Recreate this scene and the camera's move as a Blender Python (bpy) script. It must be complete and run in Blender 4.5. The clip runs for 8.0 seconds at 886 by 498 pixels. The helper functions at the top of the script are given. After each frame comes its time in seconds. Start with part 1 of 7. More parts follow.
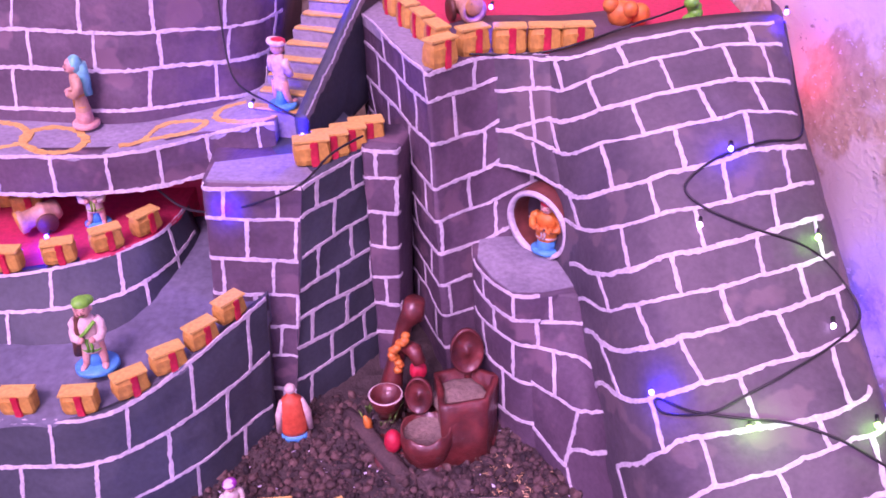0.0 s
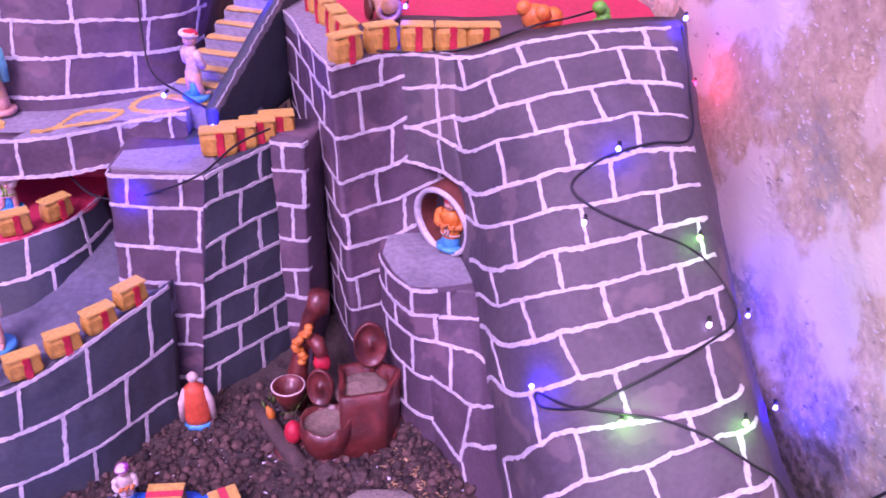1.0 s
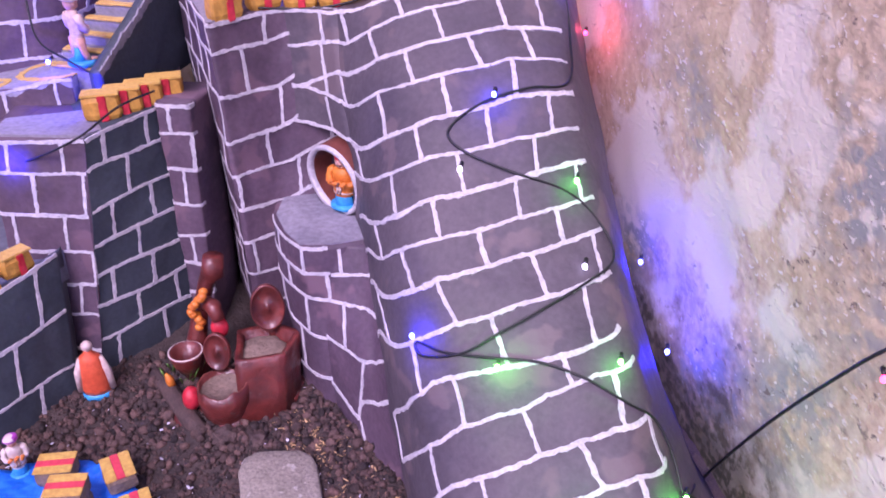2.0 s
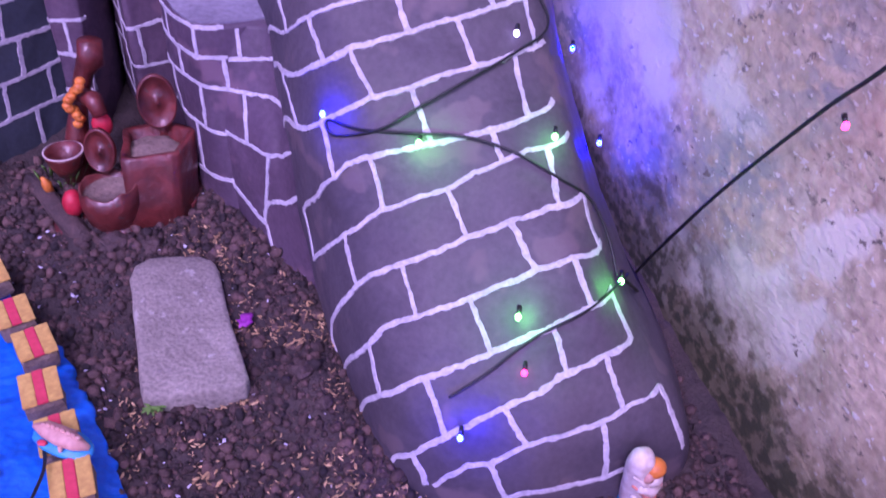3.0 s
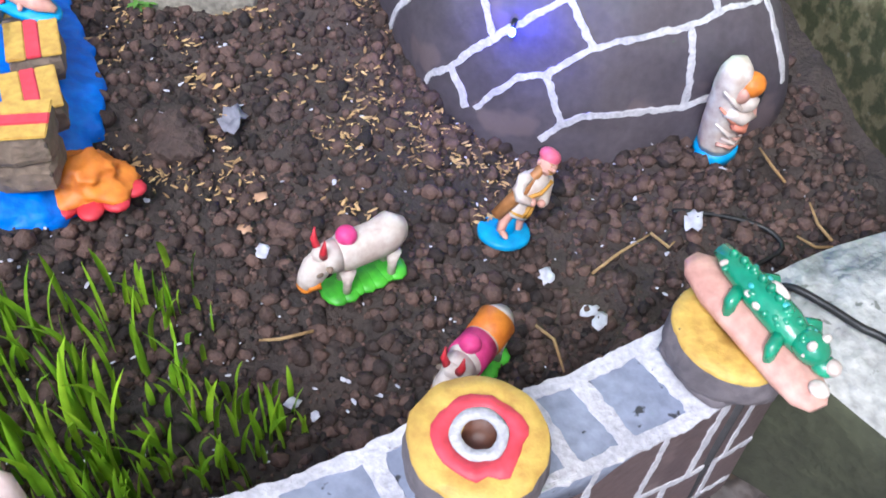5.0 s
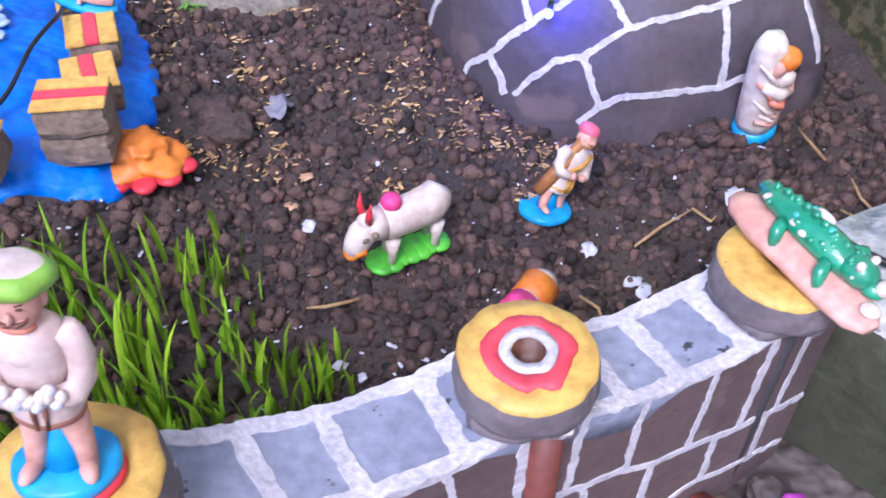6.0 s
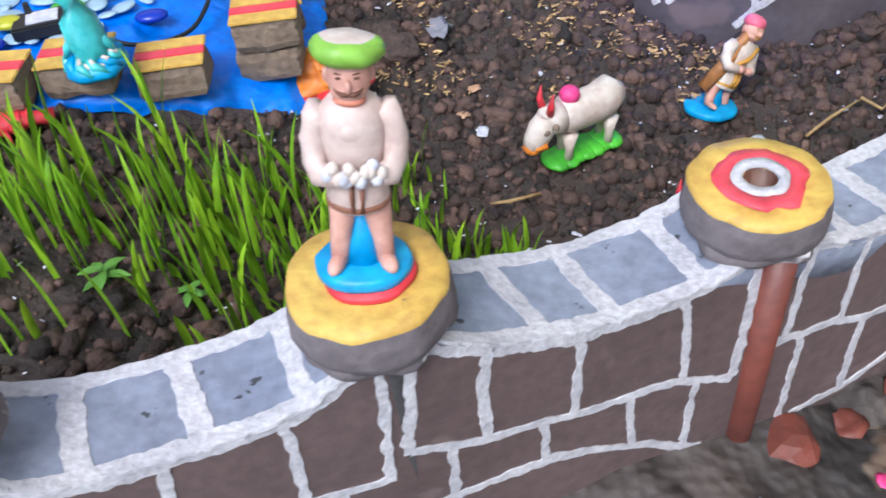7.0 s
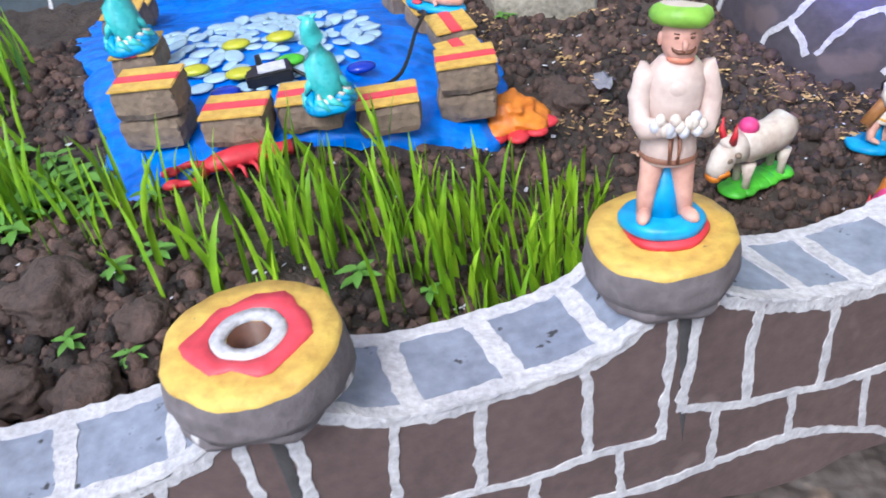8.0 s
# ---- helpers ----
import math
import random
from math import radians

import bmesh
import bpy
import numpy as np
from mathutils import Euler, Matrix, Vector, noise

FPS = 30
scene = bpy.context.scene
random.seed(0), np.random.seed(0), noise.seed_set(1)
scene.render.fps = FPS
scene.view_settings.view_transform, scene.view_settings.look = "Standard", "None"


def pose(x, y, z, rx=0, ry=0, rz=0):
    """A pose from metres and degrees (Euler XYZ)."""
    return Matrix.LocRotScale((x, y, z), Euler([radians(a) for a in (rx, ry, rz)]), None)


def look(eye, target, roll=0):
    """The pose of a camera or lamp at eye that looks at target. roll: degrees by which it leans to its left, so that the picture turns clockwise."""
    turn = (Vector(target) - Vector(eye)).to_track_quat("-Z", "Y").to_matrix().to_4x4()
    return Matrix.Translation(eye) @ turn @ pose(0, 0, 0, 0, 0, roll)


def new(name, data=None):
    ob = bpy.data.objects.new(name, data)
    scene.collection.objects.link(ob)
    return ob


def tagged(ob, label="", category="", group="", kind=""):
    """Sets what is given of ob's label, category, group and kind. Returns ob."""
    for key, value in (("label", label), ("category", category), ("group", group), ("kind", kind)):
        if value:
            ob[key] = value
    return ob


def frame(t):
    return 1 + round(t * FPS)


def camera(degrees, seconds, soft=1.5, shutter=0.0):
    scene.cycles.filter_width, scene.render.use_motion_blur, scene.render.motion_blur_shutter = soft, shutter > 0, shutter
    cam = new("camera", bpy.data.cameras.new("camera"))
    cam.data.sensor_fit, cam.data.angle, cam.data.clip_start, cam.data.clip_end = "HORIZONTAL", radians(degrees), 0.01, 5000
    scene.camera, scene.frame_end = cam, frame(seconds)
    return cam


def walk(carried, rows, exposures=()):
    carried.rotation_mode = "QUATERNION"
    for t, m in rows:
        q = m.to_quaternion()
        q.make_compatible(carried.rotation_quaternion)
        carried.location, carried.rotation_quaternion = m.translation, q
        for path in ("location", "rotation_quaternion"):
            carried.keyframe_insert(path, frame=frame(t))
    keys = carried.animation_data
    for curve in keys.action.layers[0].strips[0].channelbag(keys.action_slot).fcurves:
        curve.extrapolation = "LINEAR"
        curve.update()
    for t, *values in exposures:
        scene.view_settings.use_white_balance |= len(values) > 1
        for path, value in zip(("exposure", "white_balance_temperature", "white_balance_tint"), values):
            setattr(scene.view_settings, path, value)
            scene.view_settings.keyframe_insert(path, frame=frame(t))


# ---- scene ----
cam = camera(53.8, 8.0, soft=1.65, shutter=0.2)
PATH = [
    (0, (0.029, 0.0, 1.191), (-0.015, 1.702, 0.141), -0.9),
    (0.5, (0.084, -0.022, 1.185), (0.051, 1.678, 0.132), 0.4),
    (1, (0.168, -0.023, 1.177), (0.136, 1.693, 0.15), 0.9),
    (1.2, (0.221, -0.024, 1.173), (0.162, 1.7, 0.161), 0.7),
    (2.3, (0.309, -0.042, 1.089), (0.349, 1.633, -0.003), -0.5),
    (2.5, (0.303, -0.038, 1.058), (0.383, 1.597, -0.091), 0.5),
    (3, (0.298, -0.016, 0.962), (0.505, 1.523, -0.299), 3.6),
    (3.5, (0.291, -0.009, 0.863), (0.517, 1.446, -0.49), 4.3),
    (4, (0.291, -0.01, 0.784), (0.493, 1.401, -0.619), 4.5),
    (4.5, (0.294, -0.03, 0.716), (0.449, 1.309, -0.762), 5.0),
    (4.7, (0.298, -0.04, 0.693), (0.441, 1.271, -0.811), 5.4),
    (5.8, (0.306, -0.108, 0.627), (0.382, 1.279, -0.812), 3.0),
    (6, (0.297, -0.117, 0.623), (0.346, 1.301, -0.786), 1.7),
    (6.5, (0.261, -0.157, 0.599), (0.193, 1.264, -0.807), -3.1),
    (7, (0.216, -0.191, 0.579), (0.086, 1.233, -0.819), -6.0),
    (7.5, (0.138, -0.224, 0.591), (-0.025, 1.277, -0.721), -8.1),
    (8, (0.103, -0.28, 0.57), (-0.136, 1.305, -0.625), -8.6),
]
EXPOSURES = [
    (0.0, 0.5, 6350, 134),
    (0.5, 0.74, 6600, 42),
    (1.0, 0.47, 6000, 118),
    (1.2, 0.5, 6100, 100),
    (2.3, 0.56, 5800, 36),
    (2.5, 0.58, 5950, 15),
    (3.0, 0.1, 5280, 96),
    (3.5, 0.68, 5750, 4),
    (4.0, 0.68, 5250, 32),
    (4.5, 0.84, 5750, 3),
    (6.0, 0.88, 5450, 24),
    (6.5, 0.85, 5650, 15),
    (7.0, 0.72, 5800, 5),
    (8.0, 0.8, 5850, 5),
]
walk(cam, [(t, look(eye, target, roll)) for t, eye, target, roll in PATH], EXPOSURES)

# ---- light ----
world = bpy.data.worlds.new("overcast_sky")
scene.world = world
world.use_nodes = True
wn = world.node_tree
sky = wn.nodes.new("ShaderNodeTexSky")
sky.sky_type = "NISHITA"
sky.sun_disc = False
sky.sun_elevation = radians(52)
sky.sun_rotation = radians(200)
sky.air_density, sky.dust_density = 1.0, 3.0
wn.links.new(sky.outputs[0], wn.nodes["Background"].inputs[0])
wn.nodes["Background"].inputs[1].default_value = 0.14
sun_data = bpy.data.lights.new("sun", "SUN")
sun_data.energy, sun_data.angle, sun_data.color = 1.5, radians(22), (1.0, 0.99, 0.98)
sun = new("sun", sun_data)
sun.matrix_world = look((-1.0, -2.4, 4.0), (0.1, 0.6, 0.2))

# ---- materials ----


def material(name, base, rough=0.7, other=None, grain=60.0, stain=6.0, bump=0.15, metal=0.0, spots=None, amount=0.5, coat=0.0, lump=None):
    """Procedural paint, plaster, clay or metal: two colours mixed by large stains, fine grain, and relief."""
    m = bpy.data.materials.new(name)
    m.use_nodes = True
    t = m.node_tree
    b = t.nodes["Principled BSDF"]
    b.inputs["Metallic"].default_value = metal
    b.inputs["Coat Weight"].default_value = coat
    co = t.nodes.new("ShaderNodeTexCoord")
    other = other or tuple(c * 0.72 for c in base)
    big = t.nodes.new("ShaderNodeTexNoise")
    big.inputs["Scale"].default_value, big.inputs["Detail"].default_value = stain, 6
    t.links.new(co.outputs["Object"], big.inputs["Vector"])
    ramp = t.nodes.new("ShaderNodeValToRGB")
    ramp.color_ramp.elements[0].position, ramp.color_ramp.elements[1].position = 0.5 - 0.2, 0.5 + 0.25
    t.links.new(big.outputs["Fac"], ramp.inputs[0])
    mix = t.nodes.new("ShaderNodeMixRGB")
    mix.inputs[1].default_value, mix.inputs[2].default_value = (*other, 1), (*base, 1)
    t.links.new(ramp.outputs[0], mix.inputs[0])
    fine = t.nodes.new("ShaderNodeTexNoise")
    fine.inputs["Scale"].default_value, fine.inputs["Detail"].default_value = grain, 8
    t.links.new(co.outputs["Object"], fine.inputs["Vector"])
    shade = t.nodes.new("ShaderNodeMixRGB")
    shade.blend_type = "OVERLAY"
    shade.inputs[0].default_value = amount
    t.links.new(mix.outputs[0], shade.inputs[1])
    t.links.new(fine.outputs["Fac"], shade.inputs[2])
    last = shade
    if spots:
        vor = t.nodes.new("ShaderNodeTexNoise")
        vor.inputs["Scale"].default_value, vor.inputs["Detail"].default_value = spots[1], 3
        t.links.new(co.outputs["Object"], vor.inputs["Vector"])
        r2 = t.nodes.new("ShaderNodeValToRGB")
        r2.color_ramp.elements[0].position, r2.color_ramp.elements[1].position = spots[2], spots[2] + 0.04
        t.links.new(vor.outputs["Fac"], r2.inputs[0])
        last = t.nodes.new("ShaderNodeMixRGB")
        last.inputs[2].default_value = (*spots[0], 1)
        t.links.new(r2.outputs[0], last.inputs[0])
        t.links.new(shade.outputs[0], last.inputs[1])
    t.links.new(last.outputs[0], b.inputs["Base Color"])
    rr = t.nodes.new("ShaderNodeMapRange")
    rr.inputs["To Min"].default_value, rr.inputs["To Max"].default_value = max(rough - 0.12, 0.05), min(rough + 0.12, 1)
    t.links.new(big.outputs["Fac"], rr.inputs["Value"])
    t.links.new(rr.outputs[0], b.inputs["Roughness"])
    bp = t.nodes.new("ShaderNodeBump")
    bp.inputs["Strength"].default_value, bp.inputs["Distance"].default_value = bump, 0.004
    t.links.new(fine.outputs["Fac"], bp.inputs["Height"])
    t.links.new(bp.outputs[0], b.inputs["Normal"])
    if lump:
        wave = t.nodes.new("ShaderNodeTexNoise")
        wave.inputs["Scale"].default_value, wave.inputs["Detail"].default_value = lump[0], 2
        t.links.new(co.outputs["Object"], wave.inputs["Vector"])
        bw = t.nodes.new("ShaderNodeBump")
        bw.inputs["Strength"].default_value, bw.inputs["Distance"].default_value = 1.0, lump[1]
        t.links.new(wave.outputs["Fac"], bw.inputs["Height"])
        t.links.new(bw.outputs[0], bp.inputs["Normal"])
    return m


def glow(name, color, strength):
    m = bpy.data.materials.new(name)
    m.use_nodes = True
    b = m.node_tree.nodes["Principled BSDF"]
    b.inputs["Base Color"].default_value = (*color, 1)
    b.inputs["Emission Color"].default_value = (*color, 1)
    b.inputs["Emission Strength"].default_value = strength
    return m


PLASTER = material("plum_painted_plaster", (0.106, 0.086, 0.099), 0.6, (0.06, 0.05, 0.064), 130, 9, 0.2, spots=((0.128, 0.096, 0.104), 12, 0.59), amount=0.35, lump=(17, 0.006))
# plum plaster with the pink light on keep and pillar mixed into its colour
PLUMLIT = material("pink_lit_plum_plaster", (0.125, 0.078, 0.108), 0.6, (0.072, 0.047, 0.068), 130, 9, 0.25, spots=((0.15, 0.09, 0.115), 12, 0.59), amount=0.4, lump=(17, 0.008))
# the fort's plaster again, with cool shade and bluish light put into its colour
SLATE = material("slate_shade_plaster", (0.052, 0.066, 0.082), 0.62, (0.036, 0.048, 0.06), 130, 8, 0.2, amount=0.35, lump=(17, 0.006))
WHITE = material("white_lime_paint", (0.62, 0.59, 0.61), 0.7, (0.43, 0.41, 0.44), 260, 55, 0.4, amount=0.5, spots=((0.22, 0.19, 0.21), 130, 0.71))
LEDGE = material("grey_cement_ledge", (0.3, 0.29, 0.33), 0.8, (0.2, 0.19, 0.23), 120, 12, 0.4)
BROWN = material("brown_painted_render", (0.142, 0.096, 0.092), 0.55, (0.105, 0.072, 0.07), 120, 8, 0.2, spots=((0.165, 0.118, 0.112), 20, 0.64), amount=0.4)
LAVENDER = material("lavender_grey_paint", (0.27, 0.29, 0.365), 0.6, (0.185, 0.2, 0.265), 120, 14, 0.25, spots=((0.04, 0.04, 0.045), 85, 0.665))
CONCRETE = material("weathered_grey_brick", (0.33, 0.295, 0.235), 0.9, (0.22, 0.195, 0.155), 210, 12, 0.5, spots=((0.4, 0.37, 0.31), 50, 0.66), amount=0.7, lump=(60, 0.0035))
MOSS = material("mossy_dark_plaster", (0.07, 0.075, 0.04), 0.95, (0.035, 0.033, 0.022), 80, 9, 0.7)
SOIL = material("dark_garden_soil", (0.066, 0.046, 0.038), 0.85, (0.032, 0.024, 0.021), 220, 18, 0.8)
CLOD = material("soil_clod", (0.105, 0.066, 0.054), 0.85, (0.055, 0.036, 0.031), 260, 60, 0.7)
PAVING = material("damp_stone_paving", (0.115, 0.09, 0.08), 0.7, (0.04, 0.034, 0.032), 60, 10, 0.6, spots=((0.2, 0.14, 0.1), 14, 0.62), lump=(30, 0.02))
HUSK = material("dry_straw", (0.62, 0.45, 0.21), 0.8, (0.45, 0.28, 0.11), 200, 50, 0.2)
YELLOW = material("yellow_ochre_paint", (0.62, 0.34, 0.05), 0.6, (0.46, 0.22, 0.03), 150, 30, 0.35, spots=((0.12, 0.09, 0.06), 120, 0.75))
PALEYELLOW = material("pale_yellow_paint", (0.66, 0.44, 0.1), 0.55, (0.55, 0.33, 0.07), 150, 30, 0.3, spots=((0.1, 0.08, 0.05), 130, 0.72))
CORAL = material("coral_red_paint", (0.78, 0.13, 0.05), 0.5, (0.62, 0.09, 0.03), 120, 30, 0.2)
RED = material("red_paint", (0.65, 0.04, 0.06), 0.5, (0.5, 0.02, 0.03), 120, 30, 0.2)
PINK = material("crimson_pink_paint", (0.74, 0.075, 0.1), 0.5, (0.58, 0.045, 0.07), 120, 30, 0.2)
MAGENTA = material("magenta_paint", (0.75, 0.06, 0.25), 0.5, (0.6, 0.04, 0.18), 120, 30, 0.2)
CARPET = material("red_floor_paint", (0.62, 0.05, 0.09), 0.6, (0.5, 0.03, 0.06), 120, 10, 0.2)
BLUE = material("bright_blue_paint", (0.02, 0.35, 0.68), 0.4, (0.015, 0.26, 0.55), 120, 30, 0.15)
TARP = material("blue_plastic_tarpaulin", (0.008, 0.2, 0.84), 0.36, (0.005, 0.14, 0.68), 180, 12, 0.2, lump=(22, 0.02))
GREEN = material("leaf_green_paint", (0.1, 0.5, 0.03), 0.45, (0.06, 0.35, 0.02), 120, 30, 0.15)
LIME = material("lime_green_paint", (0.32, 0.55, 0.08), 0.45, (0.2, 0.42, 0.05), 120, 40, 0.15)
SKIN = material("flesh_painted_clay", (0.64, 0.36, 0.29), 0.5, (0.55, 0.28, 0.22), 120, 30, 0.15)
CREAM = material("cream_painted_clay", (0.66, 0.52, 0.47), 0.5, (0.52, 0.39, 0.35), 120, 30, 0.15)
BONE = material("white_painted_clay", (0.7, 0.62, 0.56), 0.45, (0.56, 0.45, 0.39), 120, 30, 0.15)
ORANGE = material("orange_paint", (0.75, 0.24, 0.02), 0.5, (0.6, 0.16, 0.02), 120, 30, 0.2)
TAN = material("tan_paint", (0.55, 0.33, 0.2), 0.5, (0.42, 0.23, 0.13), 120, 30, 0.15)
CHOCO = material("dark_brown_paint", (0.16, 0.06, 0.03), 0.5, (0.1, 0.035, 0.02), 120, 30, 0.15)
BLACK = material("black_plastic", (0.02, 0.02, 0.022), 0.45, (0.012, 0.012, 0.014), 120, 30, 0.1)
TURQ = material("turquoise_glazed_paint", (0.1, 0.55, 0.52), 0.3, (0.05, 0.42, 0.45), 120, 30, 0.15, coat=0.4)
CROC = material("glossy_green_enamel", (0.025, 0.36, 0.19), 0.25, (0.012, 0.19, 0.1), 120, 40, 0.3, coat=0.6)
TERRA = material("red_terracotta", (0.2, 0.034, 0.024), 0.38, (0.06, 0.014, 0.012), 90, 24, 0.6, coat=0.35, spots=((0.1, 0.05, 0.04), 60, 0.66))
CAPGREY = material("grey_brown_cement", (0.2, 0.17, 0.18), 0.85, (0.13, 0.108, 0.115), 120, 20, 0.5)
CLAYGREY = material("unpainted_mud_brick", (0.27, 0.195, 0.14), 0.9, (0.16, 0.115, 0.085), 160, 30, 0.6, spots=((0.09, 0.07, 0.055), 150, 0.68))
RUST = material("red_oxide_pipe", (0.2, 0.05, 0.032), 0.5, (0.14, 0.04, 0.03), 90, 20, 0.2)
PEBBLE = material("white_marble_pebble", (0.42, 0.55, 0.66), 0.4, (0.3, 0.45, 0.58), 60, 20, 0.1)
ACID = material("acid_yellow_glaze", (0.5, 0.5, 0.03), 0.3, (0.4, 0.38, 0.02), 60, 20, 0.1)
COBALT = material("cobalt_glass_paint", (0.01, 0.04, 0.45), 0.2, (0.008, 0.03, 0.35), 60, 20, 0.05)
GRASS = material("fresh_grass", (0.26, 0.47, 0.022), 0.45, (0.15, 0.34, 0.015), 80, 30, 0.05)
WEED = material("pale_seedling_leaf", (0.14, 0.3, 0.05), 0.5, (0.09, 0.22, 0.03), 80, 30, 0.05)
PAPER = material("torn_pale_paper", (0.62, 0.62, 0.68), 0.8, (0.5, 0.48, 0.55), 120, 40, 0.2)
PETAL = material("purple_petal", (0.42, 0.06, 0.4), 0.6, (0.3, 0.04, 0.28), 120, 40, 0.1)
CABLE = material("black_cable_rubber", (0.012, 0.012, 0.013), 0.45, (0.008, 0.008, 0.009), 200, 60, 0.1)
LIMEWASH = material("whitewashed_cement", (0.56, 0.54, 0.5), 0.9, (0.36, 0.35, 0.32), 110, 11, 0.7, spots=((0.2, 0.2, 0.17), 70, 0.66), amount=0.7, lump=(26, 0.012))
SLOTGREY = material("dark_slot_grey", (0.05, 0.045, 0.047), 0.85, (0.03, 0.028, 0.03), 120, 30, 0.4)
DAUBED = material("cement_daubed_white", (0.2, 0.17, 0.18), 0.85, (0.13, 0.108, 0.115), 120, 20, 0.5, spots=((0.62, 0.58, 0.6), 42, 0.55))
GREENMUD = material("slate_wash", (0.16, 0.165, 0.215), 0.8, (0.09, 0.1, 0.13), 90, 9, 0.3)

# ---- mesh tools ----


def finish(bm, name, mats, parent=None, label="", smooth=True):
    me = bpy.data.meshes.new(name)
    bmesh.ops.recalc_face_normals(bm, faces=bm.faces)
    bm.to_mesh(me)
    bm.free()
    for m in mats if isinstance(mats, (list, tuple)) else [mats]:
        me.materials.append(m)
    if smooth:
        me.shade_smooth()
    ob = new(name, me)
    if parent:
        ob.parent = parent
    if label:
        ob["label"] = label
    return ob


def part(name, bm, mats, parent, label="", smooth=False):
    return finish(bm, name, mats, parent, label, smooth)


def thing(name, label, category, group="", kind="", at=None):
    ob = new(name)
    ob.empty_display_size = 0.02
    if at is not None:
        ob.matrix_basis = at
    return tagged(ob, label, category, group, kind)


def lerp(a, b, t):
    return a + (b - a) * t


def spline(pts, t):
    """A smooth curve through the points, t from 0 to 1."""
    n = len(pts) - 1
    s = min(max(t, 0), 1) * n
    i = min(int(s), n - 1)
    f = s - i
    p = [Vector(pts[min(max(k, 0), n)]) for k in (i - 1, i, i + 1, i + 2)]
    m1, m2 = (p[2] - p[0]) / 2, (p[3] - p[1]) / 2
    return p[1] * (2 * f**3 - 3 * f**2 + 1) + m1 * (f**3 - 2 * f**2 + f) + p[2] * (3 * f**2 - 2 * f**3) + m2 * (f**3 - f**2)


def hand_made(p, n, rough):
    """Moves a point along n by the unevenness of hand-laid plaster."""
    return p + n * (rough * noise.noise(p * 9) + 0.4 * rough * noise.noise(p * 30))


class Face:
    """A curved wall face through rows of control points (top row first); at(u, v) gives place and normal."""

    def __init__(self, rows, rough=0.004):
        self.rows, self.rough = rows, rough

    def raw(self, u, v):
        return spline([spline(r, u) for r in self.rows], v)

    def at(self, u, v):
        e = 0.004
        p = self.raw(u, v)
        du = self.raw(min(u + e, 1), v) - self.raw(max(u - e, 0), v)
        dv = self.raw(u, min(v + e, 1)) - self.raw(u, max(v - e, 0))
        n = dv.cross(du)
        n = n.normalized() if n.length > 1e-9 else Vector((0, -1, 0))
        return hand_made(p, n, self.rough), n

    def sheet(self, bm, nu, nv, back=None, mat=0):
        """The face as a grid; with back, closed behind by the same grid moved by that vector."""
        grid = [[bm.verts.new(self.at(i / nu, j / nv)[0]) for i in range(nu + 1)] for j in range(nv + 1)]
        for j in range(nv):
            for i in range(nu):
                bm.faces.new((grid[j][i], grid[j][i + 1], grid[j + 1][i + 1], grid[j + 1][i])).material_index = mat
        if back:
            edge = grid[0] + [r[-1] for r in grid[1:]] + grid[-1][-2::-1] + [r[0] for r in grid[-2:0:-1]]
            rear = [bm.verts.new(v.co + Vector(back)) for v in edge]
            k = len(edge)
            for i in range(k):
                bm.faces.new((edge[i], rear[i], rear[(i + 1) % k], edge[(i + 1) % k])).material_index = mat
            inner = {}
            for j in range(nv + 1):
                for i in range(nu + 1):
                    inner[grid[j][i]] = None
            for v, r in zip(edge, rear):
                inner[v] = r
            for v in inner:
                if inner[v] is None:
                    inner[v] = bm.verts.new(v.co + Vector(back))
            for j in range(nv):
                for i in range(nu):
                    bm.faces.new([inner[v] for v in (grid[j][i], grid[j + 1][i], grid[j + 1][i + 1], grid[j][i + 1])]).material_index = mat

    def stroke(self, bm, pts, width, rng, lift=0.0013, fray=0.5, wobble=0.0016):
        """A brushed line of paint on the face through (u, v) points, with depth and uneven edges."""
        places = [self.raw(*q) for q in pts]
        cuts = [0.0]
        for p, q in zip(places, places[1:]):
            cuts.append(cuts[-1] + (q - p).length)
        total = cuts[-1]
        n = max(3, int(total / 0.003))
        us, vs = [q[0] for q in pts], [q[1] for q in pts]
        wob = rng.uniform(0, 50)
        fat = rng.uniform(0.85, 1.15)
        prev = None
        line = []
        for i in range(n + 1):
            d = total * i / n
            line.append(self.at(float(np.interp(d, cuts, us)), float(np.interp(d, cuts, vs))))
        for i, (p, nor) in enumerate(line):
            way = line[min(i + 1, n)][0] - line[max(i - 1, 0)][0]
            side = way.cross(nor)
            side = side.normalized() if side.length > 1e-9 else Vector((0, 0, 1))
            c = p + side * wobble * noise.noise(Vector((total * i / n * 26, wob, 0)))
            swell = fat * (1 + 0.22 * noise.noise(Vector((total * i / n * 18, wob, 9))))
            d = total * i / n
            w1, w2 = (width * 0.5 * swell * (1 + fray * (1.3 * noise.noise(Vector((d * 110, wob, 20 + q))) + 0.9 * noise.noise(Vector((d * 240, wob, 30 + q))))) for q in (0, 5))
            ring = [bm.verts.new(q) for q in (c + side * w1 - nor * 0.0008, c + side * w1 * 0.93 + nor * lift, c - side * w2 * 0.93 + nor * lift, c - side * w2 - nor * 0.0008)]
            if prev:
                for k in range(3):
                    bm.faces.new((prev[k], prev[k + 1], ring[k + 1], ring[k]))
            prev = ring


def paint_line(face, pts, width, parent, mat, rng, lift=0.0013, fray=0.5, wobble=0.0016):
    """One brush line as a part of the wall that it is painted on."""
    bm = bmesh.new()
    face.stroke(bm, pts, width, rng, lift, fray, wobble)
    return part("painted_line", bm, mat, parent)


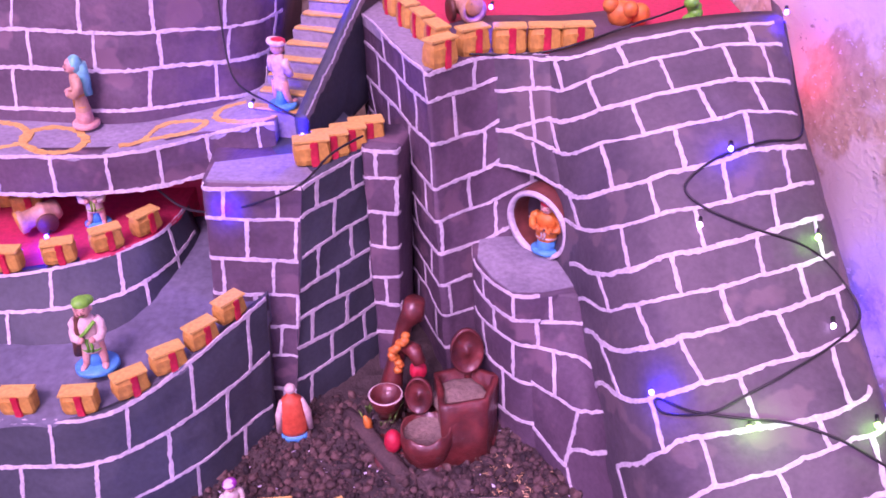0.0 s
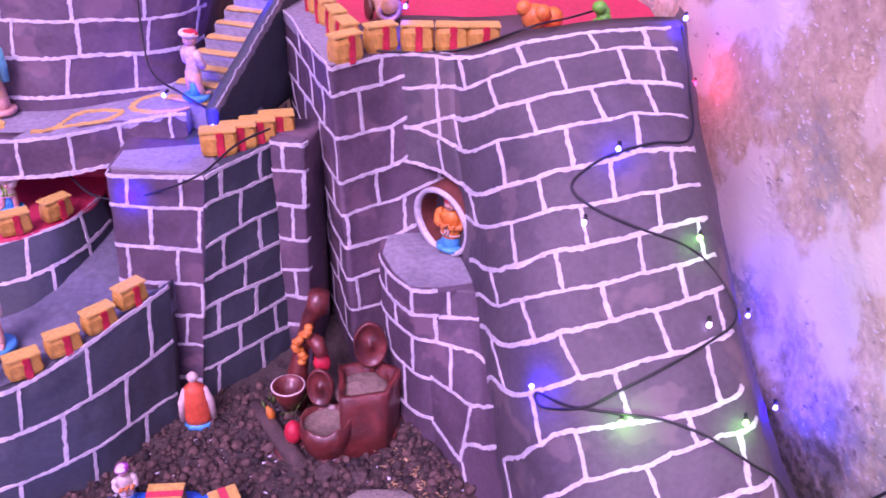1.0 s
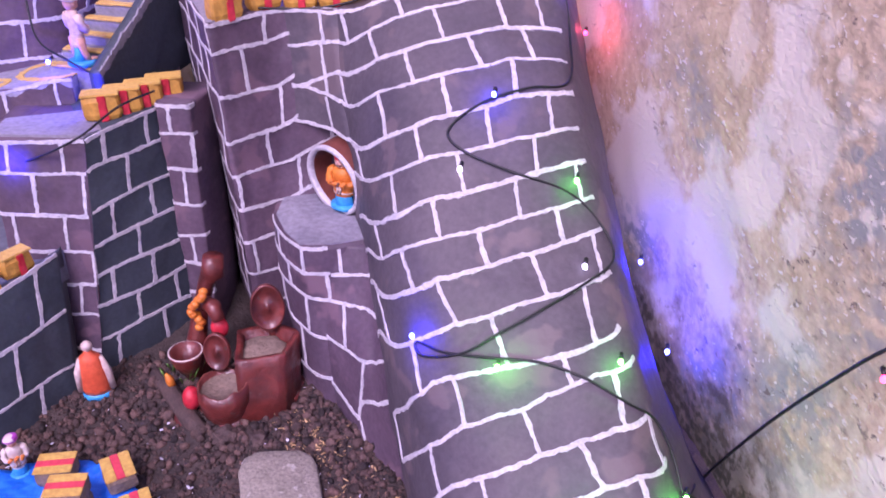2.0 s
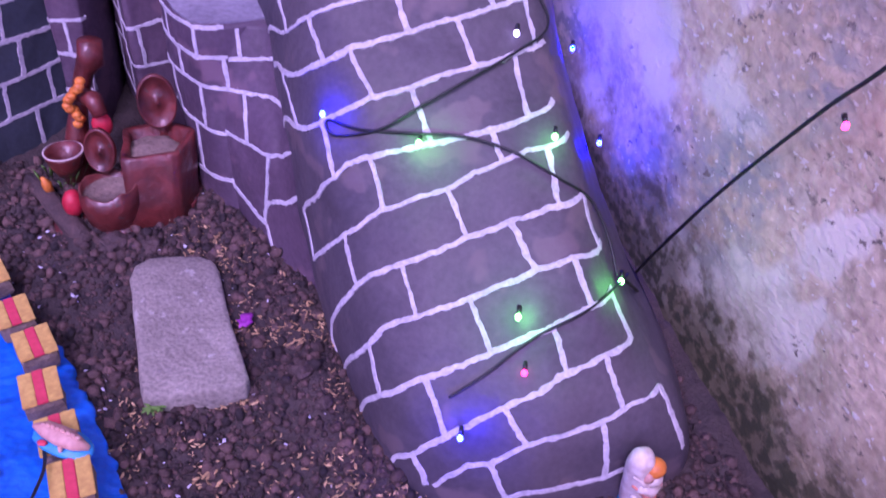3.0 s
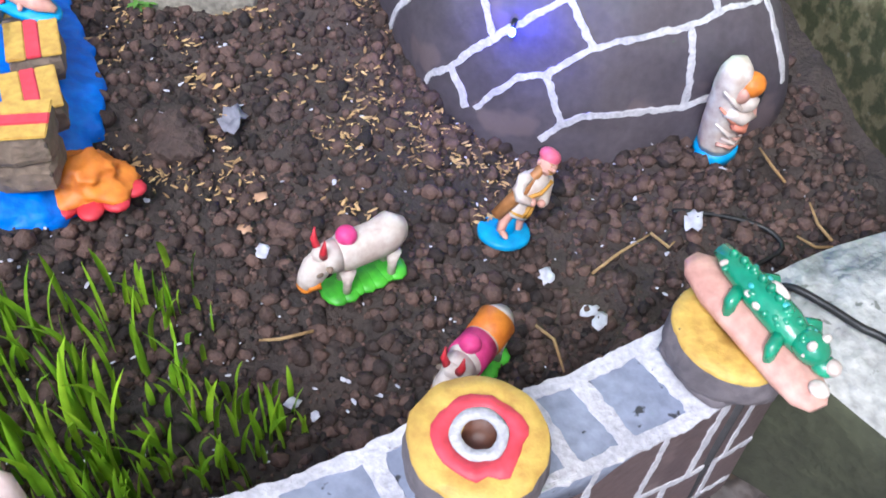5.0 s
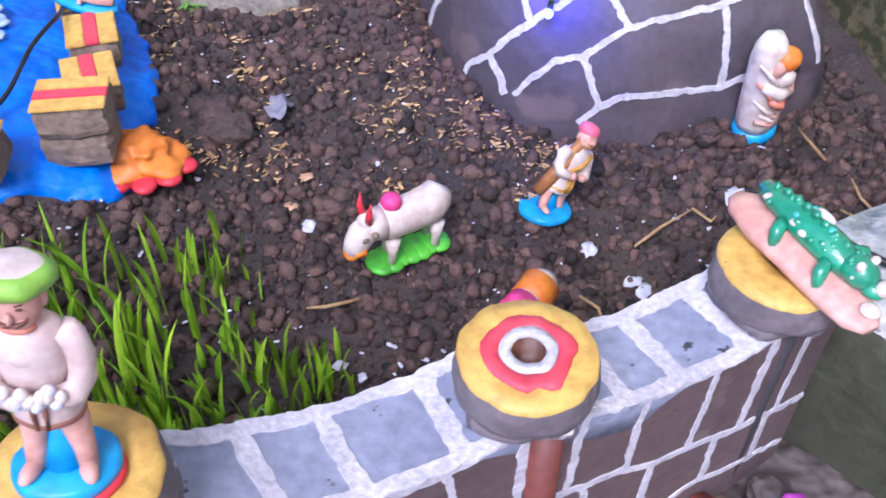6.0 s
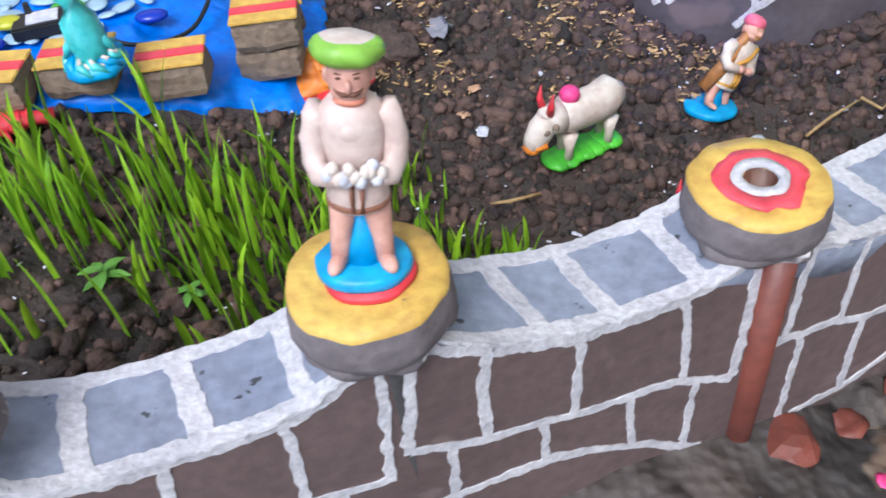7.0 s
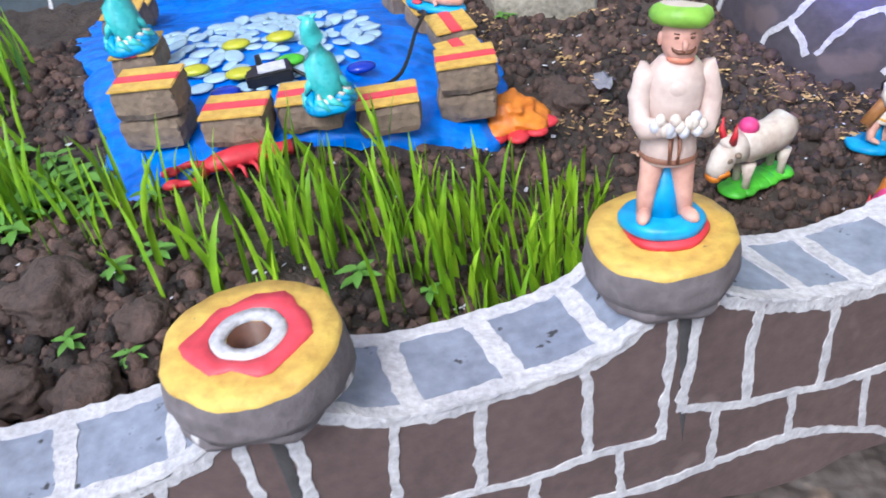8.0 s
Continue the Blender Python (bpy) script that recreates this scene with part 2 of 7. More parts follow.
def brick_lines(face, courses, length, parent, mat, seed, width=0.0054, u0=0.0, u1=1.0, wave=0.012, bend=None):
    """White painted joints: bed lines at the v values in courses, and upright joints staggered between them."""
    rng = random.Random(seed)
    cs = list(courses)
    bend = bend or (lambda u: 0.0)
    for k, v in enumerate(cs):
        ph = rng.uniform(0, 9)
        pts = [(u, min(max(v + bend(u) * (v > 0.01) + wave * 0.4 * math.sin(u * 7 + ph), 0), 1)) for u in (lerp(u0, u1, i / 40) for i in range(41))]
        paint_line(face, pts, width, parent, mat, rng)
    for k in range(len(cs) - 1):
        vm = (cs[k] + cs[k + 1]) / 2
        run, prev, marks = 0.0, face.raw(u0, vm), []
        want = length * ((0.95 if k % 2 else 0.45) + rng.uniform(-0.1, 0.1))
        for i in range(1, 121):
            u = lerp(u0, u1, i / 120)
            p = face.raw(u, vm)
            run += (p - prev).length
            prev = p
            if run > want and u < u1 - 0.015:
                marks.append(u)
                want += length * rng.uniform(0.92, 1.08)
        for u in marks:
            paint_line(face, [(u + rng.uniform(-0.006, 0.006), cs[k] + bend(u) * (k > 0)), (u + rng.uniform(-0.006, 0.006), cs[k + 1] + bend(u))], width * 1.05, parent, mat, rng)


def blob(bm, c, r, mat=0, rot=None, seg=14):
    r = (r, r, r) if isinstance(r, (int, float)) else r
    m = Matrix.Translation(c) @ (rot or Matrix()) @ Matrix.Diagonal((*r, 1))
    got = bmesh.ops.create_uvsphere(bm, u_segments=seg, v_segments=max(6, seg * 2 // 3), radius=1, matrix=m)
    for f in {f for v in got["verts"] for f in v.link_faces}:
        f.material_index = mat


def tube(bm, pts, radii, mat=0, seg=10, flat=1.0, caps=True):
    """A tapered rounded tube through points."""
    pts = [Vector(p) for p in pts]
    rings = []
    up = Vector((0, 0, 1))
    for i, p in enumerate(pts):
        d = (pts[min(i + 1, len(pts) - 1)] - pts[max(i - 1, 0)]).normalized()
        x = d.cross(up)
        x = x.normalized() if x.length > 1e-3 else Vector((1, 0, 0))
        y = x.cross(d).normalized()
        r = radii[i] if isinstance(radii, (list, tuple)) else radii
        rings.append([bm.verts.new(p + (x * math.cos(a) + y * math.sin(a) * flat) * r) for a in (2 * math.pi * k / seg for k in range(seg))])
    for a, b in zip(rings, rings[1:]):
        for k in range(seg):
            bm.faces.new((a[k], a[(k + 1) % seg], b[(k + 1) % seg], b[k])).material_index = mat
    if caps:
        bm.faces.new(rings[0][::-1]).material_index = mat
        bm.faces.new(rings[-1]).material_index = mat
    return rings


def lathe(bm, prof, mat=0, seg=32, m=Matrix(), wob=0.0, mats=None):
    """A turned shape from (radius, height) pairs."""
    rings = []
    for r, z in prof:
        ring = []
        for k in range(seg):
            a = 2 * math.pi * k / seg
            rr = r * (1 + wob * noise.noise(Vector((math.cos(a) * 2, math.sin(a) * 2, z * 20 + r * 30))))
            ring.append(bm.verts.new(m @ Vector((rr * math.cos(a), rr * math.sin(a), z))))
        rings.append(ring)
    for j in range(len(rings) - 1):
        for k in range(seg):
            bm.faces.new((rings[j][k], rings[j][(k + 1) % seg], rings[j + 1][(k + 1) % seg], rings[j + 1][k])).material_index = mats[j] if mats else mat
    bm.faces.new(rings[0][::-1]).material_index = mats[0] if mats else mat
    bm.faces.new(rings[-1]).material_index = mats[-1] if mats else mat


def box(bm, size, m=Matrix(), mat=0, bevel=0.002, wear=0.0, seed=0):
    """A block with rounded, slightly worn edges."""
    tmp = bmesh.new()
    bmesh.ops.create_cube(tmp, size=1, matrix=Matrix.Diagonal((*size, 1)))
    if wear:
        bmesh.ops.subdivide_edges(tmp, edges=tmp.edges[:], cuts=3, use_grid_fill=True)
    else:
        bmesh.ops.bevel(tmp, geom=tmp.edges[:], offset=bevel, segments=2, affect="EDGES")
    if wear:
        for v in tmp.verts:
            k = sum(abs(abs(v.co[i]) - size[i] / 2) < 1e-6 for i in range(3))
            v.co -= v.co.normalized() * (k - 1) * bevel * 0.8
            v.co += Vector(noise.noise_vector(v.co * 60 + Vector((seed * 7, 0, 0)))) * wear
    vs = [bm.verts.new(m @ v.co) for v in tmp.verts]
    tmp.verts.index_update()
    for f in tmp.faces:
        bm.faces.new([vs[v.index] for v in f.verts]).material_index = mat
    tmp.free()


def solid(bm, low, high, rough=0.004, nz=8, cap=0, side=0, seg=0.02):
    """A closed moulded body between two outlines of equal count, with a top of material cap."""
    n = len(low)
    up = []
    for i in range(n):
        a0, a1, b0, b1 = (Vector(q) for q in (low[i], low[(i + 1) % n], high[i], high[(i + 1) % n]))
        k = max(1, int((b1 - b0).length / seg))
        up += [(a0.lerp(a1, j / k), b0.lerp(b1, j / k)) for j in range(k)]
    rows = []
    for j in range(nz + 1):
        row = []
        for a, b in up:
            p = a.lerp(b, j / nz)
            row.append(bm.verts.new(p + Vector(noise.noise_vector(p * 12)) * rough))
        rows.append(row)
    k = len(up)
    for a, b in zip(rows, rows[1:]):
        for i in range(k):
            bm.faces.new((a[i], a[(i + 1) % k], b[(i + 1) % k], b[i])).material_index = side
    f = bm.faces.new(rows[-1])
    f.material_index = cap
    got = bmesh.ops.triangulate(bm, faces=[f])
    return rows[-1]

# ---- ground ----


def smooth(t):
    t = min(max(t, 0), 1)
    return t * t * (3 - 2 * t)


def soil_z(x, y):
    """The lie of the garden bed: it rises to the fort, and to a low bank under the pond."""
    bank = smooth((0.22 - x) / 0.36) * (1 - smooth((y - 0.4) / 0.4))
    hollow = smooth((x - 0.28) / 0.14) * (1 - smooth((y - 0.62) / 0.2))
    mound = 0.026 * math.exp(-((x - 0.252) ** 2 + (y - 0.69) ** 2) / 0.0022) + 0.016 * math.exp(-((x - 0.55) ** 2 + (y - 0.53) ** 2) / 0.0012)
    return mound + 0.12 + 0.15 * (y - 0.37) + 0.115 * bank + 0.03 * smooth((0.3 - y) / 0.2) - 0.022 * hollow


def soil_bump(p):
    return 0.006 * noise.noise(p * 14) + 0.006 * noise.noise(p * 40) + 0.004 * noise.noise(p * 95)


def soil_mesh(x0, x1, y0, y1, step):
    nx, ny = int((x1 - x0) / step), int((y1 - y0) / step)
    verts = []
    for j in range(ny + 1):
        for i in range(nx + 1):
            x, y = x0 + i * step, y0 + j * step
            p = Vector((x, y, 0))
            h = soil_bump(p)
            verts.append((x, y, soil_z(x, y) + h))
    faces = [(j * (nx + 1) + i, j * (nx + 1) + i + 1, (j + 1) * (nx + 1) + i + 1, (j + 1) * (nx + 1) + i) for j in range(ny) for i in range(nx)]
    me = bpy.data.meshes.new("garden_soil")
    me.from_pydata(verts, [], faces)
    me.materials.append(SOIL)
    me.shade_smooth()
    return me


WALL_LINE = [(-0.75, -0.19), (-0.42, -0.115), (-0.235, -0.06), (-0.031, -0.001), (0.158, 0.068), (0.351, 0.157), (0.507, 0.234), (0.548, 0.26)]


def wall_y(x):
    for (xa, ya), (xb, yb) in zip(WALL_LINE, WALL_LINE[1:]):
        if x <= xb:
            return ya + (yb - ya) * (x - xa) / (xb - xa)
    return WALL_LINE[-1][1] + (x - WALL_LINE[-1][0]) * 0.5


bed = soil_mesh(-0.95, 0.95, -0.25, 1.5, 0.005)
keep_faces = bmesh.new()
keep_faces.from_mesh(bed)
bmesh.ops.delete(keep_faces, geom=[v for v in keep_faces.verts if v.co.y < wall_y(v.co.x) + 0.004], context="VERTS")
keep_faces.to_mesh(bed)
keep_faces.free()
tagged(new("garden_soil", bed), "dark crumbly garden soil bed", "soil", kind="structure")

bm = bmesh.new()
ring = [(-60, -60), (60, -60), (60, 60), (-60, 60)]
near = bmesh.ops.create_grid(bm, x_segments=150, y_segments=90, size=1, matrix=Matrix.Translation((0.2, -0.1, 0.055)) @ Matrix.Diagonal((1.5, 0.9, 1, 1)))["verts"]
for v in near:
    d = smooth((1.45 - abs(v.co.x - 0.2)) / 0.2) * smooth((0.85 - abs(v.co.y + 0.1)) / 0.2)
    if v.co.y > wall_y(v.co.x) + 0.02:
        v.co.z -= d * 0.12
    v.co.z += d * (0.062 * smooth((0.5 - v.co.x) / 0.32) + 0.012 * noise.noise(v.co * 6) + 0.008 * noise.noise(v.co * 22))
edge = [v for v in near if abs(abs(v.co.x - 0.2) - 1.5) < 1e-4 or abs(abs(v.co.y + 0.1) - 0.9) < 1e-4]
edge.sort(key=lambda v: math.atan2((v.co.y + 0.1) / 0.9, (v.co.x - 0.2) / 1.5))
far = []
for v in edge:
    d = Vector((v.co.x - 0.2, v.co.y + 0.1, 0))
    far.append(bm.verts.new(v.co + d.normalized() * 900))
for i in range(len(edge)):
    j = (i + 1) % len(edge)
    bm.faces.new((edge[i], far[i], far[j], edge[j]))
ground = finish(bm, "ground", PAVING)
tagged(ground, "damp grey stone paving with dirt outside the bed", "ground", kind="structure")

# ---- house walls ----


def house_material():
    """Old lime render: tan, flaking to pale patches, weathered grey in parts, pitted, with moss low down at one end."""
    m = material("stained_house_plaster", (0.63, 0.5, 0.34), 0.9, (0.44, 0.34, 0.21), 70, 5, 0.45, spots=((0.7, 0.62, 0.48), 9, 0.6), amount=0.8)
    t = m.node_tree
    b = t.nodes["Principled BSDF"]
    now = b.inputs["Base Color"].links[0].from_socket
    co = t.nodes.new("ShaderNodeTexCoord")

    def field(scale, stretch, detail, low, high, rough=0.5):
        grid = t.nodes.new("ShaderNodeMapping")
        grid.inputs["Scale"].default_value = (scale, scale, scale * stretch)
        t.links.new(co.outputs["Object"], grid.inputs["Vector"])
        n = t.nodes.new("ShaderNodeTexNoise")
        n.inputs["Scale"].default_value, n.inputs["Detail"].default_value, n.inputs["Roughness"].default_value = 1.0, detail, rough
        t.links.new(grid.outputs[0], n.inputs["Vector"])
        r = t.nodes.new("ShaderNodeValToRGB")
        r.color_ramp.elements[0].position, r.color_ramp.elements[1].position = low, high
        t.links.new(n.outputs["Fac"], r.inputs[0])
        return n.outputs["Fac"], r.outputs[0]

    def over(mask, color, under):
        x = t.nodes.new("ShaderNodeMixRGB")
        x.inputs[2].default_value = (*color, 1)
        t.links.new(mask, x.inputs[0])
        t.links.new(under, x.inputs[1])
        return x.outputs[0]

    def both(p, q):
        x = t.nodes.new("ShaderNodeMath")
        x.operation = "MULTIPLY"
        t.links.new(p, x.inputs[0])
        t.links.new(q, x.inputs[1])
        return x.outputs[0]

    _, ochre = field(2.6, 0.9, 5, 0.45, 0.62)
    soft = t.nodes.new("ShaderNodeMath")
    soft.operation = "MULTIPLY"
    soft.inputs[1].default_value = 0.5
    t.links.new(ochre, soft.inputs[0])
    now = over(soft.outputs[0], (0.45, 0.35, 0.17), now)
    _, pale = field(5.5, 1.0, 7, 0.54, 0.58)
    now = over(pale, (0.66, 0.59, 0.46), now)
    _, grey = field(3.2, 0.8, 7, 0.53, 0.62)
    _, mottle = field(38, 1.2, 4, 0.42, 0.56)
    now = over(both(grey, mottle), (0.3, 0.3, 0.26), now)
    pit, pits = field(46, 1.5, 6, 0.6, 0.66, 0.65)
    _, rough_zone = field(4.2, 1.0, 4, 0.44, 0.56)
    now = over(both(pits, rough_zone), (0.17, 0.135, 0.1), now)
    flake, flakes = field(95, 1.4, 3, 0.63, 0.68)
    now = over(flakes, (0.66, 0.6, 0.5), now)
    warp, _ = field(8, 1, 9, 0.4, 0.6, 0.6)

    def below(height, softness):
        """The part of the wall under a ragged level line."""
        line = t.nodes.new("ShaderNodeVectorMath")
        line.operation = "DOT_PRODUCT"
        line.inputs[1].default_value = (0, -0.1, 1.0)
        t.links.new(co.outputs["Object"], line.inputs[0])
        add = t.nodes.new("ShaderNodeMath")
        add.operation = "MULTIPLY_ADD"
        add.inputs[1].default_value = 0.55
        t.links.new(warp, add.inputs[0])
        t.links.new(line.outputs["Value"], add.inputs[2])
        edge = t.nodes.new("ShaderNodeMapRange")
        edge.inputs["From Min"].default_value, edge.inputs["From Max"].default_value = height + 0.21 - softness, height + 0.21 + softness
        edge.inputs["To Min"].default_value, edge.inputs["To Max"].default_value = 1.0, 0.0
        t.links.new(add.outputs[0], edge.inputs["Value"])
        return edge.outputs[0]

    _, gaps = field(60, 1.0, 5, 0.42, 0.55)
    keep = t.nodes.new("ShaderNodeMath")
    keep.operation, keep.use_clamp = "MULTIPLY_ADD", True
    keep.inputs[1].default_value, keep.inputs[2].default_value = -0.35, 0.95
    t.links.new(gaps, keep.inputs[0])
    now = over(both(below(0.31, 0.08), keep.outputs[0]), (0.15, 0.115, 0.055), now)
    now = over(both(below(0.24, 0.055), keep.outputs[0]), (0.038, 0.04, 0.016), now)
    t.links.new(now, b.inputs["Base Color"])
    chips = t.nodes.new("ShaderNodeBump")
    chips.inputs["Strength"].default_value, chips.inputs["Distance"].default_value = 0.4, 0.004
    t.links.new(pit, chips.inputs["Height"])
    chips2 = t.nodes.new("ShaderNodeBump")
    chips2.inputs["Strength"].default_value, chips2.inputs["Distance"].default_value = 0.5, 0.004
    t.links.new(flake, chips2.inputs["Height"])
    t.links.new(chips.outputs[0], chips2.inputs["Normal"])
    t.links.new(chips2.outputs[0], b.inputs["Normal"])
    return m


HOUSE_PLASTER = house_material()
side_wall = Face([[(0.925 - 0.275 * y, y, z) for y in (2.4, 1.8, 1.2, 0.9, 0.6, 0.3, -0.1, -0.6)] for z in (2.6, 1.2, 0.8, 0.4, 0.02)], 0.006)
bm = bmesh.new()
side_wall.sheet(bm, 160, 90, back=(0.22, 0.05, 0))
tagged(finish(bm, "wall_east", HOUSE_PLASTER), "old rough plaster wall with peeling paint and moss", "wall", kind="structure")
rear_wall = Face([[(x, 1.78, z) for x in (-2.0, -1.0, 0.0, 0.5)] for z in (2.6, 1.4, 0.6, 0.02)], 0.006)
bm = bmesh.new()
rear_wall.sheet(bm, 60, 50, back=(0, 0.2, 0))
tagged(finish(bm, "wall_north", HOUSE_PLASTER), "old rough plaster wall behind the toy fort", "wall", kind="structure")

# ---- the toy fort ----
fort = thing("toy_fort", "hand-made mud toy fort painted plum with white brick lines", "toy fort", at=Matrix.Translation((0, 1.2, 0.15)))
bpy.context.view_layer.update()
FORT_INV = fort.matrix_basis.inverted()


def of_fort(ob, top=True):
    """Hangs a mesh with world coordinates on the fort."""
    ob.parent = fort
    ob.matrix_parent_inverse = FORT_INV
    return ob


def level(pts, z):
    return [(p[0], p[1], p[2] if len(p) > 2 else z) for p in pts]


def walls(top, low, n=4):
    """Rows for a Face: straight from the top outline to the low one."""
    return [[tuple(Vector(a).lerp(Vector(b), k / (n - 1))) for a, b in zip(top, low)] for k in range(n)]


def fort_wall(name, face, nu, nv, back, mat, label, courses, length, seed, **more):
    bm = bmesh.new()
    face.sheet(bm, nu, nv, back=back)
    ob = of_fort(part(name, bm, mat, fort, label, smooth=True))
    if courses:
        brick_lines(face, courses, length, ob, WHITE, seed, **more)
    return ob


# the great sloping buttress
BUTTRESS = Face(
    [
        [(0.12, 1.272, 0.75), (0.185, 1.215, 0.764), (0.255, 1.19, 0.797), (0.355, 1.19, 0.812), (0.45, 1.2, 0.818), (0.485, 1.23, 0.812), (0.51, 1.33, 0.8)],
        [(0.125, 1.25, 0.645), (0.192, 1.14, 0.668), (0.27, 1.055, 0.69), (0.37, 1.045, 0.7), (0.462, 1.07, 0.708), (0.495, 1.11, 0.7), (0.525, 1.22, 0.69)],
        [(0.145, 1.235, 0.535), (0.215, 1.02, 0.543), (0.272, 0.92, 0.55), (0.37, 0.895, 0.555), (0.465, 0.9, 0.56), (0.52, 0.93, 0.56), (0.548, 1.06, 0.555)],
        [(0.19, 1.08, 0.4), (0.246, 0.86, 0.405), (0.325, 0.768, 0.405), (0.415, 0.722, 0.403), (0.49, 0.693, 0.4), (0.553, 0.725, 0.402), (0.583, 0.87, 0.4)],
        [(0.22, 0.93, 0.3), (0.252, 0.82, 0.3), (0.325, 0.675, 0.302), (0.43, 0.622, 0.302), (0.516, 0.597, 0.297), (0.597, 0.635, 0.3), (0.628, 0.78, 0.3)],
        [(0.235, 0.9, 0.215), (0.268, 0.77, 0.21), (0.333, 0.615, 0.212), (0.428, 0.558, 0.22), (0.53, 0.548, 0.222), (0.652, 0.578, 0.212), (0.682, 0.72, 0.205)],
        [(0.24, 0.89, 0.08), (0.272, 0.765, 0.08), (0.336, 0.585, 0.08), (0.43, 0.528, 0.08), (0.53, 0.53, 0.08), (0.69, 0.59, 0.08), (0.715, 0.74, 0.08)],
    ],
    0.005,
)


BED_U = (0.13, 0.24, 0.38, 0.55, 0.72, 0.86)
BEDS = [
    (0.004, 0.004, 0.004, 0.004, 0.004, 0.01),
    (0.082, 0.06, 0.049, 0.041, 0.052, 0.06),
    (0.14, 0.113, 0.096, 0.089, 0.105, 0.113),
    (0.198, 0.159, 0.138, 0.129, 0.145, 0.148),
    (0.264, 0.225, 0.192, 0.176, 0.184, 0.186),
    (0.309, 0.271, 0.236, 0.224, 0.225, 0.225),
    (0.364, 0.323, 0.283, 0.266, 0.261, 0.26),
    (0.403, 0.36, 0.326, 0.306, 0.298, 0.296),
    (0.44, 0.403, 0.367, 0.342, 0.33, 0.327),
    (0.495, 0.45, 0.41, 0.382, 0.368, 0.366),
]
# the lower courses, as (u, v) along each bed, top bed first
LOW_BEDS = [
    [(0.12, 0.65), (0.17, 0.588), (0.22, 0.525), (0.28, 0.485), (0.33, 0.468), (0.4, 0.453), (0.47, 0.44), (0.6, 0.423), (0.8, 0.408)],
    [(0.16, 0.715), (0.21, 0.655), (0.26, 0.583), (0.31, 0.54), (0.34, 0.52), (0.41, 0.495), (0.48, 0.478), (0.55, 0.458), (0.62, 0.445), (0.68, 0.438), (0.83, 0.436)],
    [(0.18, 0.855), (0.19, 0.815), (0.24, 0.73), (0.29, 0.647), (0.32, 0.61), (0.37, 0.578), (0.42, 0.555), (0.5, 0.522), (0.61, 0.492), (0.71, 0.48), (0.83, 0.482)],
    [(0.21, 0.89), (0.24, 0.833), (0.3, 0.74), (0.34, 0.68), (0.37, 0.657), (0.41, 0.635), (0.49, 0.598), (0.56, 0.565), (0.65, 0.535), (0.75, 0.527), (0.86, 0.542)],
    [(0.24, 0.935), (0.28, 0.86), (0.32, 0.81), (0.4, 0.738), (0.48, 0.69), (0.53, 0.662), (0.6, 0.625), (0.68, 0.6), (0.75, 0.59), (0.84, 0.593)],
    [(0.34, 0.902), (0.35, 0.888), (0.39, 0.865), (0.44, 0.828), (0.54, 0.753), (0.65, 0.682), (0.75, 0.662), (0.84, 0.67)],
    [(0.42, 0.905), (0.45, 0.883), (0.48, 0.865), (0.52, 0.858), (0.57, 0.825), (0.63, 0.807), (0.7, 0.785), (0.76, 0.755), (0.84, 0.753)],
    [(0.52, 0.922), (0.55, 0.905), (0.58, 0.893), (0.64, 0.89), (0.71, 0.888), (0.75, 0.87)],
]
LOW_JOINTS = [[(0.12, 0.16), (0.34, 0.345), (0.61, 0.62)], [(0.26, 0.29), (0.48, 0.5), (0.74, 0.745)], [(0.18, 0.21), (0.375, 0.4), (0.61, 0.65), (0.83, 0.84)], [(0.305, 0.32), (0.49, 0.52), (0.75, 0.76)], [(0.41, 0.44), (0.66, 0.67), (0.83, 0.835)], [(0.38, 0.41), (0.54, 0.58), (0.755, 0.75)], [(0.52, 0.55), (0.71, 0.71), (0.84, 0.83)]]
JOINTS = [(0.13, 0.32, 0.49, 0.61), (0.23, 0.41, 0.55, 0.64), (0.11, 0.33, 0.48, 0.6), (0.24, 0.41, 0.56), (0.13, 0.35, 0.5, 0.64), (0.27, 0.44, 0.6), (0.17, 0.39, 0.56, 0.72), (0.29, 0.48, 0.65), (0.14, 0.38, 0.59, 0.76), (0.24, 0.47, 0.7)]


def bed_v(k, u):
    """The height in v of bed line k of the buttress at u: its courses climb to one side."""
    if k < len(BEDS):
        return float(np.interp(u, BED_U, BEDS[k]))
    run = LOW_BEDS[k - len(BEDS)]
    return float(np.interp(u, [q[0] for q in run], [q[1] for q in run]))


KEEP_COURSES = [0.003, 0.1, 0.2, 0.295, 0.39, 0.485, 0.575, 0.665, 0.76]


bm = bmesh.new()
BUTTRESS.sheet(bm, 90, 110, back=(0, 0.05, 0))
buttress = of_fort(part("buttress", bm, PLASTER, fort, "sloping plum buttress wall with rounded shoulders", smooth=True))
rng = random.Random(11)
for k in range(len(BEDS)):
    run = [(u, bed_v(k, u)) for u in (lerp(0.045, min(0.7 + 0.012 * k, 0.86), i / 60) for i in range(61))]
    if 0 < k < 5:
        run = [q for q in run if q[0] > 0.1]
    elif k:
        drop = rng.uniform(0.5, 1.2)
        run = [(0.085 + 0.006 * i, bed_v(k, 0.13) + drop * 0.034 * (1 - i / 8) ** 2) for i in range(8)] + [q for q in run if q[0] > 0.135]
    paint_line(BUTTRESS, run, 0.006, buttress, WHITE, rng)
    for u in JOINTS[k]:
        shift = rng.uniform(0.002, 0.012)
        paint_line(BUTTRESS, [(u - shift, bed_v(k, u - shift)), (u + shift, bed_v(k + 1, u + shift))], 0.0058, buttress, WHITE, rng)
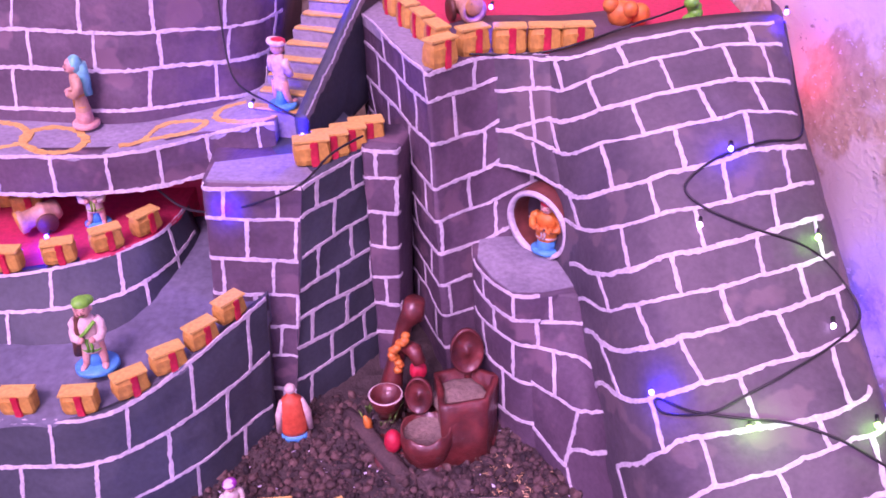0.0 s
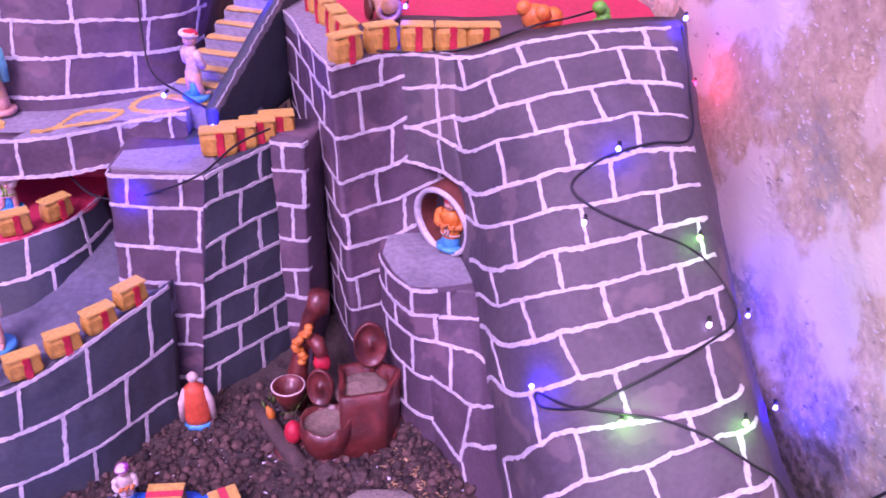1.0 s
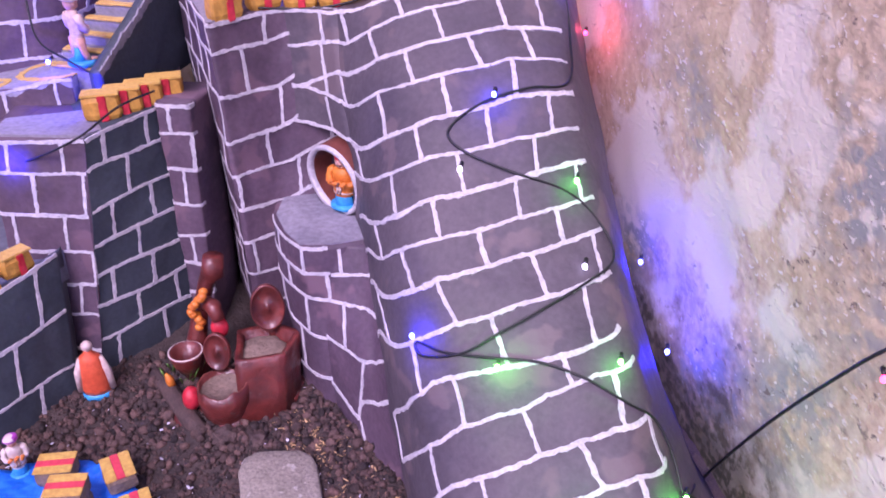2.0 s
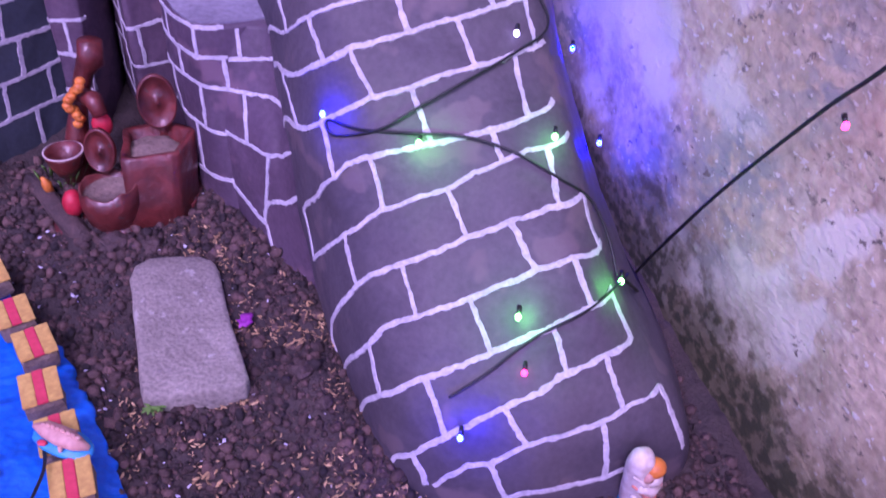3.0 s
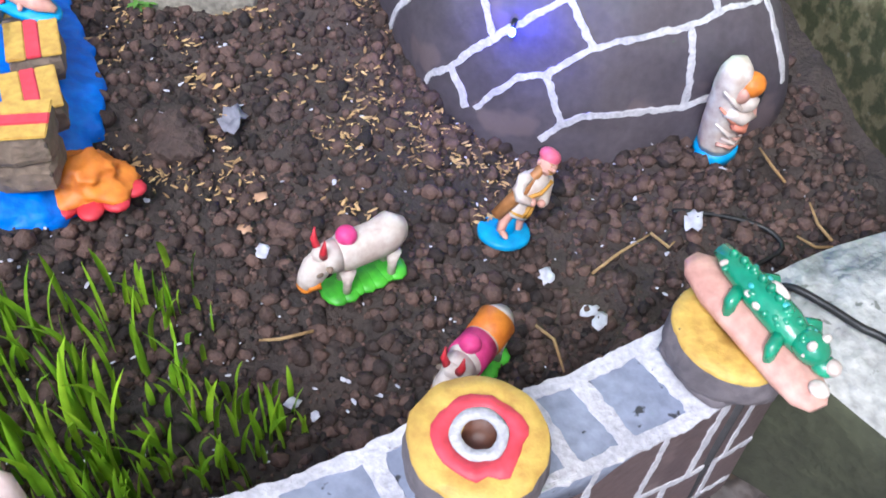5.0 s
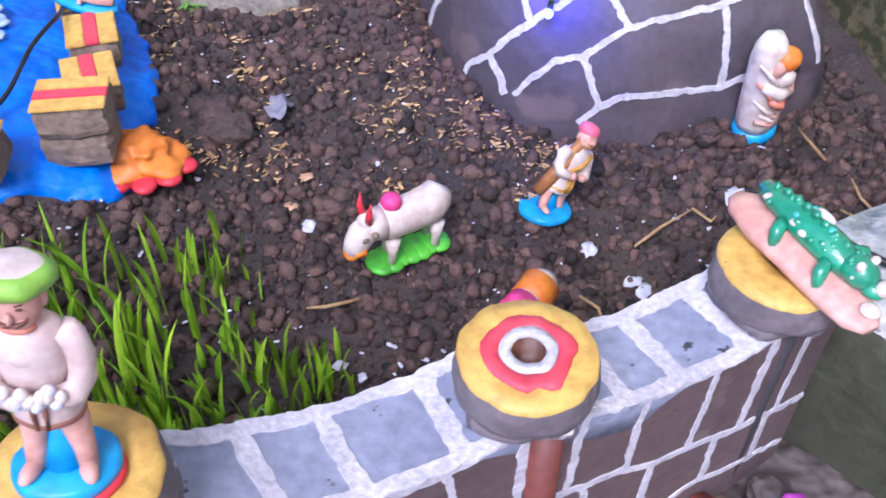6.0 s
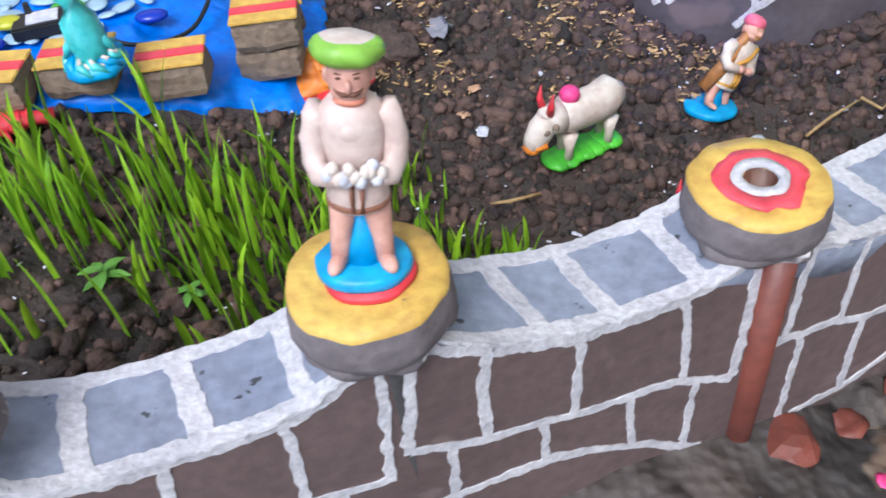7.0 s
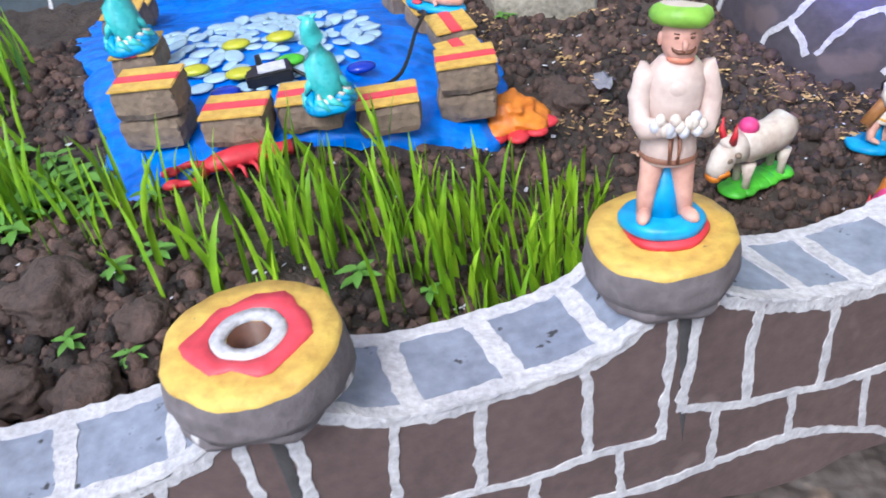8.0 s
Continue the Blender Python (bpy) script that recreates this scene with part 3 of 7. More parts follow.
for k, run in enumerate(LOW_BEDS):
    fine = [run[0]]
    for a, b in zip(run, run[1:]):
        fine += [(lerp(a[0], b[0], i / 4), lerp(a[1], b[1], i / 4)) for i in range(1, 5)]
    paint_line(BUTTRESS, fine, 0.0064, buttress, WHITE, rng)
    for ua, ub in LOW_JOINTS[k] if k < len(LOW_JOINTS) else ():
        paint_line(BUTTRESS, [(ua, bed_v(len(BEDS) + k, ua)), (ub, bed_v(len(BEDS) + k + 1, ub))], 0.0062, buttress, WHITE, rng)

# the keep
KEEP_TOP = [(-0.17, 1.53), (-0.1, 1.365), (-0.034, 1.205), (-0.021, 1.177), (0.002, 1.197), (0.056, 1.243), (0.12, 1.25), (0.2, 1.25), (0.3, 1.28)]
KEEP_LOW = [(-0.11, 1.46), (-0.065, 1.32), (-0.003, 1.155), (0.012, 1.13), (0.03, 1.137), (0.075, 1.15), (0.13, 1.155), (0.2, 1.16), (0.3, 1.19)]
KEEP = Face(walls(level(KEEP_TOP, 0.756), level(KEEP_LOW, 0.16)), 0.005)
HOLLOW_Z = [0.757 - 0.0168 * j for j in range(11)]


def keep_bend(u):
    """The keep's courses climb towards the buttress."""
    return -0.075 * smooth((u - 0.6) / 0.22)


def buttress_at(u, z):
    """The point of the buttress at u and height z."""
    a, b = 0.0, 0.7
    for _ in range(24):
        m = (a + b) / 2
        a, b = (m, b) if BUTTRESS.raw(u, m).z > z else (a, m)
    return BUTTRESS.raw(u, a)


def hollow_rows():
    rows = []
    for z in HOLLOW_Z:
        p, q = KEEP.raw(0.66, (0.756 - z) / 0.596), buttress_at(0.115, z)
        p, q = Vector((p.x, p.y, z)), Vector((q.x, q.y, z))
        c = Vector((lerp(p.x, q.x, 0.55), p.y - 0.002, z))
        row = [p + Vector((-0.01, 0.006, 0))]
        for t in (0.12, 0.3, 0.5, 0.7, 0.88):
            row.append(p * (1 - t) ** 2 + c * 2 * t * (1 - t) + q * t * t + Vector((0, -0.001, 0)))
        rows.append(row + [q + Vector((0.008, 0.008, 0))])
    return rows


HOLLOW = Face(hollow_rows(), 0.003)


def fillet_body(bm):
    HOLLOW.sheet(bm, 24, 30, back=(0, 0.03, 0))
    return bm


def valley_lines(parent):
    """Joints that run on from the keep's courses through the hollow to those of the buttress."""
    rng = random.Random(61)
    span = HOLLOW_Z[0] - HOLLOW_Z[-1]
    ends = [BUTTRESS.raw(0.12, bed_v(k, 0.13)).z for k in range(1, 5)]
    for k, z1 in enumerate(ends):
        z0 = min((lerp(0.756, 0.16, c + keep_bend(0.66)) for c in KEEP_COURSES[1:4]), key=lambda q: abs(q - z1 + 0.02))
        near = abs(z0 - z1 + 0.02) < 0.03
        us = [lerp(0.03 if near else 0.5, 0.97, i / 20) for i in range(21)]
        pts = []
        for u in us:
            z = lerp(z0, z1, smooth((u - 0.15) / 0.8)) if near else z1 - 0.012 * (0.97 - u)
            pts.append((u, min(max((HOLLOW_Z[0] - z) / span, 0.01), 0.98)))
        paint_line(HOLLOW, pts, 0.0056, parent, WHITE, rng)
        if near:
            up = max(pts[12][1] - 0.27, 0.01)
            paint_line(HOLLOW, [(us[12], up), (us[12] + 0.03, pts[12][1])], 0.0052, parent, WHITE, rng)
    paint_line(HOLLOW, [(0.03 + 0.94 * i / 20, 0.02) for i in range(21)], 0.0056, parent, WHITE, rng)


fort_wall("keep_wall", KEEP, 100, 50, (0, 0.2, 0), PLUMLIT, "plum keep wall with an acute corner", KEEP_COURSES, 0.1, 12, u0=0.03, u1=0.86, bend=keep_bend)
bm = bmesh.new()
valley = of_fort(part("valley_fillet", fillet_body(bm), PLASTER, fort, "smooth plaster hollow between keep and buttress", smooth=True))
valley_lines(valley)
bm = bmesh.new()
solid(bm, level([(-0.12, 1.5), (0.002, 1.215), (0.06, 1.262), (0.2, 1.268), (0.46, 1.24), (0.5, 1.3), (0.5, 1.74), (-0.16, 1.74)], 0.5), level([(-0.12, 1.5), (0.002, 1.215), (0.06, 1.262), (0.2, 1.268), (0.46, 1.24), (0.5, 1.3), (0.5, 1.74), (-0.16, 1.74)], 0.752), 0.002, 2)
of_fort(part("courtyard_floor", bm, CARPET, fort, "flat floor painted bright red"))

LEDGE_LOW = [(-0.168, 1.528), (-0.022, 1.181), (0.012, 1.213), (-0.118, 1.54)]
bm = bmesh.new()
solid(bm, level(LEDGE_LOW, 0.74), level(LEDGE_LOW, 0.7575), 0.0015, 1)
of_fort(part("parapet_ledge", bm, LEDGE, fort, "pale grey ledge along the parapet"))

# the square pillar beside the recess
PILLAR_TOP = [(-0.362, 1.34), (-0.352, 1.15), (-0.345, 1.118), (-0.332, 1.107), (-0.217, 1.108), (-0.201, 1.105)]
PILLAR_LOW = [(-0.372, 1.3), (-0.366, 1.1), (-0.36, 1.08), (-0.348, 1.07), (-0.26, 1.062), (-0.247, 1.058)]
PILLAR = Face(walls(level(PILLAR_TOP, 0.612), level(PILLAR_LOW, 0.17)), 0.004)
fort_wall("pillar", PILLAR, 50, 40, (0.06, 0.2, 0), PLUMLIT, "square plum pillar with white brick lines", [0.004, 0.135, 0.265, 0.395, 0.52, 0.645, 0.77, 0.89], 0.075, 13, u0=0.34, u1=0.995)
# same paint as the pillar; the slate tone stands for its shade
RETURN = Face(walls([(-0.2, 1.106, 0.612), (-0.19, 1.117, 0.615), (-0.15, 1.165, 0.62), (-0.105, 1.23, 0.625)], [(-0.246, 1.059, 0.17), (-0.236, 1.07, 0.17), (-0.177, 1.122, 0.17), (-0.115, 1.185, 0.17)]), 0.004)
fort_wall("pillar_return", RETURN, 34, 40, (-0.1, 0.2, 0), SLATE, "pillar return in a slate tone that holds its shade", [0.004, 0.13, 0.255, 0.375, 0.495, 0.615, 0.735, 0.86], 0.075, 14, u0=0.03)
bm = bmesh.new()
CAP_LINE = [(-0.344, 1.125), (-0.205, 1.114), (-0.1, 1.25), (-0.1, 1.285), (-0.2, 1.22), (-0.344, 1.182)]
solid(bm, level(CAP_LINE, 0.55), level(CAP_LINE, 0.616), 0.002, 2)
of_fort(part("pillar_cap", bm, LEDGE, fort, "grey cement ledge on the pillar"))
PILASTER = Face(walls([(-0.125, 1.26, 0.632), (-0.122, 1.2, 0.632), (-0.112, 1.19, 0.632), (-0.075, 1.185, 0.632), (-0.065, 1.2, 0.632), (-0.05, 1.27, 0.632)], [(-0.12, 1.23, 0.2), (-0.112, 1.165, 0.2), (-0.105, 1.158, 0.2), (-0.08, 1.155, 0.2), (-0.072, 1.165, 0.2), (-0.06, 1.23, 0.2)]), 0.003)
fort_wall("pilaster", PILASTER, 30, 40, (0.0, 0.1, 0), PLUMLIT, "narrow plum pilaster in the corner", [0.01, 0.13, 0.25, 0.375, 0.5, 0.62, 0.74], 0.06, 15, u0=0.2, u1=0.8)

# the pedestal under the pipe
PED_TOP = [(0.045, 1.2), (0.05, 1.13), (0.07, 1.083), (0.097, 1.046), (0.118, 1.041), (0.147, 1.045), (0.19, 1.056), (0.235, 1.072)]
PED_LOW = [(0.055, 1.15), (0.073, 1.075), (0.091, 1.032), (0.119, 1.001), (0.137, 0.983), (0.165, 0.973), (0.2, 0.966), (0.25, 0.958)]
PED = Face(walls(level(PED_TOP, 0.468), level(PED_LOW, 0.15)), 0.004)
fort_wall("pedestal", PED, 50, 36, (0.02, 0.2, 0), PLUMLIT, "rounded plum pedestal below the pipe", [0.004, 0.145, 0.255, 0.44, 0.66], 0.075, 16, u0=0.12, u1=0.69)
bm = bmesh.new()
solid(bm, level([(0.053, 1.14), (0.073, 1.09), (0.1, 1.052), (0.147, 1.051), (0.23, 1.074), (0.25, 1.25), (0.06, 1.25)], 0.42), level([(0.053, 1.14), (0.073, 1.09), (0.1, 1.052), (0.147, 1.051), (0.23, 1.074), (0.25, 1.25), (0.06, 1.25)], 0.471), 0.002, 2)
of_fort(part("pedestal_top", bm, LEDGE, fort, "grey cement ledge of the pedestal"))
CORNER = Face(
    [
        level([(0.125, 1.06), (0.145, 1.048), (0.17, 1.05), (0.195, 1.046), (0.21, 1.03), (0.224, 1.0)], 0.466),
        level([(0.122, 1.045), (0.142, 1.029), (0.17, 1.02), (0.2, 1.0), (0.22, 0.965), (0.244, 0.91)], 0.4),
        level([(0.118, 1.035), (0.138, 1.011), (0.167, 0.976), (0.194, 0.943), (0.214, 0.93), (0.247, 0.865)], 0.337),
        level([(0.125, 1.02), (0.143, 0.991), (0.165, 0.963), (0.185, 0.94), (0.212, 0.908), (0.255, 0.845)], 0.235),
        level([(0.135, 1.0), (0.155, 0.972), (0.185, 0.932), (0.212, 0.875), (0.232, 0.852), (0.264, 0.81)], 0.15),
    ],
    0.003,
)
bm = bmesh.new()
CORNER.sheet(bm, 36, 36, back=(0.03, 0.03, 0))
corner = of_fort(part("corner_fillet", bm, PLUMLIT, fort, "plum plaster that fills the corner beside the buttress", smooth=True))
rng = random.Random(29)
for run in (
    [(0.16, 0.165), (0.4, 0.16), (0.62, 0.14), (0.85, 0.1)],
    [(0.16, 0.3), (0.4, 0.3), (0.6, 0.28), (0.82, 0.27)],
    [(0.16, 0.52), (0.4, 0.51), (0.6, 0.5), (0.79, 0.49), (0.88, 0.42), (0.96, 0.34)],
    [(0.16, 0.7), (0.4, 0.74), (0.58, 0.76), (0.62, 0.68), (0.82, 0.64), (0.94, 0.54)],
    [(0.6, 0.5), (0.61, 0.69)],
    [(0.6, 0.76), (0.6, 0.86), (0.62, 0.93)],
    [(0.67, 0.91), (0.87, 0.88)],
    [(0.36, 0.3), (0.38, 0.51)],
    [(0.3, 0.02), (0.33, 0.165)],
):
    fine = [(lerp(a[0], b[0], i / 6), lerp(a[1], b[1], i / 6)) for a, b in zip(run, run[1:]) for i in range(6)] + [run[-1]]
    paint_line(CORNER, fine, 0.0056, corner, WHITE, rng)

# lower terrace
T1_TOP = [(-0.78, 0.86, 0.385), (-0.59, 0.863, 0.388), (-0.48, 0.87, 0.388), (-0.41, 0.903, 0.4), (-0.343, 0.957, 0.425), (-0.284, 1.035, 0.445), (-0.265, 1.065, 0.45)]
T1_LOW = [(-0.79, 0.82, 0.17), (-0.6, 0.82, 0.17), (-0.49, 0.825, 0.17), (-0.42, 0.858, 0.17), (-0.353, 0.915, 0.17), (-0.292, 0.99, 0.17), (-0.27, 1.02, 0.17)]
T1 = Face(walls(T1_TOP, T1_LOW), 0.005)
fort_wall("lower_terrace_wall", T1, 80, 36, (0.0, 0.02, 0), SLATE, "curved slate-toned terrace wall with white brick lines", [0.01, 0.33, 0.66, 0.97], 0.1, 17)
T1_FLOOR = Face([T1_TOP, [(x, max(y, 1.0) + 0.1, 0.425) for x, y, z in T1_TOP], [(x, 1.35, 0.44) for x, y, z in T1_TOP]], 0.004)
bm = bmesh.new()
T1_FLOOR.sheet(bm, 40, 24, back=(0, 0, -0.05))
of_fort(part("lower_terrace_floor", bm, GREENMUD, fort, "dull green-grey terrace floor", smooth=True))

# gun terrace
T2_TOP = level([(-0.82, 1.05), (-0.65, 1.055), (-0.55, 1.087), (-0.483, 1.135), (-0.445, 1.185), (-0.43, 1.26)], 0.495)
T2_LOW = level([(-0.82, 1.0), (-0.645, 1.0), (-0.52, 1.0), (-0.45, 1.05), (-0.42, 1.15), (-0.41, 1.26)], 0.4)
T2 = Face(walls(T2_TOP, T2_LOW), 0.004)
fort_wall("gun_terrace_wall", T2, 60, 20, (0.0, 0.02, 0), SLATE, "rounded slate-toned bastion wall", [0.01, 0.48, 0.95], 0.1, 18)
bm = bmesh.new()
T2_FLOOR = Face([T2_TOP, [(x, 1.3, 0.497) for x, y, z in T2_TOP], [(x, 1.4, 0.497) for x, y, z in T2_TOP]], 0.002)
T2_FLOOR.sheet(bm, 30, 14, back=(0, 0, -0.04))
of_fort(part("gun_terrace_floor", bm, CARPET, fort, "terrace floor painted red", smooth=True))

# upper road and the wall behind it
ROAD_TOP = [(-0.88, 1.2, 0.625), (-0.67, 1.19, 0.625), (-0.52, 1.19, 0.625), (-0.43, 1.215, 0.628), (-0.36, 1.245, 0.635), (-0.3, 1.245, 0.648), (-0.262, 1.25, 0.652)]
ROAD = Face(walls(ROAD_TOP, [(x, y - 0.01, z - 0.062) for x, y, z in ROAD_TOP]), 0.005)
fort_wall("road_edge", ROAD, 60, 12, (0.0, 0.03, 0), PLUMLIT, "plum edge of the raised road", [0.03, 0.96], 0.085, 19)
ROAD_FLOOR = Face([[(x, 1.45, z + 0.004) for x, y, z in ROAD_TOP], [(x, y + 0.09, z) for x, y, z in ROAD_TOP], ROAD_TOP], 0.003)
bm = bmesh.new()
ROAD_FLOOR.sheet(bm, 40, 20, back=(0, 0, -0.055))
road = of_fort(part("road", bm, LEDGE, fort, "grey road with ochre painted loops", smooth=True))
rng = random.Random(5)


def road_uv(x, y):
    """The place on the road's sheet over the point (x, y)."""
    u, v = 0.5, 0.5
    for k in range(2, 12):
        u += 0.5**k if ROAD_FLOOR.raw(u, v).x < x else -(0.5**k)
        v += 0.5**k if ROAD_FLOOR.raw(u, v).y > y else -(0.5**k)
    return u, v


def road_loop(pts, width):
    n = 4 * len(pts)
    uv = [road_uv(*spline([(*p, 0) for p in pts], i / n).xy) for i in range(n + 1)]
    soft = [uv[0]] + [tuple((uv[i - 1][c] + 2 * uv[i][c] + uv[i + 1][c]) / 4 for c in (0, 1)) for i in range(1, n)] + [uv[-1]]
    paint_line(ROAD_FLOOR, soft, width, road, PALEYELLOW, rng, 0.0012)


for cx, cy, rx, ry, tilt in ((-0.72, 1.262, 0.062, 0.05, -0.35), (-0.612, 1.247, 0.05, 0.048, -0.35), (-0.83, 1.26, 0.05, 0.045, -0.3)):
    road_loop([(cx + rx * math.cos(a) + tilt * ry * math.sin(a), cy + ry * math.sin(a)) for a in (2 * math.pi * k / 16 for k in range(17))], 0.012)
road_loop([(-0.5, 1.222), (-0.47, 1.235), (-0.462, 1.27), (-0.44, 1.305), (-0.41, 1.31), (-0.38, 1.29), (-0.4, 1.262), (-0.44, 1.25), (-0.47, 1.232), (-0.5, 1.22)], 0.012)
road_loop([(-0.33, 1.36), (-0.37, 1.345), (-0.365, 1.3), (-0.32, 1.268), (-0.28, 1.262), (-0.262, 1.28)], 0.011)
UP_TOP = [(-0.92, 1.42, 0.9), (-0.7, 1.39, 0.89), (-0.52, 1.375, 0.88), (-0.41, 1.4, 0.875), (-0.31, 1.44, 0.87), (-0.27, 1.52, 0.87)]
UP_LOW = [(-0.92, 1.34, 0.6), (-0.7, 1.315, 0.6), (-0.52, 1.3, 0.6), (-0.42, 1.335, 0.6), (-0.335, 1.38, 0.6), (-0.3, 1.46, 0.6)]
UPPER = Face(walls(UP_TOP, UP_LOW), 0.005)
fort_wall("upper_wall", UPPER, 70, 36, (0.0, 0.25, 0), PLUMLIT, "tall plum rampart wall with white brick lines", [0.02, 0.22, 0.42, 0.62, 0.82], 0.11, 20)
UNDER = Face(walls([(-0.88, 1.33, 0.57), (-0.5, 1.33, 0.57), (-0.3, 1.33, 0.59)], [(-0.88, 1.33, 0.4), (-0.5, 1.33, 0.4), (-0.3, 1.33, 0.4)]), 0.004)
bm = bmesh.new()
UNDER.sheet(bm, 30, 10, back=(0, 0.05, 0))
of_fort(part("niche_wall", bm, CARPET, fort, "dark red wall of the niche under the road", smooth=True))

# stairway up to the court
A, B = Vector((-0.262, 1.275, 0.652)), Vector((-0.17, 1.56, 0.79))
along = (B - A)
across = Vector((along.y, -along.x, 0)).normalized()
for i in range(9):
    p = A.lerp(B, (i + 0.5) / 9)
    d = Vector((along.x, along.y, 0)).normalized()
    turn = Matrix.Rotation(math.atan2(d.y, d.x), 4, "Z")
    h = p.z - 0.6
    bm = bmesh.new()
    box(bm, (0.036, 0.1, h), Matrix.Translation((p.x, p.y, 0.6 + h / 2)) @ turn, 0, 0.003)
    step = of_fort(part("step", bm, LEDGE, fort))
    bm = bmesh.new()
    box(bm, (0.017, 0.092, 0.0035), Matrix.Translation((p.x, p.y, p.z + 0.001)) @ turn @ Matrix.Translation((-0.009, 0, 0)), 0, 0.001, wear=0.0012, seed=i)
    part("painted_edge", bm, PALEYELLOW, step, "ochre painted tread edge")
for s, nm in ((1, "stair_parapet"),):
    q0, q1 = A + across * 0.058 * s + Vector((0, -0.03, 0)), B + across * 0.058 * s
    SIDE = Face([[(q0.x, q0.y, 0.668), tuple(q0.lerp(q1, 0.5) + Vector((0, 0, 0.022))), (q1.x, q1.y, 0.82)], [(q0.x, q0.y, 0.64), tuple(q0.lerp(q1, 0.5) + Vector((0, 0, -0.06))), (q1.x, q1.y, 0.68)], [(q0.x, q0.y, 0.6), (*q0.lerp(q1, 0.5).xy, 0.6), (q1.x, q1.y, 0.6)]], 0.003)
    bm = bmesh.new()
    SIDE.sheet(bm, 20, 12, back=tuple(-across * 0.02))
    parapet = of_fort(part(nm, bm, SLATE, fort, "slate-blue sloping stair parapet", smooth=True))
    paint_line(SIDE, [(k / 30, 0.03) for k in range(31)], 0.011, parapet, LEDGE, random.Random(8), 0.002)

# merlons: ochre blocks with a red stripe


def merlon_mesh():
    bm = bmesh.new()
    box(bm, (0.05, 0.026, 0.032), Matrix.Translation((0, 0, 0.016)), 0, 0.004, wear=0.0022, seed=3)
    box(bm, (0.011, 0.0035, 0.031), Matrix.Translation((0.003, -0.0135, 0.0165)), 1, 0.0012)
    box(bm, (0.05, 0.025, 0.003), Matrix.Translation((0, 0, 0.0318)), 2, 0.0012)
    me = bpy.data.meshes.new("merlon")
    bmesh.ops.recalc_face_normals(bm, faces=bm.faces)
    bm.to_mesh(me)
    bm.free()
    for m in (YELLOW, RED, PALEYELLOW):
        me.materials.append(m)
    return me


MERLON = merlon_mesh()


def merlon(x, y, z, turn, s=1.0, tall=1.15):
    ob = new("merlon", MERLON)
    of_fort(ob)
    ob.matrix_basis = pose(x, y, z, 0, 0, turn) @ Matrix.Diagonal((s, s * 1.1, s * tall, 1))
    return ob


for x, y, turn in ((-0.002, 1.212, 40), (0.045, 1.262, 28), (0.1, 1.268, 2), (0.152, 1.27, 0), (0.2, 1.272, 4), (-0.008, 1.28, -64), (-0.032, 1.34, -66), (-0.058, 1.4, -66), (-0.085, 1.465, -66)):
    merlon(x, y, 0.752, turn, 1.0, 1.35)
for x, y, turn in ((-0.194, 1.178, 52), (-0.169, 1.2, 54), (-0.144, 1.222, 54), (-0.119, 1.246, 54)):
    merlon(x, y, 0.616, turn - 40, 1.1)
for x, y, z, turn in ((-0.57, 0.885, 0.388, 2), (-0.487, 0.887, 0.388, 6), (-0.425, 0.912, 0.397, 38), (-0.38, 0.945, 0.412, 38), (-0.342, 0.985, 0.425, 50), (-0.31, 1.03, 0.438, 55)):
    merlon(x, y, z, turn, 0.95)
for x, y, turn in ((-0.64, 1.07, 2), (-0.57, 1.092, 18), (-0.512, 1.13, 34), (-0.468, 1.18, 55), (-0.68, 1.24, 20), (-0.72, 1.27, 20)):
    merlon(x, y, 0.497, turn, 0.95)
for x, y, turn in ((-0.33, 1.45, 20), (-0.4, 1.42, 14)):
    merlon(x, y, 0.872, turn, 1.0)

# the clay pipe in the nook
bm = bmesh.new()
INTO = Vector((0.66, 0.7, 0.08)).normalized()
PIPE_M = Matrix.Translation((0.142, 1.15, 0.522)) @ INTO.to_track_quat("Z", "Y").to_matrix().to_4x4()
lathe(bm, [(0.001, 0.13), (0.05, 0.13), (0.05, 0.006), (0.0505, -0.001), (0.0565, -0.003), (0.058, 0.004), (0.057, 0.16)], 0, 40, PIPE_M, mats=[0, 0, 1, 1, 1, 0])
of_fort(part("pipe", bm, [RUST, WHITE], fort, "red clay pipe with a white painted rim", smooth=True))

# ---- front garden wall ----
garden_wall = thing("garden_wall", "low scalloped brown wall with painted white brick lines", "garden wall", at=Matrix.Translation((0.15, 0.06, 0.06)))
bpy.context.view_layer.update()
GW_INV = garden_wall.matrix_basis.inverted()
CAPS = [(-0.235, -0.06, 0.315, 0.04), (-0.031, -0.001, 0.317, 0.041), (0.158, 0.068, 0.3115, 0.0357), (0.351, 0.157, 0.278, 0.0362), (0.507, 0.234, 0.266, 0.037)]


def wall_dir(i):
    a, b = Vector(WALL_LINE[max(i - 1, 0)]), Vector(WALL_LINE[min(i + 1, len(WALL_LINE) - 1)])
    d = (b - a).normalized()
    return d, Vector((d.y, -d.x))


def of_wall(ob):
    ob.parent = garden_wall
    ob.matrix_parent_inverse = GW_INV
    return ob


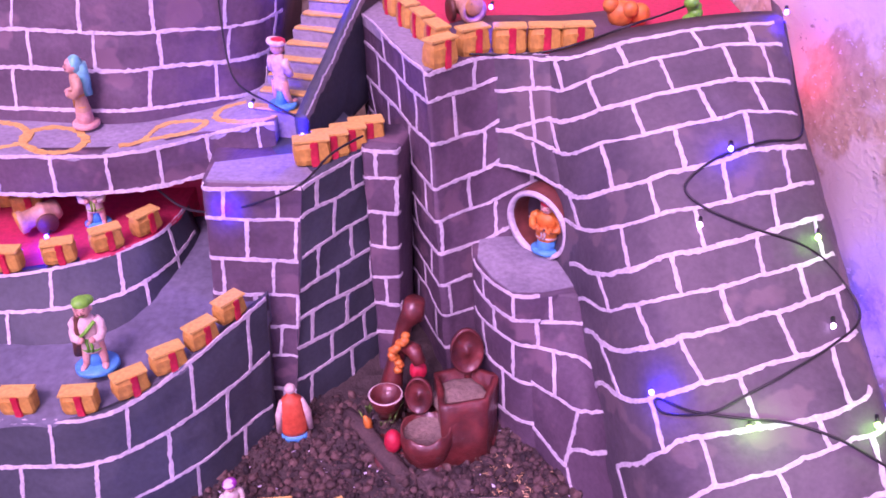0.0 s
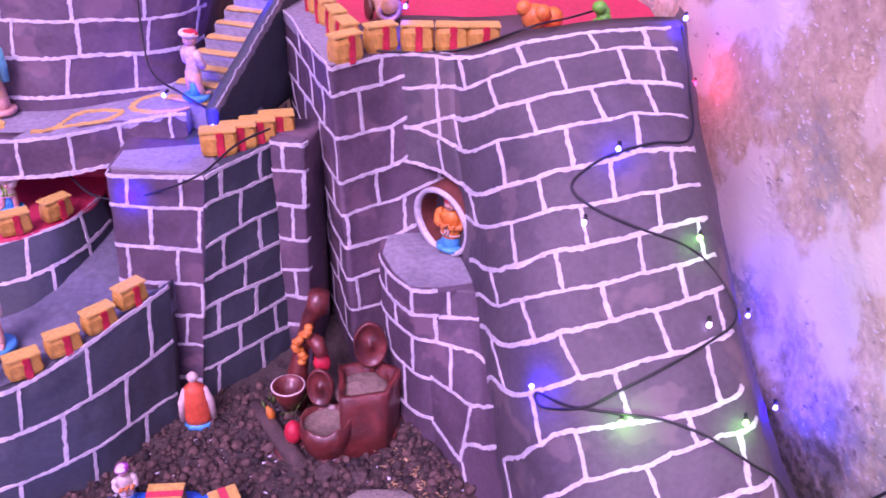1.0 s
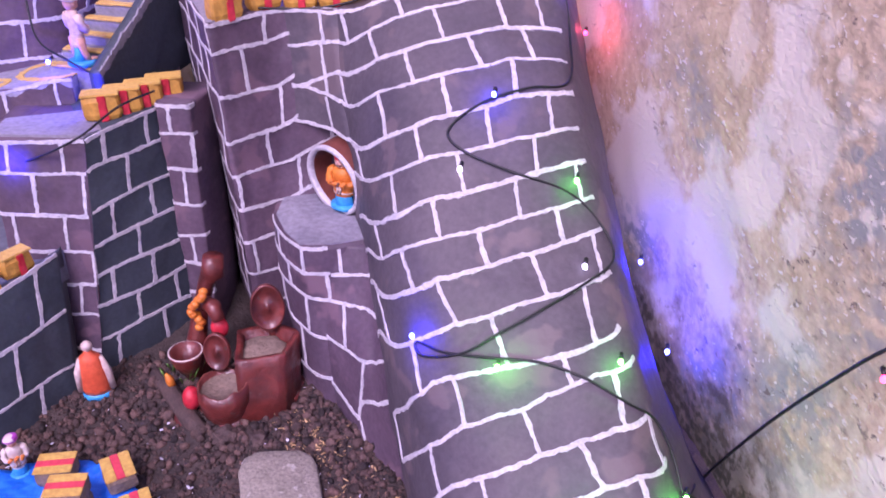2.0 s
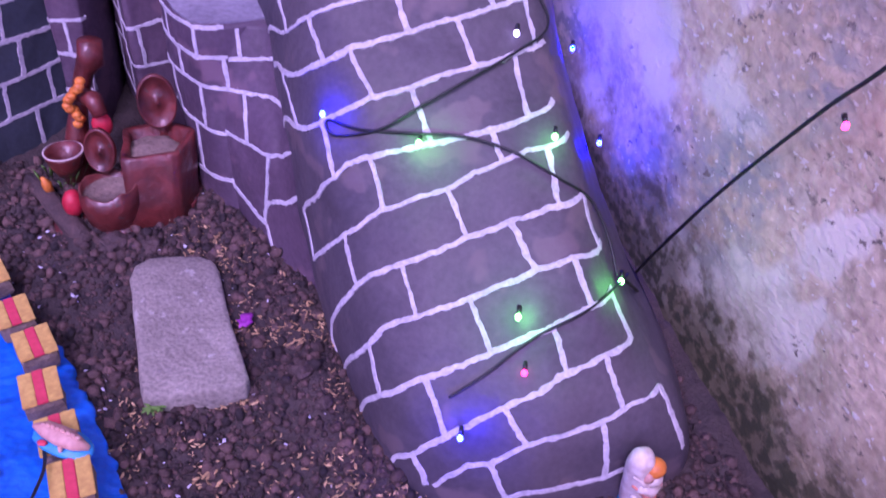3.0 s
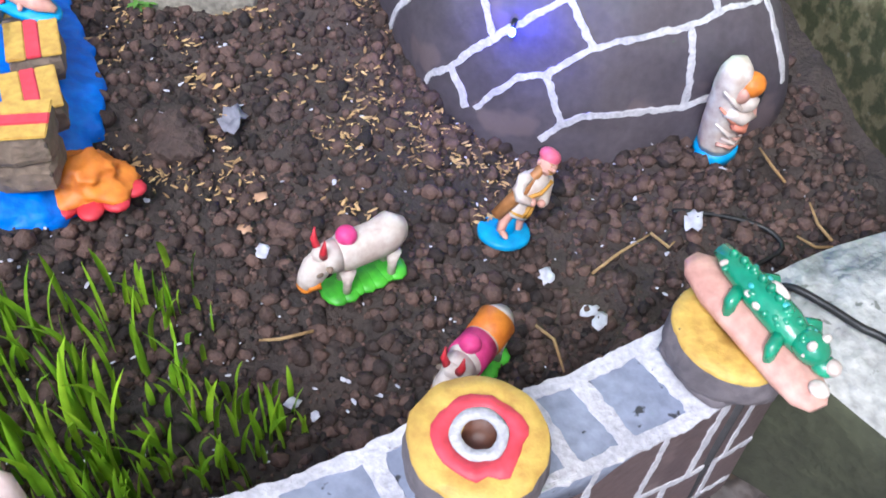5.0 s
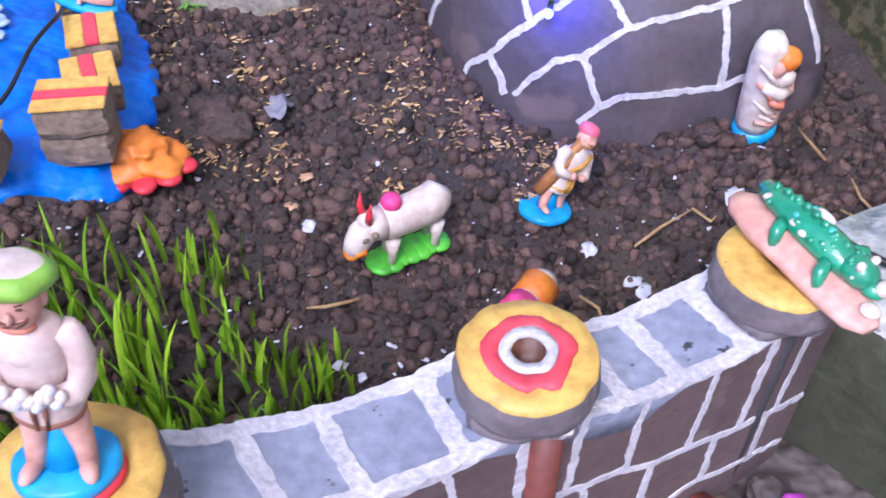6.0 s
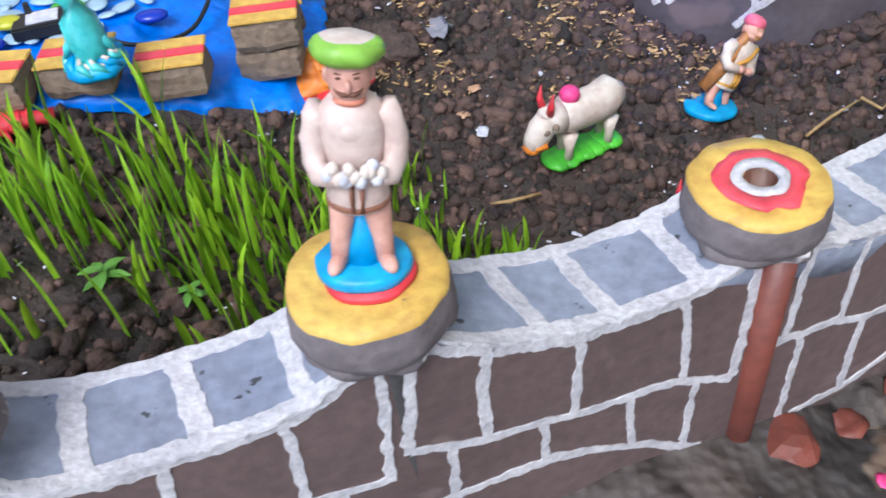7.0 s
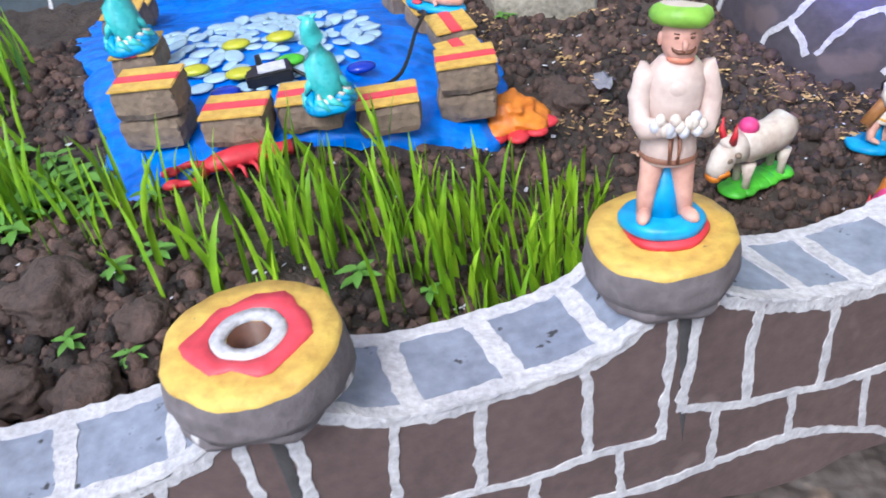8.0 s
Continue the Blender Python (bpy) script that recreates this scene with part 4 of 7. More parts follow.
outer, inner, base_o = [], [], []
HALF, BACK = 0.024, 0.032
spine = [(x, y) for x, y in WALL_LINE]
tops = [0.3, 0.3, 0.292, 0.294, 0.288, 0.254, 0.238, 0.232]
dips = [(0.268, 0.262, 0.27), (0.268, 0.262, 0.27), (0.27, 0.266, 0.272), (0.268, 0.262, 0.266), (0.262, 0.246, 0.244), (0.236, 0.228, 0.229), (0.226, 0.22, 0.228)]
lower = [0.14, 0.14, 0.14, 0.15, 0.158, 0.083, 0.08, 0.06]
for i in range(len(spine)):
    d, n = wall_dir(i)
    c = Vector(spine[i])
    outer.append((*(c + n * HALF), tops[i]))
    inner.append((*(c - n * BACK), tops[i]))
    base_o.append((*(c + n * (HALF + 0.004)), lower[i] - 0.03))
    if i < len(spine) - 1:
        e = Vector(spine[i + 1])
        n2 = ((e - c).normalized())
        n2 = Vector((n2.y, -n2.x))
        for s, z in zip((0.24, 0.5, 0.78), dips[i]):
            q = c.lerp(e, s)
            outer.append((*(q + n2 * HALF), z))
            inner.append((*(q - n2 * BACK), z))
            base_o.append((*(q + n2 * (HALF + 0.004)), lerp(lower[i], lower[i + 1], s) - 0.03))
FRONT = Face(walls([(x, y, z - 0.001) for x, y, z in outer], base_o), 0.0012)
CAPTOP = Face(walls([(x, y, z + 0.001) for x, y, z in inner], [(x, y, z + 0.001) for x, y, z in outer], 3), 0.0015)
bm = bmesh.new()
FRONT.sheet(bm, 200, 16)
wall_face = of_wall(part("wall_front", bm, BROWN, garden_wall, "brown painted wall face", smooth=True))
bm = bmesh.new()
CAPTOP.sheet(bm, 200, 8, back=(0, 0, -0.03))
coping = of_wall(part("coping", bm, LAVENDER, garden_wall, "scalloped lavender-grey painted top", smooth=True))
bm = bmesh.new()
BACKFACE = Face(walls([(x, y, z - 0.012) for x, y, z in inner], [(x, y, 0.02) for x, y, z in inner]), 0.0)
BACKFACE.sheet(bm, 120, 6, back=(0.004, -0.01, 0))
of_wall(part("wall_back", bm, BROWN, garden_wall, smooth=True))
rng = random.Random(21)
for v in (0.05, 0.95):
    paint_line(CAPTOP, [(k / 112, v) for k in range(113)], 0.009, coping, WHITE, rng, 0.0009, 0.32, 0.001)
for i in range(7):
    for s_ in (0.3, 0.52, 0.78) if i < 6 else (0.7,):
        u = (i + s_ + rng.uniform(-0.03, 0.03)) / 7
        paint_line(CAPTOP, [(u, 0.06), (u + rng.uniform(0.0, 0.006), 0.94)], 0.0115, coping, WHITE, rng, 0.0009, 0.3)


def front_line(pts, w):
    """A line on the wall's face through (segment + share of it, height) points; height None is the top edge."""
    uv = []
    for q, z in pts:
        u = min(max(q / 7, 0), 1)
        high, low_ = FRONT.raw(u, 0).z, FRONT.raw(u, 1).z
        uv.append((u, 0.035 if z is None else min(max((high - z) / (high - low_), 0.035), 0.98)))
    paint_line(FRONT, uv, w, wall_face, WHITE, rng, 0.0008)


paint_line(FRONT, [(k / 112, 0.025) for k in range(113)], 0.007, wall_face, WHITE, rng, 0.0008)
BED = [(0, 0.2), (1, 0.2), (2, 0.2), (3, 0.198), (3.5, 0.196), (3.95, 0.195)], [(4.0, 0.209), (4.2, 0.195), (4.42, 0.181), (4.66, 0.173), (4.92, 0.152)], [(5.08, 0.166), (5.33, 0.16), (5.5, 0.149), (5.8, 0.142), (6.3, 0.135), (7, 0.13)]
FOOT = [(3.1, 0.162), (3.6, 0.16), (4.0, 0.158), (4.18, 0.155), (4.32, 0.149), (4.51, 0.138), (4.62, 0.125), (4.77, 0.1), (4.88, 0.091)], [(5.0, 0.083), (5.2, 0.079), (5.5, 0.08), (5.75, 0.094), (6.3, 0.086), (6.9, 0.08)]
for run in BED + FOOT:
    n_ = int((run[-1][0] - run[0][0]) * 16)
    qs = [lerp(run[0][0], run[-1][0], k / n_) for k in range(n_ + 1)]
    front_line([(q, float(np.interp(q, [p[0] for p in run], [p[1] for p in run])) + 0.0012 * math.sin(q * 19)) for q in qs], 0.0056)


def on_run(runs, q):
    run = min(runs, key=lambda r: max(r[0][0] - q, q - r[-1][0], 0))
    return float(np.interp(q, [p[0] for p in run], [p[1] for p in run]))


UPPER_JOINTS = [(1.3, 1.29), (1.55, 1.54), (1.8, 1.8), (2.28, 2.27), (2.5, 2.49), (2.71, 2.7), (2.915, 2.9), (3.045, 3.02), (3.272, 3.225), (3.477, 3.445), (3.713, 3.708), (3.965, 3.935), (4.045, 4.0), (4.213, 4.2), (4.447, 4.436), (4.704, 4.735), (4.945, 4.917), (5.167, 5.125), (5.406, 5.381), (5.66, 5.64), (5.9, 5.88), (6.4, 6.38)]
LOWER_JOINTS = [(1.4, 1.4), (1.68, 1.68), (2.4, 2.4), (2.6, 2.6), (2.82, 2.82), (3.14, 3.14), (3.36, 3.35), (3.577, 3.573), (3.803, 3.798), (4.109, 4.104), (4.355, 4.357), (4.59, 4.607), (4.783, 4.772), (5.211, 5.211), (5.503, 5.499), (5.78, 5.77), (6.2, 6.2)]
for qa, qb in UPPER_JOINTS:
    front_line([(qa, None), (lerp(qa, qb, 0.5) + rng.uniform(-0.004, 0.004), (FRONT.raw(qa / 7, 0).z + on_run(BED, qb)) / 2), (qb, on_run(BED, qb))], 0.006)
for qa, qb in LOWER_JOINTS:
    front_line([(qa, on_run(BED, qa)), (qb, max(on_run(FOOT, qb), 0.05))], 0.0056)
for k, (x, y, z, r) in enumerate(CAPS):
    i = k + 2
    d, n = wall_dir(i)
    m = Matrix.Translation((x, y, z))
    bm = bmesh.new()
    # grey sides, yellow top, and a centre hole lined in dark brown
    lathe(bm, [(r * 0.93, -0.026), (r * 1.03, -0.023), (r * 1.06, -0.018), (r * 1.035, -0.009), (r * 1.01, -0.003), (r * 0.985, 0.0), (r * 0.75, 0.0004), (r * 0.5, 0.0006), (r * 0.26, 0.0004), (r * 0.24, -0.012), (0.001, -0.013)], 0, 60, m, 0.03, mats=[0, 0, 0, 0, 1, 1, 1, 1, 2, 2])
    for v in bm.verts:
        v.co += Vector(noise.noise_vector(v.co * 75)) * 0.0014 + Vector(noise.noise_vector(v.co * 190)) * 0.0006
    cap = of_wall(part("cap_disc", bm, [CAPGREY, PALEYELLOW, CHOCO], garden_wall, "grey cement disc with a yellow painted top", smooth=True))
    bm = bmesh.new()
    for ra, rb, h, mi in ((0.66, 0.42, 0.0016, 0), (0.42, 0.25, 0.0022, 1)):
        n_ = 26
        rings = []
        for rr, hh in ((ra, 0), (ra * 0.98, h), (rb * 1.02, h), (rb, 0)):
            rings.append([bm.verts.new(m @ Vector((r * rr * (1 + (0.32 if mi == 0 and rr > 0.5 else 0.09) * noise.noise(Vector((a * 1.3, k * 5, rr)))) * math.cos(a), r * rr * (1 + (0.32 if mi == 0 and rr > 0.5 else 0.09) * noise.noise(Vector((a * 2, k * 3, rr)))) * math.sin(a), hh + 0.0006))) for a in (2 * math.pi * q / n_ for q in range(n_))])
        for ja, jb in zip(rings, rings[1:]):
            for q in range(n_):
                bm.faces.new((ja[q], ja[(q + 1) % n_], jb[(q + 1) % n_], jb[q])).material_index = mi
    collar = bmesh.new()
    lathe(collar, [(r * 0.86, -0.018), (r * 0.95, -0.023), (r * 0.99, -0.027), (r * 0.92, -0.031), (r * 0.66, -0.035)], 0, 44, m, 0.16)
    for v in collar.verts:
        v.co += Vector(noise.noise_vector(v.co * 70)) * 0.0025
    of_wall(part("mud_collar", collar, DAUBED, garden_wall, "rough grey mud collar daubed with white paint", smooth=True))
    if k not in (2, 4):
        part("painted_ring", bm, [PINK, WHITE], cap, "crimson and white painted target rings", smooth=True)
    # one real pipe; elsewhere a dark rod stands in for a dark slot
    bm = bmesh.new()
    c = Vector((x, y)) + n * (HALF + (0.0015 if k == 3 else -0.003))
    tube(bm, [(c.x, c.y, z - 0.03), (c.x + 0.002, c.y, 0.12), (c.x + 0.003, c.y, 0.04)], 0.0095 if k == 3 else 0.0055, 0, 14)
    of_wall(part("post", bm, RUST if k == 3 else SLOTGREY, garden_wall, "red-oxide pipe set upright in the wall" if k == 3 else "dark rod standing in for a dark slot in the wall", smooth=True))

# ---- garden things ----


def at_soil(x, y, turn=0.0, dz=0.0, lean_x=0.0, lean_y=0.0):
    return pose(x, y, soil_z(x, y) + dz, lean_x, lean_y, turn)


# the grey brick lying on the soil
bm = bmesh.new()
SLAB = [(0.012, 0.862), (0.016, 0.885), (0.03, 0.898), (0.06, 0.903), (0.095, 0.902), (0.112, 0.894), (0.124, 0.872), (0.15, 0.775), (0.176, 0.69), (0.173, 0.68), (0.162, 0.676), (0.12, 0.67), (0.07, 0.664), (0.06, 0.667), (0.055, 0.68), (0.034, 0.77)]
slab_c = Vector((0.095, 0.785))


def slab_ring(grow, z):
    out = []
    for x, y in SLAB:
        q = slab_c + (Vector((x, y)) - slab_c) * grow
        out.append((q.x, q.y, z + 0.05 * (y - 0.68)))
    return out


def dense(ring_, k=5):
    n = len(ring_)
    return [Vector(ring_[i]).lerp(Vector(ring_[(i + 1) % n]), j / k) for i in range(n) for j in range(k)]


slab_rows = []
for grow, z in ((1.0, 0.13), (1.005, 0.16), (1.0, 0.19), (0.985, 0.1965), (0.95, 0.1995), (0.8, 0.2), (0.6, 0.2), (0.4, 0.2), (0.2, 0.2)):
    row = dense(slab_ring(grow, z))
    slab_rows.append([bm.verts.new(p + Vector(noise.noise_vector(p * 55)) * 0.0016 + Vector(noise.noise_vector(p * 16)) * 0.002) for p in row])
for ra, rb in zip(slab_rows, slab_rows[1:]):
    for i in range(len(ra)):
        j = (i + 1) % len(ra)
        bm.faces.new((ra[i], ra[j], rb[j], rb[i]))
bm.faces.new(slab_rows[-1])
grey_brick = finish(bm, "grey_brick", CONCRETE, smooth=True)
tagged(grey_brick, "worn grey cement brick lying on the soil", "brick")

# whitewashed block at the end of the wall
bm = bmesh.new()
BLOCK = [(0.556, 0.266), (0.585, 0.337), (0.66, 0.37), (0.715, 0.395), (0.79, 0.42), (0.98, 0.3), (0.95, 0.02), (0.7, 0.08), (0.62, 0.2)]
solid(bm, level(BLOCK, 0.02), level(BLOCK, 0.195), 0.008, 8, 0, 1, seg=0.02)
tagged(finish(bm, "cement_block", [LIMEWASH, MOSS]), "rough whitewashed cement block beside the wall", "block")

# ---- the pond ----
EDGE = [(-0.218, 0.259), (-0.1, 0.322), (0.0, 0.36), (0.062, 0.388), (0.07, 0.45), (0.068, 0.51), (0.042, 0.585), (0.0, 0.665), (-0.05, 0.75), (-0.11, 0.815), (-0.16, 0.875), (-0.28, 0.88), (-0.42, 0.8), (-0.43, 0.68), (-0.345, 0.5), (-0.259, 0.333)]


def tarp_z(x, y):
    p = Vector((x, y, 0))
    return soil_z(x, y) + 0.013 + 0.004 * noise.noise(p * 11) + 0.002 * noise.noise(p * 34)


bm = bmesh.new()
cx, cy = -0.13, 0.58
NA = 150
ring_pts = [spline([(*p, 0) for p in EDGE + EDGE[:1]], k / NA) for k in range(NA)]
rings = []
for j in range(1, 31):
    f = j / 30
    row = []
    for k, p in enumerate(ring_pts):
        w = 1 + (0.03 * noise.noise(p * 26) + 0.045 * noise.noise(p * 75)) * smooth((f - 0.86) / 0.1)
        x, y = cx + (p.x - cx) * f * w, cy + (p.y - cy) * f * w
        rim = smooth((f - 0.86) / 0.14)
        row.append(bm.verts.new((x, y, tarp_z(x, y) + rim * (0.005 * noise.noise(Vector((k * 0.35, 3, 0))) - 0.003))))
    rings.append(row)
mid = bm.verts.new((cx, cy, tarp_z(cx, cy)))
for k in range(NA):
    bm.faces.new((mid, rings[0][k], rings[0][(k + 1) % NA]))
    for a, b in zip(rings, rings[1:]):
        bm.faces.new((a[k], b[k], b[(k + 1) % NA], a[(k + 1) % NA]))
skirt = [bm.verts.new(v.co + Vector((0, 0, -0.012))) for v in rings[-1]]
for k in range(NA):
    bm.faces.new((rings[-1][k], skirt[k], skirt[(k + 1) % NA], rings[-1][(k + 1) % NA]))
tagged(finish(bm, "pond_tarpaulin", TARP), "bright blue plastic sheet lining the toy pond", "tarpaulin")


def small_brick(seed, size):
    """A mud brick with a painted top: two yellow bands and a red stripe between."""
    bm = bmesh.new()
    lx, ly, lz = size
    box(bm, size, Matrix.Translation((0, 0, lz / 2)), 0, 0.003, wear=0.0026, seed=seed)
    rng = random.Random(seed)
    w = ly * 0.36
    for c, mi in ((-ly * 0.32, 1), (ly * 0.32, 1), (0, 2)):
        ww = w if mi == 1 else ly * 0.27
        box(bm, (lx * 0.985, ww, 0.0022), Matrix.Translation((0, c, lz + 0.0004 + (0.0003 if mi == 2 else 0))), mi, 0.0008)
    me = bpy.data.meshes.new("pond_brick")
    bmesh.ops.recalc_face_normals(bm, faces=bm.faces)
    bm.to_mesh(me)
    bm.free()
    for m in (CLAYGREY, PALEYELLOW, PINK):
        me.materials.append(m)
    return me


BRICKS = [small_brick(k, (0.053, 0.041, 0.027)) for k in range(3)]
PLAIN = bpy.data.meshes.new("plain_brick")
bm = bmesh.new()
box(bm, (0.052, 0.04, 0.027), Matrix.Translation((0, 0, 0.0135)), 0, 0.003, wear=0.0026, seed=9)
bm.to_mesh(PLAIN)
bm.free()
PLAIN.materials.append(CLAYGREY)


def pond_brick(k, x, y, z, turn, plain=False):
    ob = new("pond_brick", PLAIN if plain else BRICKS[k % 3])
    ob.matrix_basis = pose(x, y, z, 0, 0, turn)
    return tagged(ob, "bare grey mud brick under a painted one" if plain else "small mud brick with yellow and red painted top", "brick", "bricks round the toy pond")


for k, (x, y, turn) in enumerate(((-0.067, 0.731, 118), (-0.04, 0.655, 112), (-0.006, 0.59, 112), (0.021, 0.53, 109), (0.035, 0.471, 112), (-0.022, 0.366, 9), (-0.08, 0.346, 6), (-0.134, 0.322, 2), (-0.25, 0.43, 98), (-0.335, 0.6, 98), (-0.15, 0.847, 120), (-0.106, 0.785, 118), (-0.24, 0.855, 6), (-0.36, 0.68, 95))):
    pond_brick(k, x, y, tarp_z(x, y), turn)
for x, y, turn in ((0.042, 0.414, 8), (-0.2, 0.327, 2), (-0.2, 0.795, 4)):
    z = tarp_z(x, y)
    pond_brick(0, x - 0.002, y + 0.001, z, turn - 4, True)
    pond_brick(1, x, y, z + 0.027, turn)

rng = random.Random(8)
spots = []
while len(spots) < 130:
    x, y = rng.uniform(-0.285, -0.035), rng.uniform(0.38, 0.65)
    if all((x - a) ** 2 + ((y - b) * 1.0) ** 2 > 0.0128**2 for a, b in spots) and ((x + 0.163) / 0.108) ** 2 + ((y - 0.505) / 0.135) ** 2 < 1:
        spots.append((x, y))
bm = bmesh.new()
blob(bm, (0, 0, 0.0015), (0.0105, 0.0072, 0.0021), 0, None, 12)
PEB = bpy.data.meshes.new("pebble")
bm.to_mesh(PEB)
bm.free()
PEB.shade_smooth()
PEB.materials.append(PEBBLE)
for i, (x, y) in enumerate(spots):
    ob = new("pebble", PEB)
    s = rng.uniform(0.75, 1.25)
    ob.matrix_basis = pose(x, y, tarp_z(x, y) + 0.001, rng.uniform(-8, 8), rng.uniform(-8, 8), rng.uniform(0, 180)) @ Matrix.Diagonal((s, s * rng.uniform(0.8, 1.2), s, 1))
    tagged(ob, "flat pale pebble lying on the blue sheet", "pebble", "pebbles in the toy pond")
for nm, mat, lab, places in (("coloured_pebble", ACID, "flat yellow pebble lying in the toy pond", ((-0.171, 0.461), (-0.13, 0.467), (-0.151, 0.398), (-0.195, 0.41))), ("coloured_pebble", GREEN, "flat green pebble lying in the toy pond", ((-0.112, 0.42),)), ("coloured_pebble", COBALT, "round cobalt glass pebble in the toy pond", ((-0.052, 0.428), (-0.16, 0.375)))):
    for x, y in places:
        bm = bmesh.new()
        blob(bm, (0, 0, 0.004), (0.0135, 0.009, 0.0045), 0, None, 14)
        ob = finish(bm, nm, mat)
        ob.matrix_basis = pose(x, y, tarp_z(x, y) + 0.003, 0, 0, 10)
        tagged(ob, lab, "pebble", "coloured pebbles in the toy pond")
pump = thing("pond_pump", "small black plastic pump lying in the toy pond", "pump", at=pose(-0.126, 0.398, tarp_z(-0.126, 0.398) + 0.001, 0, 0, 18) @ Matrix.Scale(0.8, 4))
bm = bmesh.new()
box(bm, (0.05, 0.034, 0.014), Matrix.Translation((0, 0, 0.007)), 0, 0.002)
part("body", bm, BLACK, pump)
bm = bmesh.new()
box(bm, (0.03, 0.022, 0.002), Matrix.Translation((0.004, -0.001, 0.015)), 0, 0.0006)
part("label_plate", bm, PAPER, pump, "pale blank label plate")
bm = bmesh.new()
tube(bm, [(-0.008, 0.01, 0.012), (-0.008, 0.01, 0.026)], [0.004, 0.003], 0, 12)
part("nozzle", bm, BLACK, pump)

pump_cable = [(-0.108, 0.405, 0.008), (-0.06, 0.39, 0.006), (-0.02, 0.42, 0.012), (-0.006, 0.48, 0.03), (-0.004, 0.54, 0.03), (-0.03, 0.6, 0.006)]
bm = bmesh.new()
tube(bm, [spline([(x, y, tarp_z(x, y) + dz) for x, y, dz in pump_cable], k / 40) for k in range(41)], 0.0018, 0, 8)
tagged(finish(bm, "pump_cable", CABLE), "thin black cable running from the pump", "cable")

# ---- painted clay figures ----


def clay_figure(name, label, mats, at, height, build, group="", wide=1.0):
    bm = bmesh.new()
    build(bm)
    for v in bm.verts:
        v.co += Vector(noise.noise_vector(v.co * 90)) * 0.0006
        v.co *= height / 0.105
        v.co.x *= wide
        v.co.y *= wide
    ob = finish(bm, name, mats)
    ob.matrix_basis = at
    return tagged(ob, label, "figurine", group)


def toy_man(bm, stout=1.0, gun=False, base=True, hat="turban", skirt=False, bundle=True, face=True, tip=0):
    """A standing painted clay man, 0.105 high. Materials: 0 base, 1 skin, 2 clothes, 3 hat, 4 hat front, 5 dark, 6 belt, 7 bundle."""
    if base:
        lathe(bm, [(0.0195, -0.001), (0.022, 0.001), (0.022, 0.005), (0.0205, 0.007), (0.001, 0.0074)], 0, 28, Matrix.Rotation(radians(tip), 4, "Y") @ Matrix.Diagonal((1.22, 1.12, 1, 1) if gun else (1, 0.86, 1, 1)), 0.03)
    if skirt:
        lathe(bm, [(0.014, 0.003), (0.0138, 0.015), (0.013, 0.024), (0.011, 0.035), (0.009, 0.05)], 2, 20, Matrix.Diagonal((1, 0.85, 1, 1)), 0.08, mats=[0, 0, 2, 2])
    else:
        tube(bm, [(0, 0.002, 0.004), (0, 0.003, 0.018), (0, 0.003, 0.034)], [0.011, 0.0065, 0.003], 0, 14)
        for s in (-1, 1):
            tube(bm, [(s * 0.0115, -0.004, 0.006), (s * 0.0105, 0.0, 0.016), (s * 0.0085, 0.001, 0.028), (s * 0.0075, 0.001, 0.04)], [0.0042, 0.005, 0.0062, 0.0066], 1, 12)
            blob(bm, (s * 0.0125, -0.0085, 0.0078), (0.0042, 0.0085, 0.0032), 1, Matrix.Rotation(s * 0.3, 4, "Z"), 12)
    k = stout
    lathe(bm, [(0.0145 * k, 0.0265), (0.0158 * k, 0.029), (0.0148 * k, 0.042), (0.0138 * k, 0.05), (0.015 * k, 0.058), (0.0158 * k, 0.066), (0.0145 * k, 0.073), (0.009, 0.078), (0.005, 0.08)], 2, 24, Matrix.Diagonal((1, 0.74, 1, 1)), 0.05)
    lathe(bm, [(0.0152 * k, 0.0295), (0.016 * k, 0.0307), (0.016 * k, 0.0317), (0.0151 * k, 0.033)], 6, 24, Matrix.Diagonal((1, 0.76, 1, 1)), 0.04)
    lathe(bm, [(0.0141 * k, 0.046), (0.0147 * k, 0.047), (0.0147 * k, 0.048), (0.0139 * k, 0.0492)], 6, 24, Matrix.Diagonal((1, 0.76, 1, 1)), 0.04)
    for dx in (-0.003, 0.002):
        tube(bm, [(dx, -0.0112 * k, 0.047), (dx + 0.001, -0.0122 * k, 0.038), (dx, -0.0122 * k, 0.031)], 0.0019, 6, 6)
    for s in (-1, 1):
        tube(bm, [(s * 0.0135 * k, 0.0, 0.0735), (s * 0.0185 * k, 0.0, 0.067), (s * 0.0205 * k, -0.002, 0.057), (s * 0.0185 * k, -0.007, 0.0505), (s * 0.0085, -0.013, 0.051)], [0.0058, 0.0066, 0.006, 0.0056, 0.0045], 2, 12)
        blob(bm, (s * 0.0065, -0.0142, 0.0515), 0.0042, 2 if bundle else 1, None, 10)
    if bundle:
        for q in range(9):
            blob(bm, (-0.0125 + q * 0.0031, -0.0148 - 0.0012 * math.sin(q * 2), 0.0525 + 0.003 * math.sin(q * 1.7)), (0.0042, 0.0038, 0.004), 7, None, 8)
        blob(bm, (0.0025, -0.0172, 0.0545), (0.0034, 0.002, 0.0022), 5, None, 8)
    tube(bm, [(0, 0, 0.076), (0, -0.0005, 0.084)], [0.0055, 0.0055], 1, 12)
    blob(bm, (0, -0.001, 0.0885), (0.0088, 0.0088, 0.0102), 1, None, 20)
    blob(bm, (0, -0.0045, 0.0845), (0.0072, 0.005, 0.0048), 1, None, 14)
